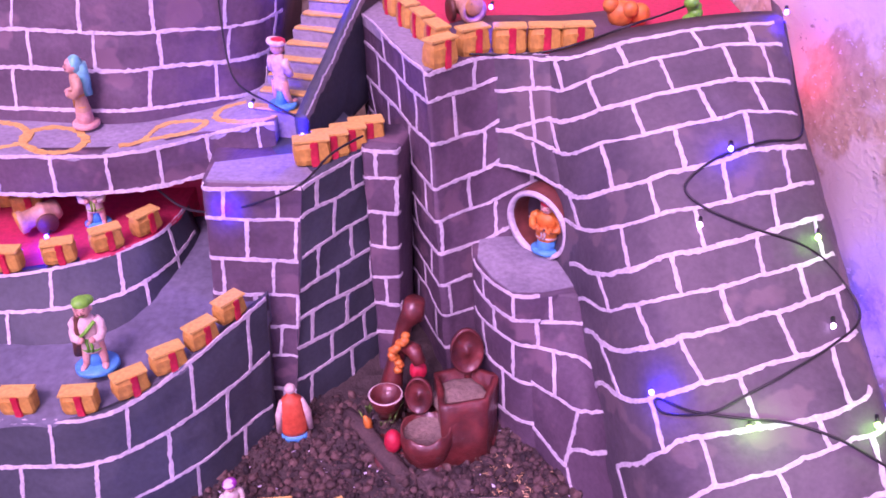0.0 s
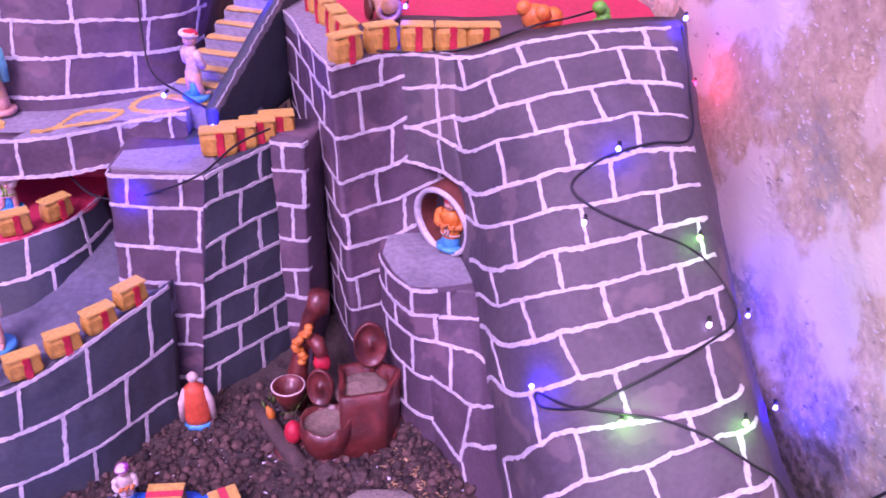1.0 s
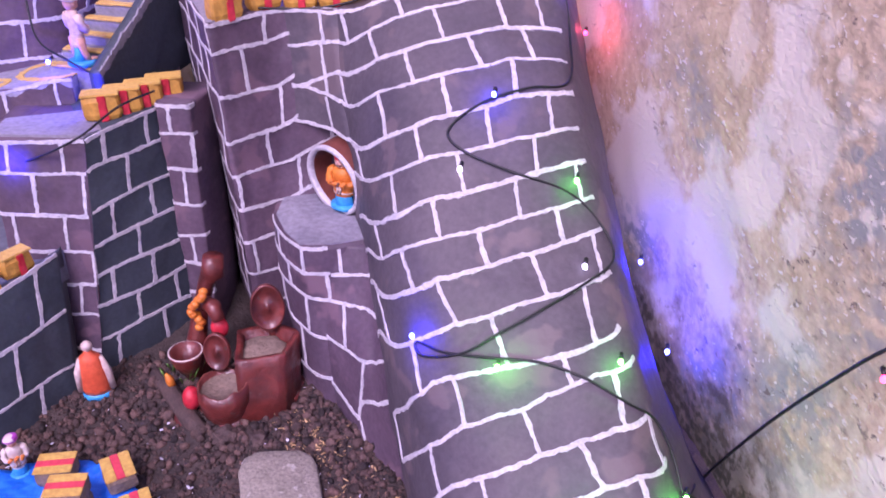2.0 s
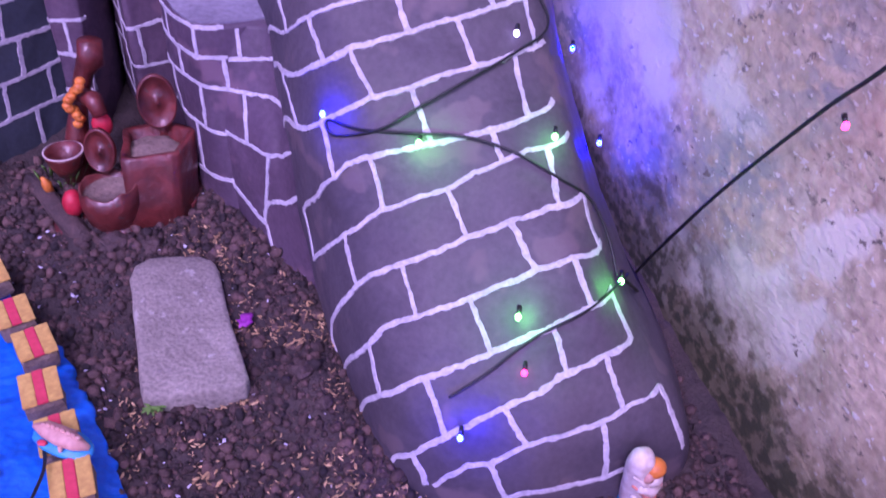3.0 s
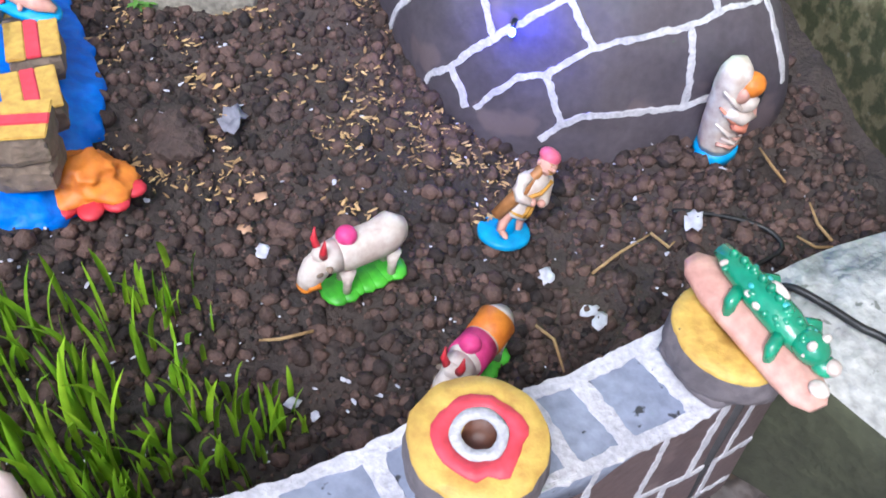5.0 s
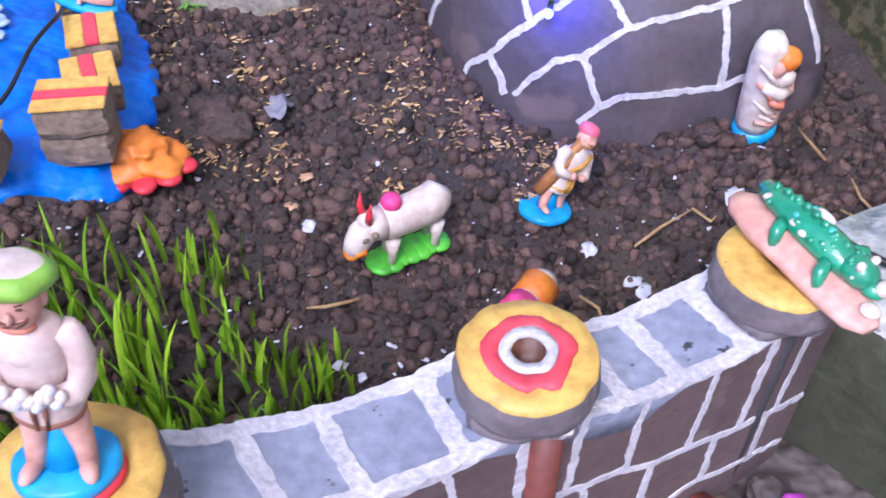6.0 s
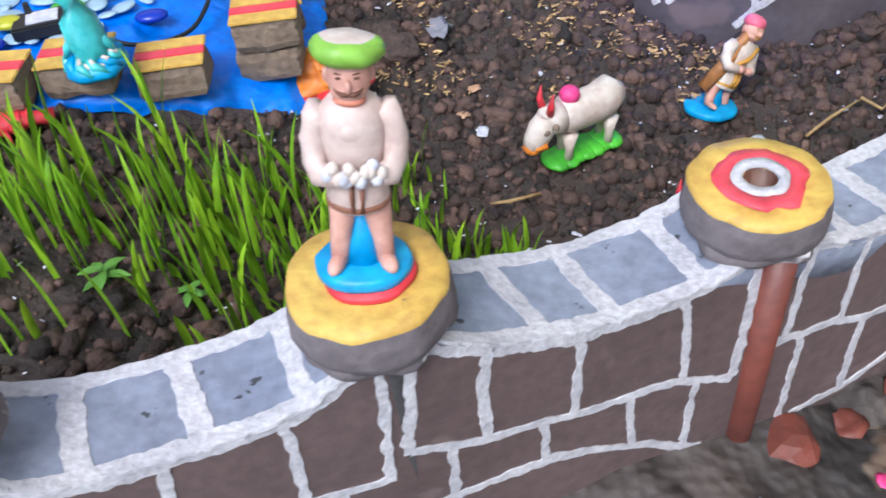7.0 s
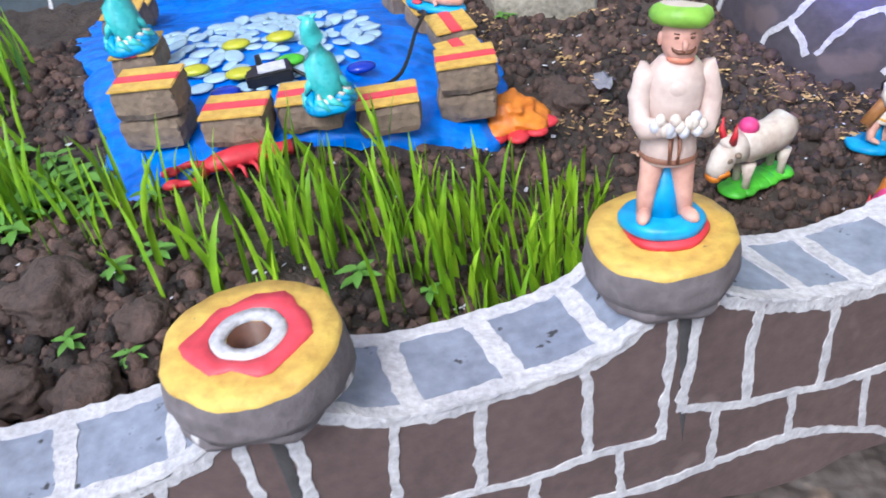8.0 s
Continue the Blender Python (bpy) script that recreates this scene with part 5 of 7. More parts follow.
    if face:
        blob(bm, (0, -0.0103, 0.0878), (0.0014, 0.0016, 0.0022), 1, None, 8)
        for s in (-1, 1):
            tube(bm, [(0, -0.0098, 0.0852), (s * 0.0025, -0.0096, 0.0852), (s * 0.0048, -0.0085, 0.0862)], [0.0008, 0.0009, 0.0003], 5, 6)
            blob(bm, (s * 0.0034, -0.0087, 0.0905), (0.0012, 0.0005, 0.0006), 5, None, 8)
            tube(bm, [(s * 0.0016, -0.0091, 0.0922), (s * 0.0052, -0.0078, 0.0924)], 0.0004, 5, 6)
            blob(bm, (s * 0.0088, 0.0005, 0.088), (0.0014, 0.0022, 0.0028), 1, None, 8)
        tube(bm, [(-0.002, -0.0093, 0.0832), (0.002, -0.0093, 0.0832)], 0.0006, 6, 6)
    if hat == "turban":
        for a in range(20):
            t = 2 * math.pi * a / 20
            front = math.sin(t) < -0.25 and math.cos(t) < 0.55
            blob(bm, (0.0082 * math.cos(t), 0.008 * math.sin(t), 0.0962 + 0.0014 * math.cos(t)), (0.0043, 0.0043, 0.0038), 4 if front else 3, None, 10)
        blob(bm, (0, 0.0, 0.0975), (0.0096, 0.0094, 0.0042), 4, None, 16)
        for q in range(9):
            t = math.pi * (1.1 + 0.8 * q / 8)
            blob(bm, (0.0105 * math.cos(t), 0.0105 * math.sin(t), 0.0938), (0.0028, 0.0024, 0.002), 3, None, 8)
    elif hat == "cap":
        blob(bm, (0.0, 0.0005, 0.0955), (0.0098, 0.0098, 0.0075), 3, None, 16)
        blob(bm, (0.005, 0.006, 0.095), (0.007, 0.0065, 0.006), 3, None, 12)
    elif hat == "veil":
        blob(bm, (0, 0.003, 0.09), (0.0105, 0.009, 0.012), 3, None, 16)
        tube(bm, [(0, 0.007, 0.09), (0, 0.0105, 0.07), (0, 0.011, 0.045)], [0.009, 0.009, 0.007], 3, 12)
    for v in bm.verts:
        if v.co.z > 0.079:
            v.co = Vector((v.co.x * 1.13, v.co.y * 1.13, 0.079 + (v.co.z - 0.079) * 1.1))
    if gun:
        tube(bm, [(-0.02, 0.004, 0.02), (-0.014, -0.001, 0.05), (-0.007, -0.002, 0.078), (-0.003, 0.0, 0.095)], [0.0065, 0.0068, 0.005, 0.0036], 5, 8)
        tube(bm, [(0.012, -0.007, 0.074), (0.0, -0.0125, 0.062), (-0.012, -0.008, 0.05)], 0.0022, 6, 8)


def portly_man(bm):
    """A stout painted clay man in shorts with folded arms full of grey lumps. Materials as for toy_man."""
    flat = Matrix.Diagonal((1, 0.76, 1, 1))
    lathe(bm, [(0.0238, -0.001), (0.0272, 0.001), (0.0272, 0.0045), (0.025, 0.0062), (0.001, 0.0068)], 0, 32, Matrix.Diagonal((1, 0.86, 1, 1)), 0.04)
    tube(bm, [(0, 0.002, 0.004), (0, 0.003, 0.018), (0, 0.003, 0.036)], [0.0125, 0.0075, 0.003], 0, 16)
    for s in (-1, 1):
        tube(bm, [(s * 0.0125, -0.004, 0.0065), (s * 0.0115, -0.001, 0.016), (s * 0.0095, 0.0005, 0.028), (s * 0.0082, 0.001, 0.04)], [0.005, 0.0058, 0.0072, 0.008], 1, 14)
        blob(bm, (s * 0.0138, -0.0095, 0.0085), (0.0046, 0.009, 0.0036), 1, Matrix.Rotation(s * 0.35, 4, "Z"), 12)
    lathe(bm, [(0.0135, 0.033), (0.0165, 0.0345), (0.0165, 0.04), (0.0152, 0.048), (0.0148, 0.051)], 2, 28, flat, 0.06)
    lathe(bm, [(0.0162, 0.0345), (0.0174, 0.0355), (0.0174, 0.0368), (0.0162, 0.038)], 6, 28, flat, 0.06)
    lathe(bm, [(0.0148, 0.0485), (0.0158, 0.0495), (0.0158, 0.0505), (0.0148, 0.052)], 6, 28, flat, 0.06)
    for dx in (-0.0022, 0.0022):
        tube(bm, [(dx, -0.0118, 0.05), (dx * 1.3, -0.0132, 0.043), (dx * 1.1, -0.0132, 0.036)], 0.0013, 6, 8)
    lathe(bm, [(0.0145, 0.05), (0.0155, 0.056), (0.0172, 0.064), (0.0175, 0.072), (0.0155, 0.0775), (0.0095, 0.0815), (0.005, 0.0825)], 2, 28, flat, 0.05)
    for s in (-1, 1):
        tube(bm, [(s * 0.0135, 0.0, 0.0765), (s * 0.0182, 0.0, 0.0715), (s * 0.0205, -0.001, 0.064), (s * 0.0205, -0.004, 0.0565), (s * 0.0175, -0.0095, 0.0525), (s * 0.0105, -0.0135, 0.0535)], [0.006, 0.007, 0.0069, 0.0064, 0.0058, 0.0045], 2, 14)
        blob(bm, (s * 0.0102, -0.0142, 0.054), (0.0046, 0.0042, 0.0042), 2, None, 12)
    for q in range(11):
        t = q / 10
        blob(bm, (-0.0135 + 0.027 * t, -0.0158 - 0.0022 * math.sin(math.pi * t), 0.0555 + 0.0028 * math.sin(q * 1.9)), (0.0032, 0.003, 0.003), 7 if q % 3 else 8, None, 10)
    for x, z in ((0.003, 0.0525), (-0.004, 0.052), (0.009, 0.0595)):
        blob(bm, (x, -0.0165, z), (0.0036, 0.0026, 0.0024), 8, None, 10)
    blob(bm, (0, -0.0095, 0.0705), (0.0085, 0.0042, 0.0055), 2, None, 14)
    tube(bm, [(0, 0, 0.079), (0, -0.0005, 0.086)], [0.0075, 0.0065], 9, 14)
    blob(bm, (0, -0.0008, 0.0905), (0.0094, 0.0092, 0.0108), 1, None, 22)
    blob(bm, (0, -0.0052, 0.0862), (0.0076, 0.005, 0.0046), 1, None, 14)
    blob(bm, (0, -0.0055, 0.0825), (0.0068, 0.0042, 0.0025), 9, None, 12)
    blob(bm, (0, -0.0106, 0.0896), (0.0016, 0.002, 0.0026), 1, None, 10)
    for s in (-1, 1):
        tube(bm, [(0, -0.0108, 0.0868), (s * 0.0025, -0.0105, 0.0866), (s * 0.0048, -0.0092, 0.0872), (s * 0.0058, -0.0082, 0.0882)], [0.0009, 0.001, 0.0007, 0.0003], 5, 6)
        blob(bm, (s * 0.0036, -0.0092, 0.0924), (0.0014, 0.0005, 0.0006), 5, None, 8)
        tube(bm, [(s * 0.0024, -0.0094, 0.0938), (s * 0.005, -0.0084, 0.0938)], 0.0003, 5, 6)
        blob(bm, (s * 0.0094, 0.0005, 0.09), (0.0015, 0.0022, 0.003), 1, None, 8)
    tilt = Matrix.Translation((0, 0.001, 0.0985)) @ Matrix.Rotation(radians(-7), 4, "X") @ Matrix.Rotation(radians(4), 4, "Y")
    lathe(bm, [(0.0085, -0.0035), (0.0125, -0.0032), (0.0148, -0.0008), (0.0148, 0.0016), (0.0132, 0.0038), (0.0105, 0.005), (0.001, 0.006)], 3, 32, tilt, 0.07, mats=[3, 3, 3, 3, 3, 4])
    for v in bm.verts:
        if v.co.z > 0.08:
            v.co = Vector((v.co.x * 1.17, v.co.y * 1.17, 0.08 + (v.co.z - 0.08) * 1.02))


BELT = material("brown_belt_paint", (0.3, 0.13, 0.08), 0.5, (0.22, 0.09, 0.055), 120, 30, 0.15)
CORALSKIN = material("flushed_flesh_paint", (0.68, 0.25, 0.16), 0.5, (0.6, 0.2, 0.13), 120, 30, 0.15)
ROSE = material("rose_pink_paint", (0.75, 0.16, 0.25), 0.5, (0.62, 0.1, 0.18), 120, 30, 0.2)
RIFLE = material("varnished_brown_paint", (0.42, 0.19, 0.06), 0.5, (0.3, 0.12, 0.04), 120, 30, 0.15)
MAN_MATS = [BLUE, SKIN, CREAM, LIME, BONE, CHOCO, BELT, BONE, PAPER, CORALSKIN]
clay_figure("toy_man", "painted clay man with a moustache and green-white turban", MAN_MATS, pose(0.158, 0.069, 0.3148, -4.6, 4.2, 4), 0.1075, portly_man, wide=0.75)
bm = bmesh.new()
lathe(bm, [(0.0196, 0.0), (0.0203, 0.0015), (0.0195, 0.0035), (0.001, 0.004)], 0, 30, Matrix.Diagonal((1, 0.9, 1, 1)), 0.05)
saucer = finish(bm, "painted_plate", RED)
saucer.matrix_basis = pose(0.16, 0.067, 0.3118)
tagged(saucer, "small red painted plate under the clay man", "plate")
clay_figure("toy_soldier", "clay soldier with pink turban and brown rifle", [BLUE, SKIN, BONE, ROSE, ROSE, RIFLE, YELLOW, BONE], at_soil(0.403, 0.439, 28, 0.007, -4, 30), 0.087, lambda bm: toy_man(bm, 0.92, gun=True, bundle=False, hat="cap", tip=-22), wide=1.08)


def sage(bm):
    lathe(bm, [(0.0185, 0.0), (0.019, 0.006), (0.018, 0.012), (0.001, 0.013)], 0, 24, Matrix.Diagonal((1, 0.9, 1, 1)), 0.03)
    lathe(bm, [(0.0165, 0.011), (0.0172, 0.02), (0.0165, 0.04), (0.0155, 0.06), (0.015, 0.08), (0.0135, 0.094), (0.009, 0.102), (0.001, 0.105)], 1, 24, Matrix.Diagonal((0.95, 0.9, 1, 1)), 0.09)
    blob(bm, (0.0075, -0.0105, 0.083), (0.0112, 0.0105, 0.01), 2)
    blob(bm, (-0.002, -0.0125, 0.079), (0.0058, 0.0056, 0.0078), 3)
    blob(bm, (0.006, -0.0135, 0.0675), (0.0095, 0.0072, 0.0085), 1)
    blob(bm, (0.0135, -0.0155, 0.073), (0.004, 0.003, 0.0028), 4, None, 8)
    blob(bm, (0.0145, -0.015, 0.066), (0.0024, 0.003, 0.0052), 4, None, 8)
    tube(bm, [(-0.01, -0.0085, 0.064), (0.0, -0.0165, 0.055), (0.0125, -0.0145, 0.0515)], [0.0055, 0.0056, 0.005], 1, 10)
    tube(bm, [(0.013, -0.004, 0.062), (0.0145, -0.012, 0.056), (0.0105, -0.0165, 0.052)], [0.0045, 0.0042, 0.004], 3, 10)
    tube(bm, [(-0.006, -0.0155, 0.05), (0.002, -0.0165, 0.043), (0.01, -0.0135, 0.042)], [0.003, 0.0052, 0.003], 5, 10)
    for q in range(3):
        tube(bm, [(-0.0155, -0.006, 0.086 - q * 0.018), (-0.0075, -0.0145, 0.072 - q * 0.017), (0.003, -0.0155, 0.058 - q * 0.013)], [0.001, 0.0022, 0.001], 5 if q == 1 else 1, 8)
    for q in range(5):
        tube(bm, [(-0.015 + q * 0.004, -0.011, 0.03 + q * 0.004), (-0.005 + q * 0.003, -0.0165, 0.024 + 0.003 * q), (0.008, -0.0145, 0.02 + 0.004 * q)], 0.0016, 1 if q % 2 else 3, 8)


clay_figure("toy_sage", "bearded clay sage wrapped in a white blanket", [BLUE, BONE, ORANGE, SKIN, BLACK, CORALSKIN], at_soil(0.607, 0.538, 30, 0.004, 2, -10), 0.116, sage, wide=1.02)


def bull(bm, cloth=False):
    """A clay bull on a base, head along -x. Materials: 0 base, 1 hide, 2 hump paint, 3 horn, 4 muzzle, 5 grey marks, 6 cloth."""
    for x in range(7):
        blob(bm, (-0.033 + x * 0.011, 0, 0.0035), (0.0145, 0.0195 + 0.002 * math.sin(x * 2.2), 0.0055), 0, None, 12)
    for x, y in ((-0.024, -0.009), (-0.021, 0.009), (0.027, -0.009), (0.029, 0.009)):
        tube(bm, [(x, y, 0.004), (x + 0.001, y, 0.018), (x + 0.002, y * 0.9, 0.034)], [0.0048, 0.0045, 0.0085], 1, 12)
    tube(bm, [(-0.034, 0, 0.05), (-0.022, 0, 0.052), (-0.005, 0, 0.05), (0.015, 0, 0.05), (0.03, 0, 0.053), (0.039, 0, 0.049), (0.042, 0, 0.045)], [0.013, 0.0188, 0.0185, 0.0185, 0.0195, 0.0145, 0.005], 1, 20)
    blob(bm, (-0.018, 0, 0.0715), (0.0105, 0.011, 0.0085), 2, None, 14)
    tube(bm, [(-0.03, 0, 0.052), (-0.04, 0, 0.053), (-0.046, 0, 0.052)], [0.0165, 0.0148, 0.0125], 1, 16)
    tube(bm, [(-0.043, 0, 0.055), (-0.052, 0, 0.047), (-0.06, 0, 0.037), (-0.064, 0, 0.031)], [0.0118, 0.0138, 0.0118, 0.0092], 1, 16)
    blob(bm, (-0.046, 0, 0.0615), (0.0085, 0.0095, 0.0065), 1, None, 14)
    blob(bm, (-0.0635, 0, 0.031), (0.0085, 0.0105, 0.006), 4, None, 12)
    tube(bm, [(-0.053, -0.0122, 0.036), (-0.0625, -0.0085, 0.0345), (-0.066, 0.0, 0.0355), (-0.0625, 0.0085, 0.0345), (-0.053, 0.0122, 0.036)], 0.0036, 4, 8)
    for s in (-1, 1):
        tube(bm, [(-0.046, s * 0.006, 0.064), (-0.047, s * 0.01, 0.074), (-0.045, s * 0.01, 0.086)], [0.0042, 0.0034, 0.0009], 3, 10)
        blob(bm, (-0.043, s * 0.012, 0.053), (0.004, 0.0065, 0.003), 5, Matrix.Rotation(s * 0.4, 4, "Z"), 10)
        blob(bm, (-0.0535, s * 0.0124, 0.0495), (0.004, 0.002, 0.0028), 5, None, 8)
    tube(bm, [(0.041, 0, 0.055), (0.045, 0.001, 0.042), (0.044, 0.001, 0.025)], [0.003, 0.0022, 0.002], 1, 8)
    if cloth:
        tube(bm, [(0.006, 0, 0.0505), (0.018, 0, 0.051), (0.033, 0, 0.053)], [0.0195, 0.0196, 0.0202], 6, 20)
        tube(bm, [(-0.024, 0, 0.0525), (-0.012, 0, 0.0515), (0.002, 0, 0.0505)], [0.0194, 0.0195, 0.0191], 2, 20)


BULL_MATS = [GREEN, BONE, MAGENTA, RED, ORANGE, CLAYGREY, YELLOW]
clay_figure("toy_bull", "white clay bull with red horns on a green base", BULL_MATS, at_soil(0.286, 0.378, 32, 0.005), 0.091, bull, wide=0.9)
clay_figure("toy_bull", "white clay bull with an orange saddle cloth", BULL_MATS[:6] + [ORANGE], at_soil(0.372, 0.307, 54, 0.005), 0.088, lambda bm: bull(bm, True), wide=0.92)


def crocodile(bm):
    tube(bm, [(-0.058, 0, 0.0075), (-0.05, 0, 0.0075), (-0.03, 0, 0.0075), (0, 0.001, 0.0075), (0.03, 0, 0.0075), (0.046, -0.002, 0.0075), (0.053, -0.003, 0.0075)], [0.006, 0.0125, 0.0165, 0.017, 0.016, 0.0125, 0.006], 0, 20, 0.48)
    tube(bm, [(-0.05, 0.008, 0.0165), (-0.036, 0.006, 0.018), (-0.012, 0.005, 0.0195), (0.008, 0.005, 0.019), (0.022, 0.006, 0.017), (0.034, 0.01, 0.014)], [0.0045, 0.0072, 0.009, 0.009, 0.007, 0.004], 1, 16, 0.9)
    blob(bm, (0.026, 0.006, 0.0195), (0.0115, 0.0085, 0.0075), 1, None, 14)
    blob(bm, (0.036, 0.007, 0.0165), (0.009, 0.006, 0.0045), 1, None, 12)
    for q in range(8):
        blob(bm, (-0.04 + q * 0.0075, 0.0055 + 0.001 * math.sin(q), 0.0285 - abs(q - 4) * 0.0012), (0.003, 0.0024, 0.0026), 1, None, 8)
    for s in (-1, 1):
        for x in (-0.022, 0.012):
            tube(bm, [(x, 0.005 + s * 0.007, 0.017), (x + 0.004, 0.005 + s * 0.0135, 0.017), (x + 0.007, 0.005 + s * 0.0155, 0.011)], [0.0045, 0.0042, 0.003], 1, 8)
        blob(bm, (0.028, 0.006 + s * 0.0045, 0.0262), 0.0026, 2, None, 8)
    blob(bm, (0.046, -0.002, 0.0142), (0.006, 0.005, 0.0016), 2, None, 10)
    # turquoise and white daubs: painted spots, and glints of the enamel put into colour
    for q in range(7):
        blob(bm, (-0.036 + q * 0.009, 0.0055 + 0.006 * math.sin(q * 2.6), 0.0255 - abs(q - 3) * 0.0013), (0.0024, 0.0016, 0.0014), 3, None, 8)
    blob(bm, (-0.006, 0.007, 0.0296), (0.007, 0.0024, 0.0018), 2, None, 10)
    rng = random.Random(41)
    for q in range(26):
        x = rng.uniform(-0.045, 0.03)
        a = rng.uniform(0.3, 2.85)
        r = 0.0088 - abs(x + 0.006) * 0.08
        blob(bm, (x, 0.0055 + r * math.cos(a), 0.0185 + r * 0.95 * math.sin(a)), (rng.uniform(0.002, 0.0036), 0.0022, 0.0018), rng.choice((1, 1, 2, 3)), Matrix.Rotation(rng.uniform(0, 3), 4, "Z"), 8)
    blob(bm, (0.041, 0.008, 0.0185), (0.0055, 0.0045, 0.0035), 2, None, 10)
    for v in {v for f in bm.faces if f.material_index for v in f.verts}:
        v.co.y = 0.0085 + (v.co.y - 0.005) * 1.22
        v.co.z = 0.012 + (v.co.z - 0.012) * 1.2


clay_figure("toy_crocodile", "glossy green clay crocodile on a flesh-pink base", [SKIN, CROC, BONE, TURQ], pose(0.513, 0.227, 0.2665, 0, 4, -62), 0.105, crocodile)


def dolphin(bm):
    lathe(bm, [(0.024, 0.0), (0.0262, 0.004), (0.0245, 0.009), (0.016, 0.014), (0.001, 0.016)], 0, 28, Matrix(), 0.12)
    for q in range(11):
        t = 2 * math.pi * q / 11
        tube(bm, [(0.012 * math.cos(t), 0.012 * math.sin(t), 0.015), (0.021 * math.cos(t + 0.3), 0.021 * math.sin(t + 0.3), 0.0125), (0.0245 * math.cos(t + 0.7), 0.0245 * math.sin(t + 0.7), 0.006)], [0.005, 0.0042, 0.002], 1 if q % 3 else 0, 8)
    for q in range(4):
        t = -2.2 + 0.55 * q
        tube(bm, [(0.014 * math.cos(t), 0.014 * math.sin(t), 0.0185), (0.022 * math.cos(t + 0.25), 0.022 * math.sin(t + 0.25), 0.0155)], [0.0012, 0.0022], 2, 8)
    tube(bm, [(0.006, -0.013, 0.012), (0.003, -0.008, 0.016), (0, -0.001, 0.026), (-0.002, 0.005, 0.044), (-0.004, 0.005, 0.064), (-0.005, 0.0, 0.078), (-0.003, -0.003, 0.086)], [0.008, 0.0125, 0.0165, 0.0145, 0.0105, 0.0075, 0.0045], 1, 18)
    tube(bm, [(0.012, -0.016, 0.012), (0.006, -0.018, 0.0105), (-0.002, -0.019, 0.012), (-0.008, -0.016, 0.015)], [0.0015, 0.0026, 0.0026, 0.001], 2, 8)
    for s in (-1, 1):
        tube(bm, [(s * 0.009, -0.004, 0.03), (s * 0.016, -0.006, 0.024), (s * 0.02, -0.006, 0.016)], [0.005, 0.0038, 0.0012], 1, 10)
        tube(bm, [(-0.004, 0.0, 0.082), (-0.004 + s * 0.008, 0.0, 0.088)], [0.004, 0.001], 1, 8)
    blob(bm, (0.004, -0.0135, 0.024), 0.0015, 2, None, 8)


for x, y, turn, s in ((-0.061, 0.333, 12, 0.078), (-0.25, 0.424, 20, 0.082)):
    clay_figure("toy_dolphin", "turquoise clay dolphin leaping from a wave base", [BLUE, TURQ, BONE], pose(x, y, tarp_z(x, y) + 0.0285, 0, 0, turn), s * 1.15, dolphin, "dolphins on the pond bricks")


def fish(bm):
    lathe(bm, [(0.03, 0), (0.0315, 0.003), (0.03, 0.006), (0.001, 0.0065)], 0, 28, Matrix.Diagonal((1.15, 0.55, 1, 1)), 0.05)
    tube(bm, [(-0.034, 0, 0.013), (-0.02, 0.001, 0.014), (0, 0, 0.014), (0.018, -0.001, 0.013), (0.032, 0.001, 0.01)], [0.003, 0.0095, 0.0115, 0.009, 0.003], 1, 14, 0.8)
    for q in range(8):
        blob(bm, (-0.022 + q * 0.006, 0.001, 0.0235 - abs(q - 3.5) * 0.0009), (0.003, 0.0022, 0.0026), 1, None, 8)
    for s in (-1, 1):
        tube(bm, [(0.004, s * 0.007, 0.012), (0.008, s * 0.015, 0.009)], [0.004, 0.0015], 1, 8)
    blob(bm, (-0.016, -0.012, 0.008), (0.006, 0.004, 0.002), 2, None, 8)


clay_figure("toy_fish", "pink clay fish on a blue base lying on bricks", [BLUE, SKIN, PINK], pose(0.004, 0.574, tarp_z(0.0, 0.58) + 0.028, 0, 6, -24), 0.1, fish)


def flower(bm):
    bmesh.ops.create_icosphere(bm, subdivisions=4, radius=1)
    for v in bm.verts:
        n = v.co.normalized()
        k = 1 + 0.3 * noise.noise(n * 2.2 + Vector((4, 0, 0))) + 0.16 * noise.noise(n * 5) + 0.05 * noise.noise(n * 11)
        flare = 1 + 0.5 * smooth(0.35 - n.z * 1.4)
        v.co = Vector((n.x * 0.029 * k * flare, n.y * 0.024 * k * flare, max(n.z * 0.02 * k + 0.015, 0.0)))
    for f in bm.faces:
        c = f.calc_center_median()
        f.material_index = 1 if c.z < 0.0075 + 0.003 * noise.noise(c * 70) else 0


def ornament(bm):
    flower(bm)
    for q in range(5):
        a = -2.7 + q * 0.6
        blob(bm, (0.036 * math.cos(a), 0.03 * math.sin(a), 0.004), (0.015, 0.012, 0.0055), 1, Matrix.Rotation(a, 4, "Z"), 12)


clay_figure("clay_ornament", "orange and red lumpy clay ornament by the pond", [ORANGE, RED], at_soil(0.075, 0.428, 10, 0.004), 0.092, ornament)


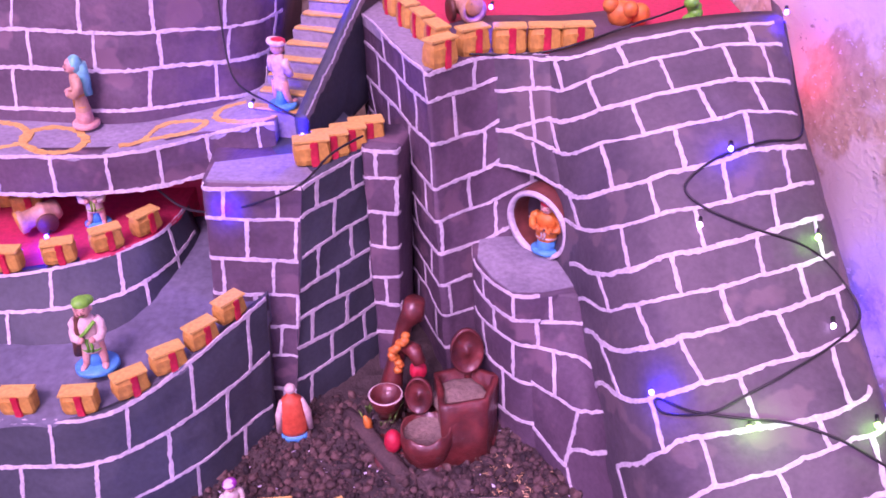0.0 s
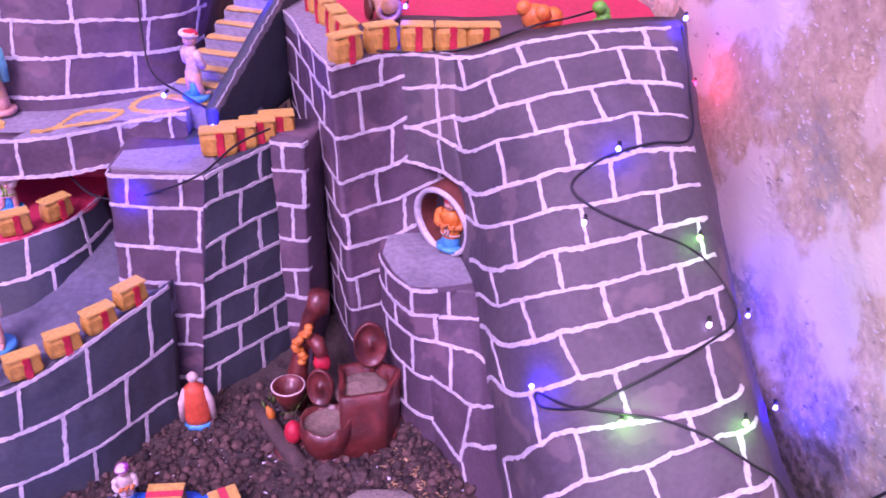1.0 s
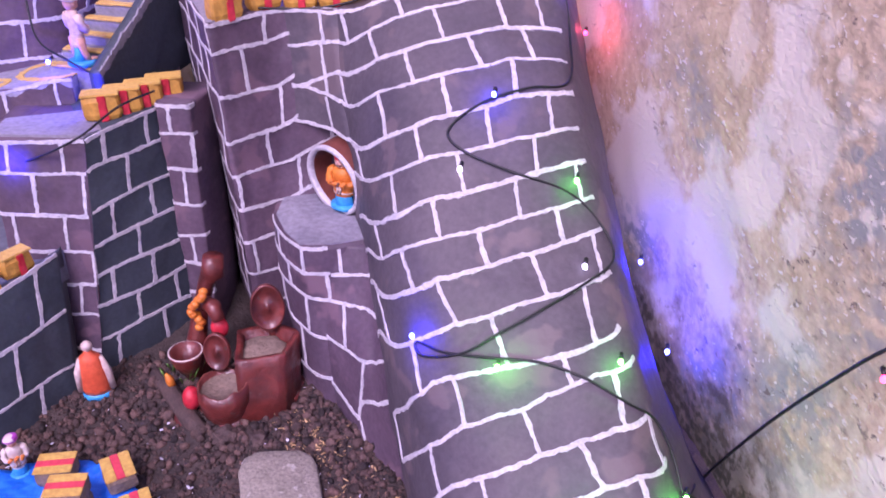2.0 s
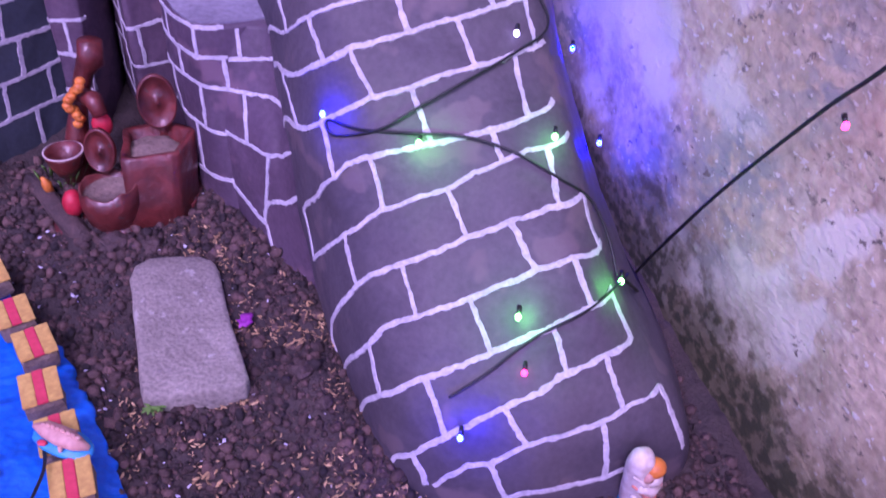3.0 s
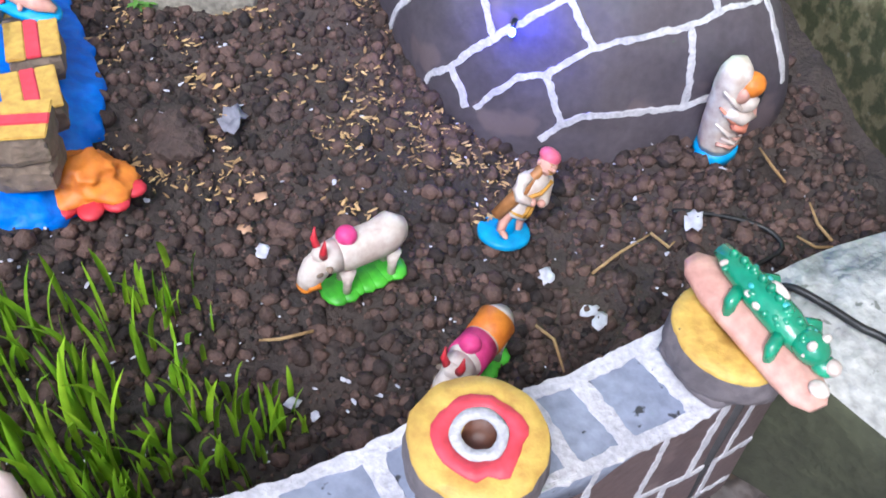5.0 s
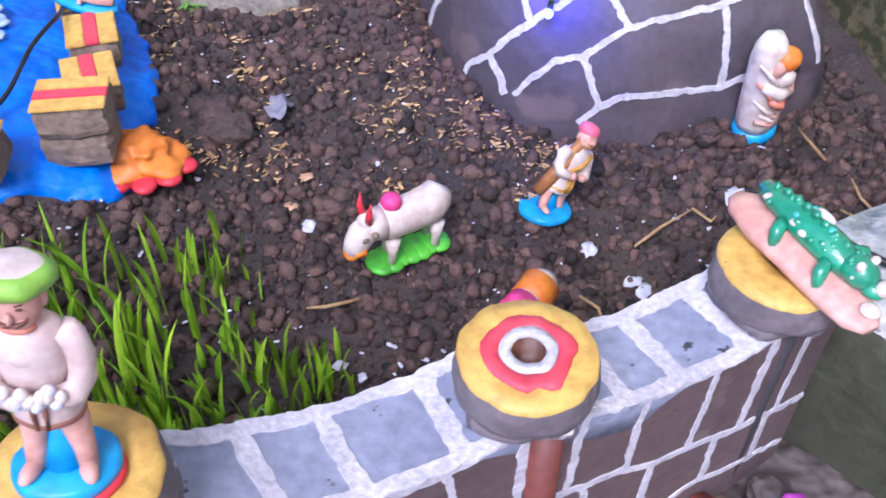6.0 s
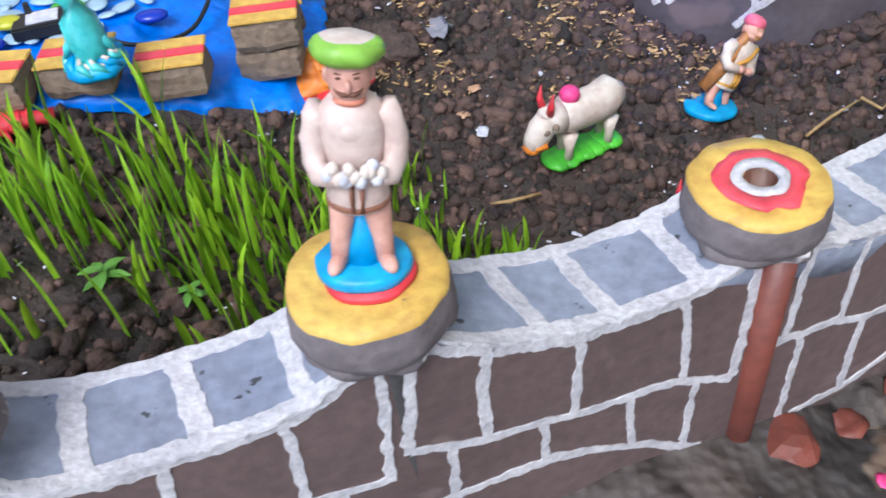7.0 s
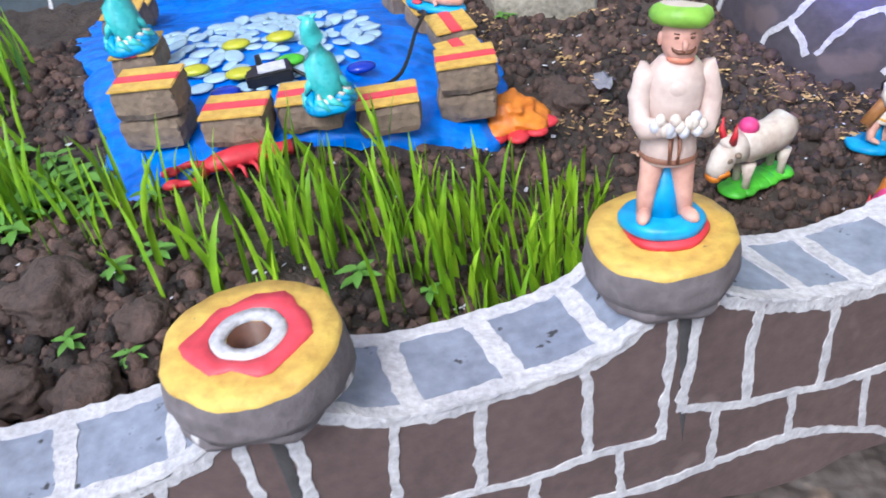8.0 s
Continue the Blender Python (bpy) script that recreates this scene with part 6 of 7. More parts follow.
def lobster(bm):
    tube(bm, [(-0.035, 0, 0.008), (-0.02, 0, 0.011), (0, 0, 0.012), (0.02, 0, 0.011), (0.04, 0, 0.008), (0.052, 0, 0.006)], [0.006, 0.0105, 0.0125, 0.0105, 0.007, 0.009], 0, 14, 0.75)
    for q in range(6):
        lathe(bm, [(0.0112, -0.002), (0.0125, 0), (0.0112, 0.002)], 0, 14, Matrix.Translation((-0.006 + q * 0.008, 0, 0.0095)) @ Matrix.Rotation(math.pi / 2, 4, "Y") @ Matrix.Diagonal((0.7, 0.95, 1, 1)))
    for s in (-1, 1):
        tube(bm, [(-0.028, s * 0.006, 0.009), (-0.042, s * 0.018, 0.008), (-0.056, s * 0.014, 0.008)], [0.004, 0.0035, 0.003], 0, 8)
        blob(bm, (-0.061, s * 0.012, 0.008), (0.0095, 0.006, 0.0045), 0, None, 10)
        for x in (-0.012, 0.0, 0.012):
            tube(bm, [(x, s * 0.009, 0.008), (x + 0.003, s * 0.02, 0.009), (x + 0.004, s * 0.026, 0.002)], [0.0026, 0.0022, 0.001], 0, 6)


clay_figure("toy_lobster", "bright red clay lobster lying beside the pond", [RED], at_soil(-0.133, 0.291, 24, 0.008), 0.088, lobster)

# figures on the fort
clay_figure("toy_woman", "clay woman in pink and orange with teal veil", [SKIN, SKIN, TAN, TURQ, TURQ, CHOCO, YELLOW, CREAM], pose(-0.577, 1.296, 0.628, 0, 0, -65), 0.118, lambda bm: toy_man(bm, 0.75, skirt=True, bundle=False, hat="veil"))
clay_figure("toy_porter", "pale clay porter with a white and red pot", [BLUE, SKIN, CREAM, BONE, RED, CHOCO, CREAM, BONE], pose(-0.252, 1.283, 0.664, 0, 0, 150), 0.112, lambda bm: toy_man(bm, 0.72, bundle=False, hat="turban"))
clay_figure("toy_soldier", "clay soldier in white with red turban", [BLUE, SKIN, BONE, RED, PINK, TAN, LIME, BONE], pose(-0.552, 1.2, 0.499, 0, 0, 10), 0.098, lambda bm: toy_man(bm, 0.9, hat="turban", bundle=False))
clay_figure("toy_soldier", "clay soldier with green turban and brown rifle", [BLUE, SKIN, CREAM, GREEN, GREEN, CHOCO, GREEN, CREAM], pose(-0.483, 0.95, 0.412, 0, 0, 8), 0.118, lambda bm: toy_man(bm, 0.82, gun=True, bundle=False, hat="cap"))
clay_figure("toy_hermit", "seated clay figure in orange with red cap", [BLUE, SKIN, ORANGE, RED, RED, CHOCO, CREAM, ORANGE], pose(0.158, 1.152, 0.478, 0, 0, -30), 0.09, lambda bm: toy_man(bm, 1.05, skirt=True, hat="cap"), wide=1.25)


def cloaked(bm):
    lathe(bm, [(0.02, 0.0), (0.0205, 0.006), (0.0195, 0.011), (0.001, 0.012)], 0, 24, Matrix.Diagonal((1, 0.8, 1, 1)), 0.03)
    lathe(bm, [(0.0185, 0.01), (0.019, 0.02), (0.017, 0.045), (0.015, 0.07), (0.0125, 0.078), (0.006, 0.084), (0.0055, 0.09), (0.001, 0.0925)], 1, 24, Matrix.Diagonal((1, 0.75, 1, 1)), 0.06)
    for s in (-1, 1):
        tube(bm, [(s * 0.012, 0, 0.074), (s * 0.0195, -0.003, 0.05), (s * 0.0205, -0.003, 0.015)], [0.004, 0.005, 0.0045], 2, 10)
    blob(bm, (0, 0, 0.096), (0.0075, 0.0075, 0.009), 2, None, 14)


clay_figure("toy_cloaked_figure", "clay figure in a bright orange cloak seen from behind", [BLUE, CORAL, CREAM], at_soil(-0.235, 1.02, 12, -0.002), 0.105, cloaked, wide=1.15)
bm = bmesh.new()
clay_figure("toy_seller", "small clay seller with a purple turban and tray", [BLUE, SKIN, BONE, PETAL, BONE, CHOCO, TAN, ORANGE], at_soil(-0.3, 0.868, 30, 0.004), 0.075, lambda bm: toy_man(bm, 1.0, skirt=True))


def cannon(x, y, z, turn, s=1.0):
    gun = thing("toy_cannon", "small brown clay cannon on the red floor", "toy cannon", at=pose(x, y, z, 0, 0, turn) @ Matrix.Scale(s, 4))
    bm = bmesh.new()
    lathe(bm, [(0.001, -0.03), (0.012, -0.03), (0.016, -0.024), (0.0165, -0.01), (0.0185, -0.008), (0.0185, -0.003), (0.015, 0.0), (0.0145, 0.02), (0.0175, 0.024), (0.0175, 0.032), (0.011, 0.033), (0.0105, 0.012), (0.001, 0.011)], 0, 24, Matrix.Translation((0, 0, 0.024)) @ Matrix.Rotation(radians(96), 4, "X"))
    part("barrel", bm, TAN, gun, smooth=True)
    bm = bmesh.new()
    lathe(bm, [(0.0105, 0), (0.0125, 0.0012), (0.0125, 0.003), (0.0105, 0.0042)], 0, 20, Matrix.Translation((0, -0.03, 0.0275)) @ Matrix.Rotation(radians(96), 4, "X"))
    part("muzzle_ring", bm, YELLOW, gun, "ochre painted muzzle", smooth=True)
    for sx in (-1, 1):
        bm = bmesh.new()
        lathe(bm, [(0.015, -0.003), (0.016, -0.002), (0.016, 0.002), (0.015, 0.003), (0.001, 0.0035)], 0, 22, Matrix.Translation((sx * 0.019, 0.004, 0.016)) @ Matrix.Rotation(radians(90), 4, "Y"))
        part("wheel", bm, CHOCO, gun, smooth=True)
    return gun


cannon(-0.635, 1.185, 0.499, -50, 1.05)
cannon(0.035, 1.43, 0.754, 20, 1.25)
bm = bmesh.new()
for q, (x, y, z, r) in enumerate(((0, 0, 0.02, 0.022), (0.03, 0.004, 0.018, 0.018), (-0.018, -0.004, 0.035, 0.013), (0.012, -0.012, 0.03, 0.014))):
    blob(bm, (x, y, z), (r, r * 0.9, r), 0, None, 14)
ob = finish(bm, "clay_elephant", ORANGE)
ob.matrix_basis = pose(0.285, 1.4, 0.752, 0, 0, 0)
tagged(ob, "rounded orange clay animal on the red floor", "figurine")
bm = bmesh.new()
for q in range(6):
    blob(bm, (0.006 * math.sin(q * 2.3), 0.005 * math.cos(q * 1.7), 0.01 + q * 0.009), (0.012, 0.011, 0.01), 0, None, 12)
ob = finish(bm, "clay_bush", GREEN)
ob.matrix_basis = pose(0.385, 1.34, 0.752)
tagged(ob, "lumpy green clay bush on the red floor", "ornament")

# ---- terracotta fountain in the recess ----
fountain = thing("clay_fountain", "glazed red terracotta toy fountain with pots and wheel", "fountain", at=at_soil(0.0, 1.0, 0))
bpy.context.view_layer.update()
FO = fountain.matrix_basis.inverted()


def of_fountain(name, bm, mats, label="", sm=True):
    ob = part(name, bm, mats, fountain, label, sm)
    ob.matrix_parent_inverse = FO
    return ob


bm = bmesh.new()
solid(bm, level([(-0.125, 1.03), (-0.02, 0.945), (0.075, 1.0), (0.085, 1.05), (0.03, 1.09), (-0.1, 1.1)], 0.19), [(-0.13, 1.04, 0.215), (-0.02, 0.94, 0.212), (0.08, 1.0, 0.22), (0.09, 1.055, 0.225), (0.03, 1.1, 0.23), (-0.1, 1.11, 0.23)], 0.003, 3)
of_fountain("base", bm, TERRA)
TUB = [(-0.003, 0.952), (0.066, 0.967), (0.084, 1.018), (0.04, 1.048), (-0.014, 1.03)]


def tub_ring(grow, z):
    return dense([(0.036 + (x - 0.036) * grow, 1.01 + (y - 1.01) * grow + 0.36 * (z - 0.2), z + 0.004 * math.sin(x * 90)) for x, y in TUB], 6)


bm = bmesh.new()
rows = []
for grow, z in ((0.98, 0.19), (1.0, 0.25), (1.04, 0.288), (1.06, 0.302), (1.02, 0.306), (0.84, 0.303), (0.8, 0.27)):
    rows.append([bm.verts.new(p + Vector(noise.noise_vector(p * 40)) * 0.0022) for p in tub_ring(grow, z)])
for ra, rb in zip(rows, rows[1:]):
    for i in range(len(ra)):
        bm.faces.new((ra[i], ra[(i + 1) % len(ra)], rb[(i + 1) % len(ra)], rb[i]))
bm.faces.new(rows[0][::-1])
tub = of_fountain("tub", bm, TERRA, "square glazed dark red tub")
bm = bmesh.new()
bmesh.ops.create_icosphere(bm, subdivisions=4, radius=1, matrix=Matrix.Translation((0.026, 1.04, 0.276)) @ Matrix.Diagonal((0.046, 0.038, 0.022, 1)))
for v in bm.verts:
    v.co += Vector(noise.noise_vector(v.co * 60)) * 0.005
of_fountain("mud_filling", bm, CLAYGREY, "grey dried mud in the tub")
bm = bmesh.new()
rings = []
for r, z in ((0.026, -0.012), (0.036, 0.008), (0.041, 0.034), (0.039, 0.058), (0.036, 0.058), (0.035, 0.046), (0.001, 0.044)):
    ring = []
    for k in range(36):
        a = 2 * math.pi * k / 36
        jag = 0.012 * noise.noise(Vector((math.cos(a) * 1.8, math.sin(a) * 1.8, 4))) + 0.004 * noise.noise(Vector((k * 0.9, 0, 7)))
        ring.append(bm.verts.new((-0.026 + r * math.cos(a), 0.984 + r * math.sin(a), 0.21 + z + (jag if 0.05 < z else 0))))
    rings.append(ring)
for j, (ra, rb) in enumerate(zip(rings, rings[1:])):
    for k in range(36):
        bm.faces.new((ra[k], ra[(k + 1) % 36], rb[(k + 1) % 36], rb[k])).material_index = 1 if j == 3 else 2 if j == 5 else 0
bm.faces.new(rings[0][::-1])
of_fountain("broken_pot", bm, [TERRA, RUST, CLAYGREY], "broken orange-red clay pot full of mud")
bm = bmesh.new()
tube(bm, [(-0.155, 1.06, 0.225), (-0.13, 1.03, 0.224), (-0.105, 0.995, 0.218), (-0.08, 0.965, 0.21), (-0.055, 0.94, 0.2)], [0.012, 0.014, 0.014, 0.015, 0.014], 0, 14)
for v in bm.verts:
    v.co += Vector(noise.noise_vector(v.co * 50)) * 0.003
of_fountain("rim", bm, [CLOD], "muddy raised rim of the tray")
bm = bmesh.new()
tube(bm, [(-0.145, 1.045, 0.205), (-0.1, 0.985, 0.198), (-0.052, 0.93, 0.186)], [0.016, 0.017, 0.016], 0, 12)
of_fountain("tray_side", bm, TERRA)
for x, y, z, r, tl in ((0.036, 1.07, 0.345, 0.034, 10), (-0.038, 1.02, 0.298, 0.028, -12)):
    bm = bmesh.new()
    m = Matrix.Translation((x, y, z)) @ Matrix.Rotation(radians(tl), 4, "Z") @ Matrix.Rotation(radians(80), 4, "X") @ Matrix.Diagonal((0.78, 1.15, 1, 1))
    lathe(bm, [(0.001, -0.004), (r * 0.85, -0.004), (r, -0.003), (r, 0.003), (r * 0.88, 0.004), (r * 0.86, 0.0012), (r * 0.16, 0.001), (r * 0.14, 0.004), (0.001, 0.0045)], 0, 32, m)
    wheel = of_fountain("wheel", bm, TERRA, "glazed red water wheel")
    for q in range(6):
        a = math.pi * q / 3 + 0.3
        bm = bmesh.new()
        tube(bm, [m @ Vector((r * 0.1 * math.cos(a), r * 0.1 * math.sin(a), 0.0018)), m @ Vector((r * 0.9 * math.cos(a), r * 0.9 * math.sin(a), 0.0018))], 0.0017, 0, 6)
        spoke = part("spoke", bm, TERRA, wheel, "", True)
        spoke.matrix_parent_inverse = FO
    # pale arc laid along the rim as a painted highlight of the glaze
    bm = bmesh.new()
    tube(bm, [m @ Vector((r * 0.95 * math.cos(a), r * 0.95 * math.sin(a), 0.0042)) for a in (-1.2 + 2.9 * k / 20 for k in range(21))], 0.0009, 0, 6)
    worn = part("rim_highlight", bm, TAN, wheel, "pale strip painted as the wheel's rim highlight", True)
    worn.matrix_parent_inverse = FO
    bm = bmesh.new()
    tube(bm, [(x, y + 0.004, z - r * 1.0), (x + 0.002, y + 0.006, z - r * 1.5), (x + 0.002, y + 0.008, z - 0.075)], [0.009, 0.007, 0.012], 0, 12)
    of_fountain("wheel_foot", bm, TERRA)
bm = bmesh.new()
tube(bm, [(-0.088, 1.065, 0.215), (-0.085, 1.07, 0.27), (-0.075, 1.085, 0.33), (-0.06, 1.1, 0.372), (-0.048, 1.1, 0.392), (-0.044, 1.1, 0.42)], [0.024, 0.018, 0.013, 0.013, 0.019, 0.016], 0, 16)
for v in bm.verts:
    v.co += Vector(noise.noise_vector(v.co * 45)) * 0.003
tube(bm, [(-0.07, 1.09, 0.345), (-0.045, 1.062, 0.352), (-0.036, 1.05, 0.335)], [0.011, 0.013, 0.01], 0, 12)
of_fountain("spout", bm, TERRA, "crooked brown clay spout")
for q in range(14):
    t = q / 13
    bm = bmesh.new()
    blob(bm, (-0.074 + 0.006 * math.sin(t * 9) + 0.016 * max(0, 0.25 - t) * 4, 1.062 + 0.004 * math.cos(q * 2.1), 0.378 - 0.062 * t), (0.0075, 0.007, 0.006), 0, None, 8)
    of_fountain("marigold", bm, ORANGE, "faded orange marigold head")
bm = bmesh.new()
lathe(bm, [(0.014, -0.012), (0.022, 0.004), (0.026, 0.018), (0.027, 0.024), (0.0245, 0.025), (0.022, 0.012), (0.001, 0.004)], 0, 26, Matrix.Translation((-0.09, 1.03, 0.268)), mats=[0, 0, 0, 1, 0, 0])
of_fountain("bowl", bm, [TERRA, BONE], "red clay bowl with a pale rim")
bm = bmesh.new()
blob(bm, (-0.078, 0.985, 0.237), (0.014, 0.016, 0.02), 0)
of_fountain("red_bead", bm, RED, "bright red painted lump")
bm = bmesh.new()
blob(bm, (-0.04, 1.06, 0.315), (0.014, 0.012, 0.018), 0)
of_fountain("red_knob", bm, RED, "bright red painted knob")
bm = bmesh.new()
tube(bm, [(-0.118, 1.02, 0.23), (-0.12, 1.02, 0.245), (-0.124, 1.02, 0.256)], [0.006, 0.007, 0.002], 0, 10)
of_fountain("flame", bm, ORANGE, "orange painted clay flame")
rng = random.Random(77)
for q in range(16):
    x, y, z = -0.105 + rng.uniform(-0.02, 0.03), 1.03 + rng.uniform(-0.02, 0.015), 0.238 + rng.uniform(-0.004, 0.006)
    a, h = rng.uniform(0, 6.28), rng.uniform(0.015, 0.034)
    bm = bmesh.new()
    w = Vector((math.cos(a + 1.57), math.sin(a + 1.57), 0)) * 0.0026
    base, tip = Vector((x, y, z)), Vector((x + 0.014 * math.cos(a), y + 0.014 * math.sin(a), z + h))
    mid = base.lerp(tip, 0.55) + Vector((0, 0, 0.004))
    v = [bm.verts.new(p) for p in (base, mid - w, tip, mid + w, mid + Vector((0, 0, -0.001)))]
    for f in ((0, 1, 4), (1, 2, 4), (2, 3, 4), (3, 0, 4), (0, 3, 1), (1, 3, 2)):
        bm.faces.new([v[i] for i in f])
    of_fountain("sprig", bm, WEED, "small green sprig" )

# ---- fairy lights ----
LED = {"blue": glow("blue_led", (0.05, 0.08, 1.0), 40), "green": glow("green_led", (0.02, 1.0, 0.05), 18), "white": glow("white_led", (0.9, 0.95, 1.0), 6), "red": glow("red_led", (1.0, 0.05, 0.15), 8)}
HUES = {"blue": (0.02, 0.02, 1.0), "green": (0.02, 1.0, 0.06), "red": (1.0, 0.08, 0.12)}


def light_string(label, runs, bulbs):
    string = thing("fairy_lights", label, "fairy lights", "strings of fairy lights")
    for pts, r in runs:
        bm = bmesh.new()
        n = len(pts) * 9
        tube(bm, [spline(pts, k / n) for k in range(n + 1)], r, 0, 8)
        part("cable", bm, CABLE, string, "thin black cable", True)
    for p, hue, power in bulbs:
        p = Vector(p)
        bm = bmesh.new()
        blob(bm, p, (0.0034, 0.0034, 0.0042), 0, None, 10)
        bulb = part("bulb", bm, LED[hue], string, hue + " glowing bulb", True)
        bm = bmesh.new()
        tube(bm, [p + Vector((0.001, 0.004, 0.002)), p + Vector((0.003, 0.012, 0.004))], [0.0022, 0.0028], 0, 8)
        part("socket", bm, CABLE, bulb, "", True)
        if power:
            data = bpy.data.lights.new("led_glow", "POINT")
            data.energy, data.color, data.shadow_soft_size = power, HUES[hue], 0.003
            lamp = new("led_glow", data)
            lamp.location = p + Vector((0.0, -0.018, 0.014))


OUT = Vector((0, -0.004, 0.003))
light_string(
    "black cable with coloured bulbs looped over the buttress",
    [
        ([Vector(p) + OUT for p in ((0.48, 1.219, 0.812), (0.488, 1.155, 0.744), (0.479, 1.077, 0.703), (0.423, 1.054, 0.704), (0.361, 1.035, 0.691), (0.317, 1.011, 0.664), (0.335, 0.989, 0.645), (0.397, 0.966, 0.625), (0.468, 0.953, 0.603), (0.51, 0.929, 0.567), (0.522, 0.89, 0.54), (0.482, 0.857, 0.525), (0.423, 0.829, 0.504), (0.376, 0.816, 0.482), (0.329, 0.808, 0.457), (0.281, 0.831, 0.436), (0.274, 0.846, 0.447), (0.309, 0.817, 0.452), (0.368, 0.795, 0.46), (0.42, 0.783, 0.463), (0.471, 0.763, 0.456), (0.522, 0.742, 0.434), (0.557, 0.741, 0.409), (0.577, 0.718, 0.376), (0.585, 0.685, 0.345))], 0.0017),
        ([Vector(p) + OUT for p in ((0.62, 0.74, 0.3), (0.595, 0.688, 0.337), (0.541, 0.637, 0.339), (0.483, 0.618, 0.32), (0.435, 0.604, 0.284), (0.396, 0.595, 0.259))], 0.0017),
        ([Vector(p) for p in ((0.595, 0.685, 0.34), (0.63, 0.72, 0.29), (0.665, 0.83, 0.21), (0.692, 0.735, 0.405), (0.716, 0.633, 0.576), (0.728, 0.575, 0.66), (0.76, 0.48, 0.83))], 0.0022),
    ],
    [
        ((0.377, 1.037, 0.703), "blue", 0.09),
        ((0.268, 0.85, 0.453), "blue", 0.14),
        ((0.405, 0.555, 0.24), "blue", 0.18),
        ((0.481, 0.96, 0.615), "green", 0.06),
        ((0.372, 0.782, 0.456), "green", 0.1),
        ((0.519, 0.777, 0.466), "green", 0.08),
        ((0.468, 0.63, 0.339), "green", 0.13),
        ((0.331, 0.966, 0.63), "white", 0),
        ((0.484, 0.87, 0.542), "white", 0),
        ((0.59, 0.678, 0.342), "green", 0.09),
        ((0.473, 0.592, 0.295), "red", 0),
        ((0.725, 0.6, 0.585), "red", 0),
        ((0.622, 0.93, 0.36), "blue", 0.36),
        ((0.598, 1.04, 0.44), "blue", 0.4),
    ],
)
light_string(
    "black cable with blue bulbs draped over the ramparts",
    [
        ([(-0.36, 1.4, 0.87), (-0.352, 1.36, 0.74), (-0.33, 1.32, 0.69), (-0.27, 1.27, 0.675), (-0.225, 1.23, 0.67)], 0.0018),
        ([(-0.47, 1.24, 0.55), (-0.4, 1.16, 0.553), (-0.34, 1.12, 0.565), (-0.27, 1.1, 0.59), (-0.2, 1.09, 0.625), (-0.16, 1.15, 0.645), (-0.12, 1.2, 0.65)], 0.0018),
        ([(0.04, 1.245, 0.76), (0.12, 1.25, 0.757), (0.19, 1.25, 0.77), (0.27, 1.22, 0.81), (0.33, 1.3, 0.8), (0.38, 1.35, 0.8)], 0.0018),
    ],
    [((-0.315, 1.112, 0.565), "blue", 0.15), ((-0.3, 1.27, 0.672), "blue", 0.25), ((-0.615, 1.15, 0.505), "blue", 0.09), ((0.075, 1.38, 0.79), "blue", 0.12), ((0.49, 1.24, 0.82), "blue", 0.3), ((0.535, 1.3, 0.7), "red", 0.08), ((-0.215, 1.225, 0.64), "blue", 0.15), ((-0.2, 1.5, 0.79), "blue", 0.15)],
)
bm = bmesh.new()
pts = [(x, y, soil_z(x, y) + 0.006) for x, y in ((0.556, 0.468), (0.567, 0.468), (0.603, 0.464), (0.637, 0.452), (0.647, 0.432), (0.62, 0.414), (0.605, 0.405))]
tube(bm, [spline(pts, k / 24) for k in range(25)], 0.0024, 0, 10)
tagged(finish(bm, "power_cable", CABLE), "black cable half buried in the soil", "cable")
bm = bmesh.new()
pts = [(0.556, 0.345, 0.16), (0.571, 0.326, 0.186), (0.586, 0.316, 0.203), (0.607, 0.299, 0.204), (0.625, 0.281, 0.204), (0.647, 0.262, 0.205), (0.74, 0.16, 0.21), (0.85, 0.0, 0.2)]
tube(bm, [spline(pts, k / 60) for k in range(61)], 0.003, 0, 10)
tagged(finish(bm, "power_cable", CABLE), "black power cable lying over the cement block", "cable")

# ---- loose litter on the soil ----


def scrap(name, label, category, x, y, size, mat, seed, flat=0.25):
    """A torn curled flake with thickness."""
    rng = random.Random(seed)
    bm = bmesh.new()
    n = 14
    pts = [(size * rng.uniform(0.55, 1.1) * math.cos(2 * math.pi * k / n), size * rng.uniform(0.4, 0.8) * math.sin(2 * math.pi * k / n)) for k in range(n)]
    rows = []
    for f in (0.45, 1.0):
        rows.append([bm.verts.new((px * f, py * f, size * flat * (noise.noise(Vector((px * f / size * 1.6, py * f / size * 1.6, seed))) + 0.35 * f))) for px, py in pts])
    c = bm.verts.new((0, 0, 0))
    for k in range(n):
        bm.faces.new((c, rows[0][k], rows[0][(k + 1) % n]))
        bm.faces.new((rows[0][k], rows[1][k], rows[1][(k + 1) % n], rows[0][(k + 1) % n]))
    ob = finish(bm, name, mat)
    sol = ob.modifiers.new("thickness", "SOLIDIFY")
    sol.thickness = 0.0006
    ob.matrix_basis = at_soil(x, y, rng.uniform(0, 360), 0.009)
    return tagged(ob, label, category)


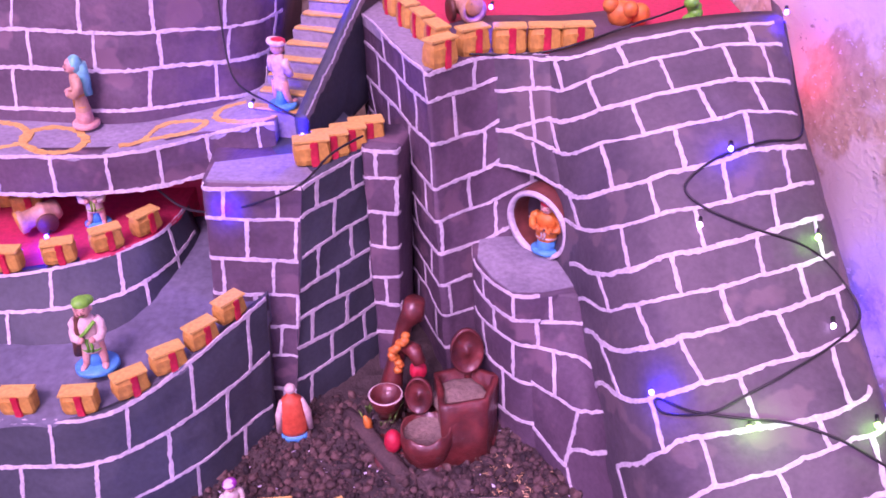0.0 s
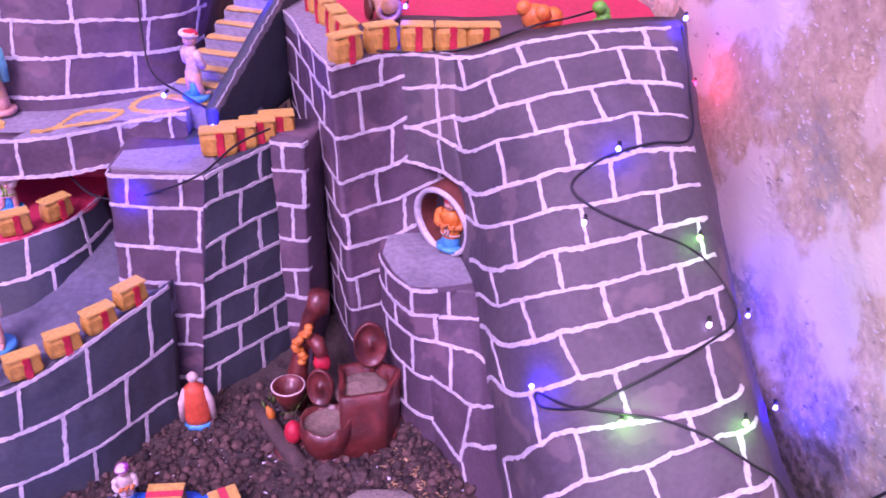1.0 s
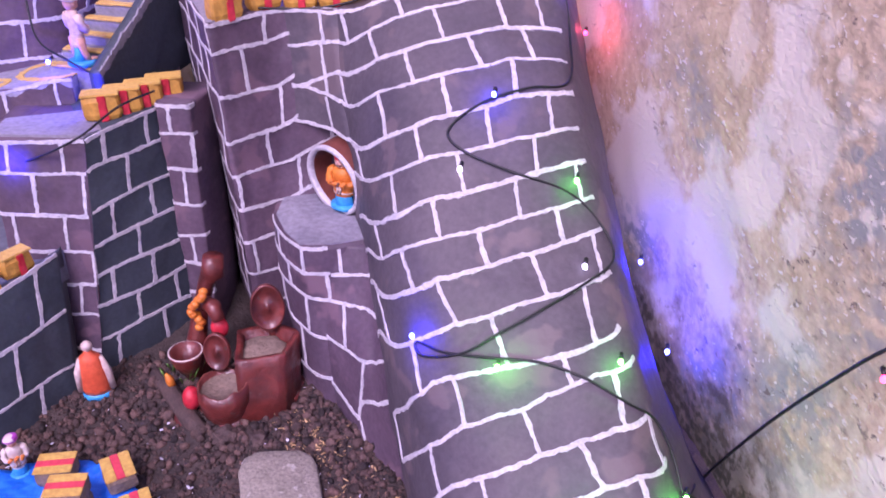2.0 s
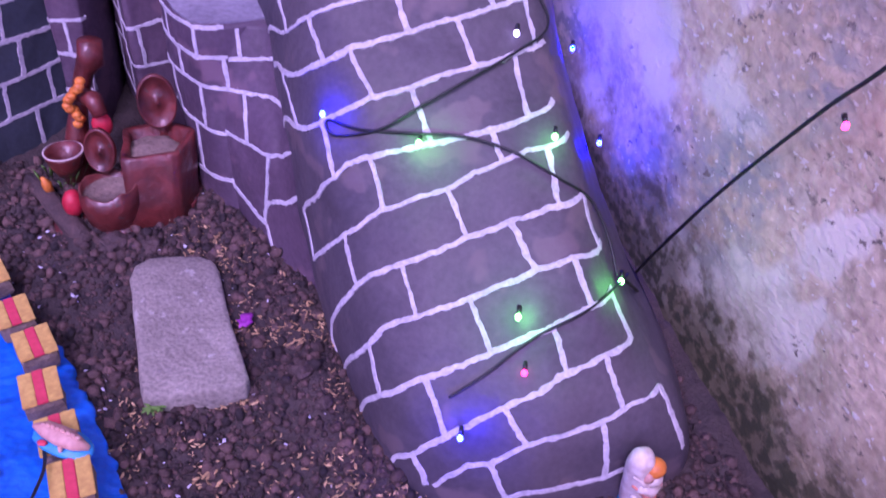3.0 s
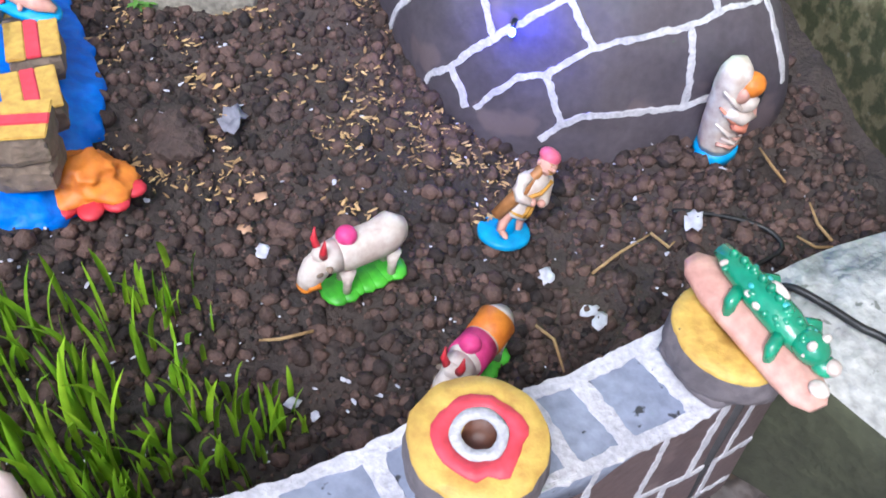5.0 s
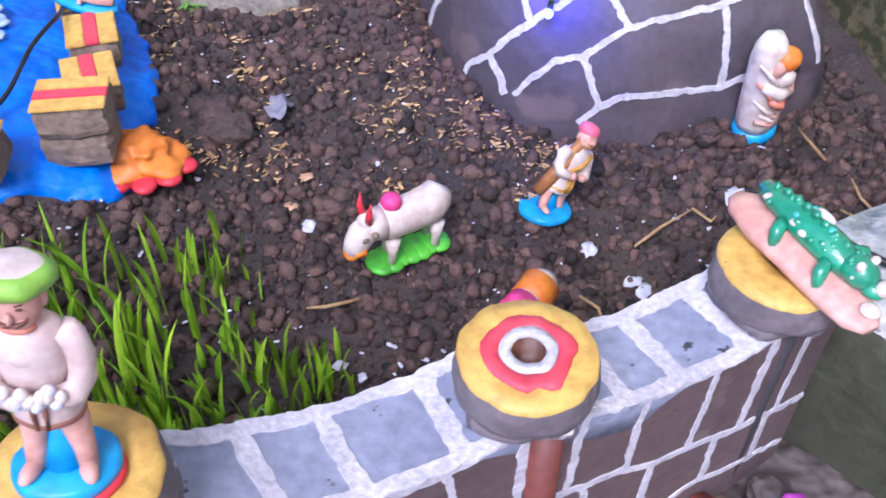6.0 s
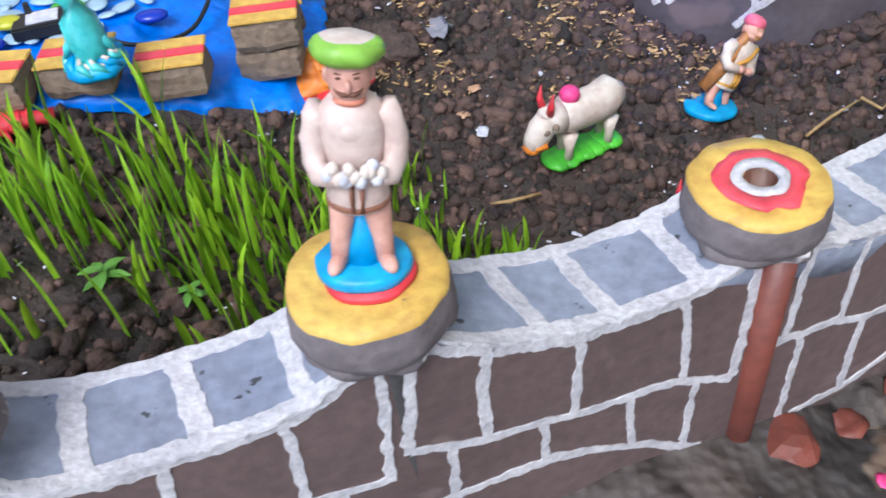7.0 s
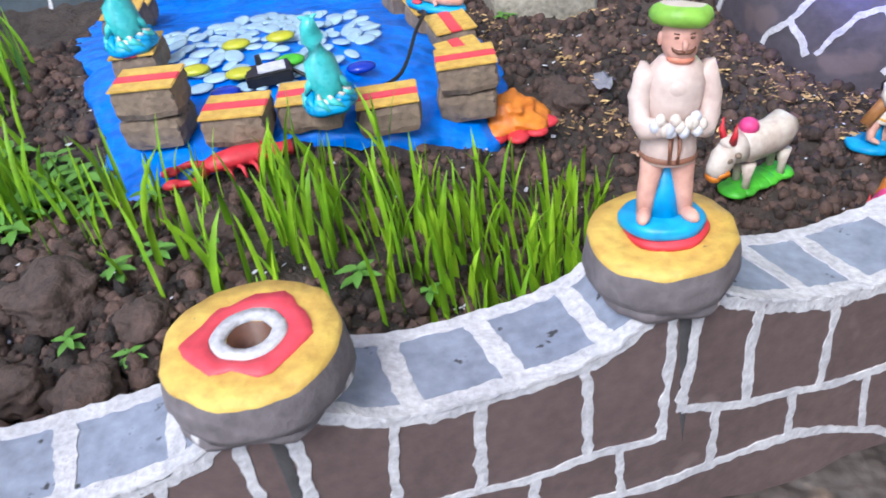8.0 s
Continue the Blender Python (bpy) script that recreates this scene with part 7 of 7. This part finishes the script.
scrap("dry_leaf", "curled pale grey dry leaf on the soil", "leaf", 0.169, 0.528, 0.02, LEDGE, 2, 0.5)
scrap("petal", "fallen purple flower petal on the soil", "petal", 0.163, 0.79, 0.016, PETAL, 3, 0.4)
for k, (x, y, s) in enumerate(((0.437, 0.398, 0.011), (0.571, 0.456, 0.016), (0.477, 0.357, 0.011), (0.47, 0.366, 0.01), (0.238, 0.272, 0.007), (0.255, 0.262, 0.005), (0.205, 0.4, 0.009))):
    scrap("paper_scrap", "torn scrap of pale paper on the soil", "paper scrap", x, y, s, PAPER, 20 + k)
scrap("leaf_scrap", "small crisp tan leaf fragment on the soil", "leaf", 0.19, 0.42, 0.009, TAN, 31)
scrap("leaf_scrap", "small crisp tan leaf fragment on the soil", "leaf", 0.2, 0.452, 0.008, TAN, 32)
for k, pts in enumerate((((0.475, 0.4), (0.5, 0.42), (0.53, 0.44)), ((0.53, 0.44), (0.545, 0.428), (0.55, 0.432)), ((0.69, 0.435), (0.684, 0.455), (0.68, 0.475)), ((0.69, 0.43), (0.675, 0.43), (0.66, 0.44)), ((0.424, 0.352), (0.437, 0.338), (0.443, 0.312)), ((0.665, 0.5), (0.655, 0.515), (0.65, 0.54)), ((0.25, 0.33), (0.225, 0.322), (0.21, 0.322)))):
    bm = bmesh.new()
    tube(bm, [(x, y, soil_z(x, y) + 0.011 + 0.002 * math.sin(i * 3 + k)) for i, (x, y) in enumerate(pts)], [0.0014, 0.0016, 0.0009], 0, 6)
    tagged(finish(bm, "dry_twig", HUSK), "thin dry straw stalk lying on the soil", "twig", "dry stalks on the soil")

# large clods and stones that can be told apart


def clod(x, y, r, seed, mat=CLOD):
    rng = random.Random(seed)
    bm = bmesh.new()
    bmesh.ops.create_icosphere(bm, subdivisions=4, radius=r)
    off = Vector((seed * 3.1, 0, 0))
    for v in bm.verts:
        n = v.co.normalized()
        v.co *= 1 + 0.35 * noise.noise(n * 1.6 + off) + 0.16 * noise.noise(n * 4 + off) + 0.1 * noise.noise(n * 9 + off) + 0.06 * noise.noise(n * 22 + off)
        v.co.z *= 0.72
    ob = finish(bm, "soil_lump", mat)
    ob.matrix_basis = at_soil(x, y, rng.uniform(0, 360), r * 0.25)
    return tagged(ob, "rough dark lump of dried soil", "soil lump", "lumps of soil in the bed")


for k, (x, y, r) in enumerate(((-0.216, 0.136, 0.03), (-0.165, 0.058, 0.022), (-0.132, 0.215, 0.024), (-0.212, 0.062, 0.02), (-0.15, 0.115, 0.018), (-0.26, 0.1, 0.02), (-0.3, 0.17, 0.02), (0.129, 0.492, 0.022), (0.118, 0.512, 0.016), (0.236, 0.7, 0.012), (0.262, 0.66, 0.01), (0.205, 0.55, 0.012), (0.56, 0.525, 0.011), (-0.02, 0.93, 0.018), (0.03, 0.925, 0.015), (-0.33, 0.24, 0.024))):
    clod(x, y, r, k + 1)


def inside(poly, x, y):
    hit = False
    for (xa, ya), (xb, yb) in zip(poly, poly[1:] + poly[:1]):
        if (ya > y) != (yb > y) and x < xa + (xb - xa) * (y - ya) / (yb - ya):
            hit = not hit
    return hit


def on_slab(x, y):
    return inside(SLAB, x, y)


def on_tarp(x, y):
    return inside(EDGE, x, y)


def lumps(name, count, seed, sizes, region, mat, label, category, stretch=0.0, lift=0.4, rise=0.0, gather=0.0):
    """Very many small lumps or flakes as one mesh."""
    rng = np.random.default_rng(seed)
    tmp = bmesh.new()
    bmesh.ops.create_icosphere(tmp, subdivisions=1, radius=1)
    base = np.array([v.co[:] for v in tmp.verts])
    tmp.verts.index_update()
    tri = np.array([[v.index for v in f.verts] for f in tmp.faces])
    tmp.free()
    V, F = [], []
    made = 0
    while made < count:
        x, y = rng.uniform(*region[0]), rng.uniform(*region[1])
        if y < wall_y(x) + 0.03 or x > 0.9 - 0.275 * y:
            continue
        if on_slab(x, y) or on_tarp(x, y):
            continue
        keep = noise.noise(Vector((x * 7, y * 7, seed))) + rng.uniform(-0.6, 0.6)
        if keep < -0.25 or gather and noise.noise(Vector((x * 16, y * 16, seed * 3))) + rng.uniform(-0.12, 0.3) < gather:
            continue
        s = sizes[0] * (sizes[1] / sizes[0]) ** (rng.uniform() ** 2.2)
        if stretch:
            rad = np.array([s * stretch, s * 0.75, s * 0.2])
        else:
            rad = s * rng.uniform(0.7, 1.15, 3)
        a, b = rng.uniform(0, 6.283), rng.uniform(-0.4, 0.4)
        p = base * (1 + rng.uniform(-0.32, 0.32, (len(base), 1))) * rad
        p = p @ np.array([[1, 0, 0], [0, math.cos(b), -math.sin(b)], [0, math.sin(b), math.cos(b)]]).T
        p = p @ np.array([[math.cos(a), -math.sin(a), 0], [math.sin(a), math.cos(a), 0], [0, 0, 1]]).T
        q = Vector((x, y, 0))
        h = soil_bump(q)
        F.append(tri + made * len(base))
        V.append(p + np.array([x, y, soil_z(x, y) + h + rise + s * lift * (0.5 if stretch else 1)]))
        made += 1
    V, F = np.concatenate(V), np.concatenate(F)
    me = bpy.data.meshes.new(name)
    me.from_pydata(V.tolist(), [], F.tolist())
    me.materials.append(mat)
    me.polygons.foreach_set("use_smooth", [not stretch] * len(me.polygons))
    return tagged(new(name, me), label, category, kind="stuff")


def island_tint(m, dark, light):
    """Lets each loose piece of a joined mesh take its own tone."""
    t = m.node_tree
    b = t.nodes["Principled BSDF"]
    old = b.inputs["Base Color"].links[0].from_socket
    geo = t.nodes.new("ShaderNodeNewGeometry")
    ramp = t.nodes.new("ShaderNodeValToRGB")
    ramp.color_ramp.elements[0].color, ramp.color_ramp.elements[1].color = (*dark, 1), (*light, 1)
    t.links.new(geo.outputs["Random Per Island"], ramp.inputs[0])
    mul = t.nodes.new("ShaderNodeMixRGB")
    mul.blend_type = "MULTIPLY"
    mul.inputs[0].default_value = 1
    t.links.new(old, mul.inputs[1])
    t.links.new(ramp.outputs[0], mul.inputs[2])
    t.links.new(mul.outputs[0], b.inputs["Base Color"])


CRUMB = material("soil_crumb", (0.122, 0.081, 0.066), 0.8, (0.066, 0.045, 0.039), 300, 60, 0.6)
island_tint(CRUMB, (0.16, 0.16, 0.17), (1.42, 1.22, 1.15))
island_tint(HUSK, (0.45, 0.4, 0.4), (1.25, 1.2, 1.2))
lumps("soil_crumbs", 32000, 3, (0.0015, 0.0095), ((-0.45, 0.75), (-0.02, 1.1)), CRUMB, "loose crumbs and small stones of dark soil", "soil crumbs", lift=0.15)
lumps("straw_chaff", 2300, 5, (0.0008, 0.0024), ((0.03, 0.48), (0.44, 0.98)), HUSK, "scattered yellow straw chaff on the soil", "chaff", 2.5, rise=0.0045, gather=0.22)
lumps("pale_grit", 600, 6, (0.001, 0.0032), ((-0.4, 0.7), (0.1, 1.05)), PAPER, "scattered pale grit and flecks on the soil", "grit", 1.4, rise=0.0035)

# ---- grass and seedlings ----


def blades(name, count, seed, place, height, label):
    rng = random.Random(seed)
    bm = bmesh.new()
    for _ in range(count):
        x, y = place(rng)
        if y < wall_y(x) + 0.04:
            continue
        h = height * rng.uniform(0.45, 1.15)
        w = rng.uniform(0.0017, 0.0034)
        a = rng.uniform(0, 6.283)
        lean = h * rng.uniform(0.02, 0.32)
        face = rng.uniform(0, 6.283)
        side = Vector((math.cos(face), math.sin(face), 0))
        fold = Vector((-math.sin(face), math.cos(face), 0))
        root = Vector((x, y, soil_z(x, y) - 0.002))
        prev = None
        for k in range(6):
            t = k / 5
            c = root + Vector((math.cos(a) * lean * t**2, math.sin(a) * lean * t**2, h * (t - 0.12 * t**3)))
            ww = w * (1 - t**2.2) * (0.65 + 0.7 * t) + 0.00015
            cur = [bm.verts.new(c - side * ww), bm.verts.new(c + fold * ww * 0.5), bm.verts.new(c + side * ww)]
            if prev:
                for q in (0, 1):
                    bm.faces.new((prev[q], prev[q + 1], cur[q + 1], cur[q]))
            prev = cur
    ob = finish(bm, name, GRASS)
    return tagged(ob, label, "grass", kind="stuff")


island_tint(GRASS, (0.7, 0.75, 0.5), (1.5, 1.25, 1.1))


def clumps(centres, spread):
    def place(rng):
        cx, cy = centres[int(rng.uniform(0, len(centres)))]
        return cx + rng.gauss(0, spread), cy + rng.gauss(0, spread * 0.8)
    return place


blades("grass", 280, 31, clumps([(-0.08, 0.24), (-0.05, 0.2), (-0.02, 0.25), (0.02, 0.23), (0.05, 0.28), (0.08, 0.25), (0.1, 0.3), (0.03, 0.18), (0.07, 0.2), (0.11, 0.22), (0.12, 0.19), (-0.03, 0.29)], 0.026), 0.085, "fresh green grass shoots between wall and pond")
blades("grass", 120, 32, clumps([(0.15, 0.22), (0.18, 0.21), (0.2, 0.25), (0.135, 0.33), (0.16, 0.28), (0.23, 0.26)], 0.018), 0.055, "sparse young grass shoots on the soil")
blades("grass", 60, 34, clumps([(-0.13, 0.2), (-0.17, 0.25), (-0.2, 0.2), (-0.11, 0.15), (-0.24, 0.26), (-0.06, 0.14)], 0.02), 0.075, "scattered grass shoots near the wall")
blades("grass", 260, 33, clumps([(-0.36, 0.3), (-0.4, 0.36), (-0.42, 0.44), (-0.33, 0.26), (-0.46, 0.5), (-0.38, 0.22), (-0.3, 0.24)], 0.026), 0.085, "dense grass tuft at the edge of the bed")


def seedling(x, y, s, seed):
    rng = random.Random(seed)
    plant = thing("seedling", "tiny pale green seedling with narrow leaves", "seedling", "seedlings in the soil", at=at_soil(x, y, rng.uniform(0, 360), 0.0))
    bm = bmesh.new()
    tube(bm, [(0, 0, 0), (0.001, 0, s * 0.5), (0, 0.001, s)], [0.0009, 0.0008, 0.0006], 0, 6)
    part("stem", bm, WEED, plant, "", True)
    for k in range(7):
        a = k * 2.4
        bm = bmesh.new()
        d = Vector((math.cos(a), math.sin(a), 0.25))
        z = s * (0.55 + 0.07 * k)
        side = Vector((-math.sin(a), math.cos(a), 0))
        prev = None
        for q in range(5):
            t = q / 4
            c = Vector((0, 0, z)) + d * (s * 0.9 * t) - Vector((0, 0, s * 0.35 * t * t))
            w = s * 0.2 * math.sin(math.pi * (0.12 + 0.86 * t))
            cur = [bm.verts.new(c - side * w), bm.verts.new(c - Vector((0, 0, w * 0.35))), bm.verts.new(c + side * w)]
            if prev:
                for i in (0, 1):
                    bm.faces.new((prev[i], prev[i + 1], cur[i + 1], cur[i]))
            prev = cur
        part("leaf", bm, WEED, plant, "", True)


rng = random.Random(90)
WEEDS = [(rng.gauss(-0.292, 0.03), rng.gauss(0.262, 0.03), rng.uniform(0.013, 0.022)) for _ in range(26)]
for k, (x, y, s) in enumerate(((-0.183, 0.16, 0.016), (-0.161, 0.18, 0.015), (-0.192, 0.096, 0.013), (-0.148, 0.083, 0.012), (-0.025, 0.174, 0.018), (0.02, 0.178, 0.014), (-0.28, 0.28, 0.02), (-0.31, 0.27, 0.022), (-0.29, 0.31, 0.02), (-0.33, 0.32, 0.024), (0.064, 0.685, 0.011), (0.067, 0.66, 0.012), (0.076, 0.663, 0.01), (-0.26, 0.255, 0.02), (-0.13, 0.2, 0.013), *WEEDS)):
    seedling(x, y, s, k)

# ---- rubble outside the wall ----
for k, (x, y, r) in enumerate(((0.4, 0.13, 0.02), (0.46, 0.17, 0.022), (0.34, 0.06, 0.018), (0.5, 0.16, 0.016), (0.3, 0.04, 0.014), (0.55, 0.2, 0.018), (0.26, 0.0, 0.013))):
    bm = bmesh.new()
    bmesh.ops.create_icosphere(bm, subdivisions=2, radius=r)
    for v in bm.verts:
        v.co *= 1 + 0.4 * noise.noise(v.co * 60 + Vector((k, 0, 0)))
        v.co.z *= 0.45
    ob = finish(bm, "stone", (RUST, PAVING)[k % 2], smooth=False)
    ob.matrix_basis = pose(x, y, 0.06 + 0.062 * smooth((0.5 - x) / 0.32), 0, 0, 40 * k)
    tagged(ob, "broken stone chip lying outside the wall", "stone", "stones outside the wall")
scraps = ((0.44, 0.14, 0.018, RUST), (0.49, 0.18, 0.02, RUST), (0.47, 0.13, 0.012, PAPER), (0.53, 0.17, 0.013, PAPER), (0.56, 0.19, 0.012, PETAL), (0.57, 0.17, 0.01, BLUE), (0.45, 0.1, 0.008, MAGENTA), (0.36, 0.07, 0.012, LEDGE))
for k, (x, y, s, mat) in enumerate(scraps):
    ob = scrap("litter_scrap", "crumpled scrap of litter on the damp paving", "litter", x, y, s, mat, 60 + k, 0.4)
    ob.matrix_basis = pose(x, y, 0.07 + 0.062 * smooth((0.5 - x) / 0.32), 0, 0, 50 * k)
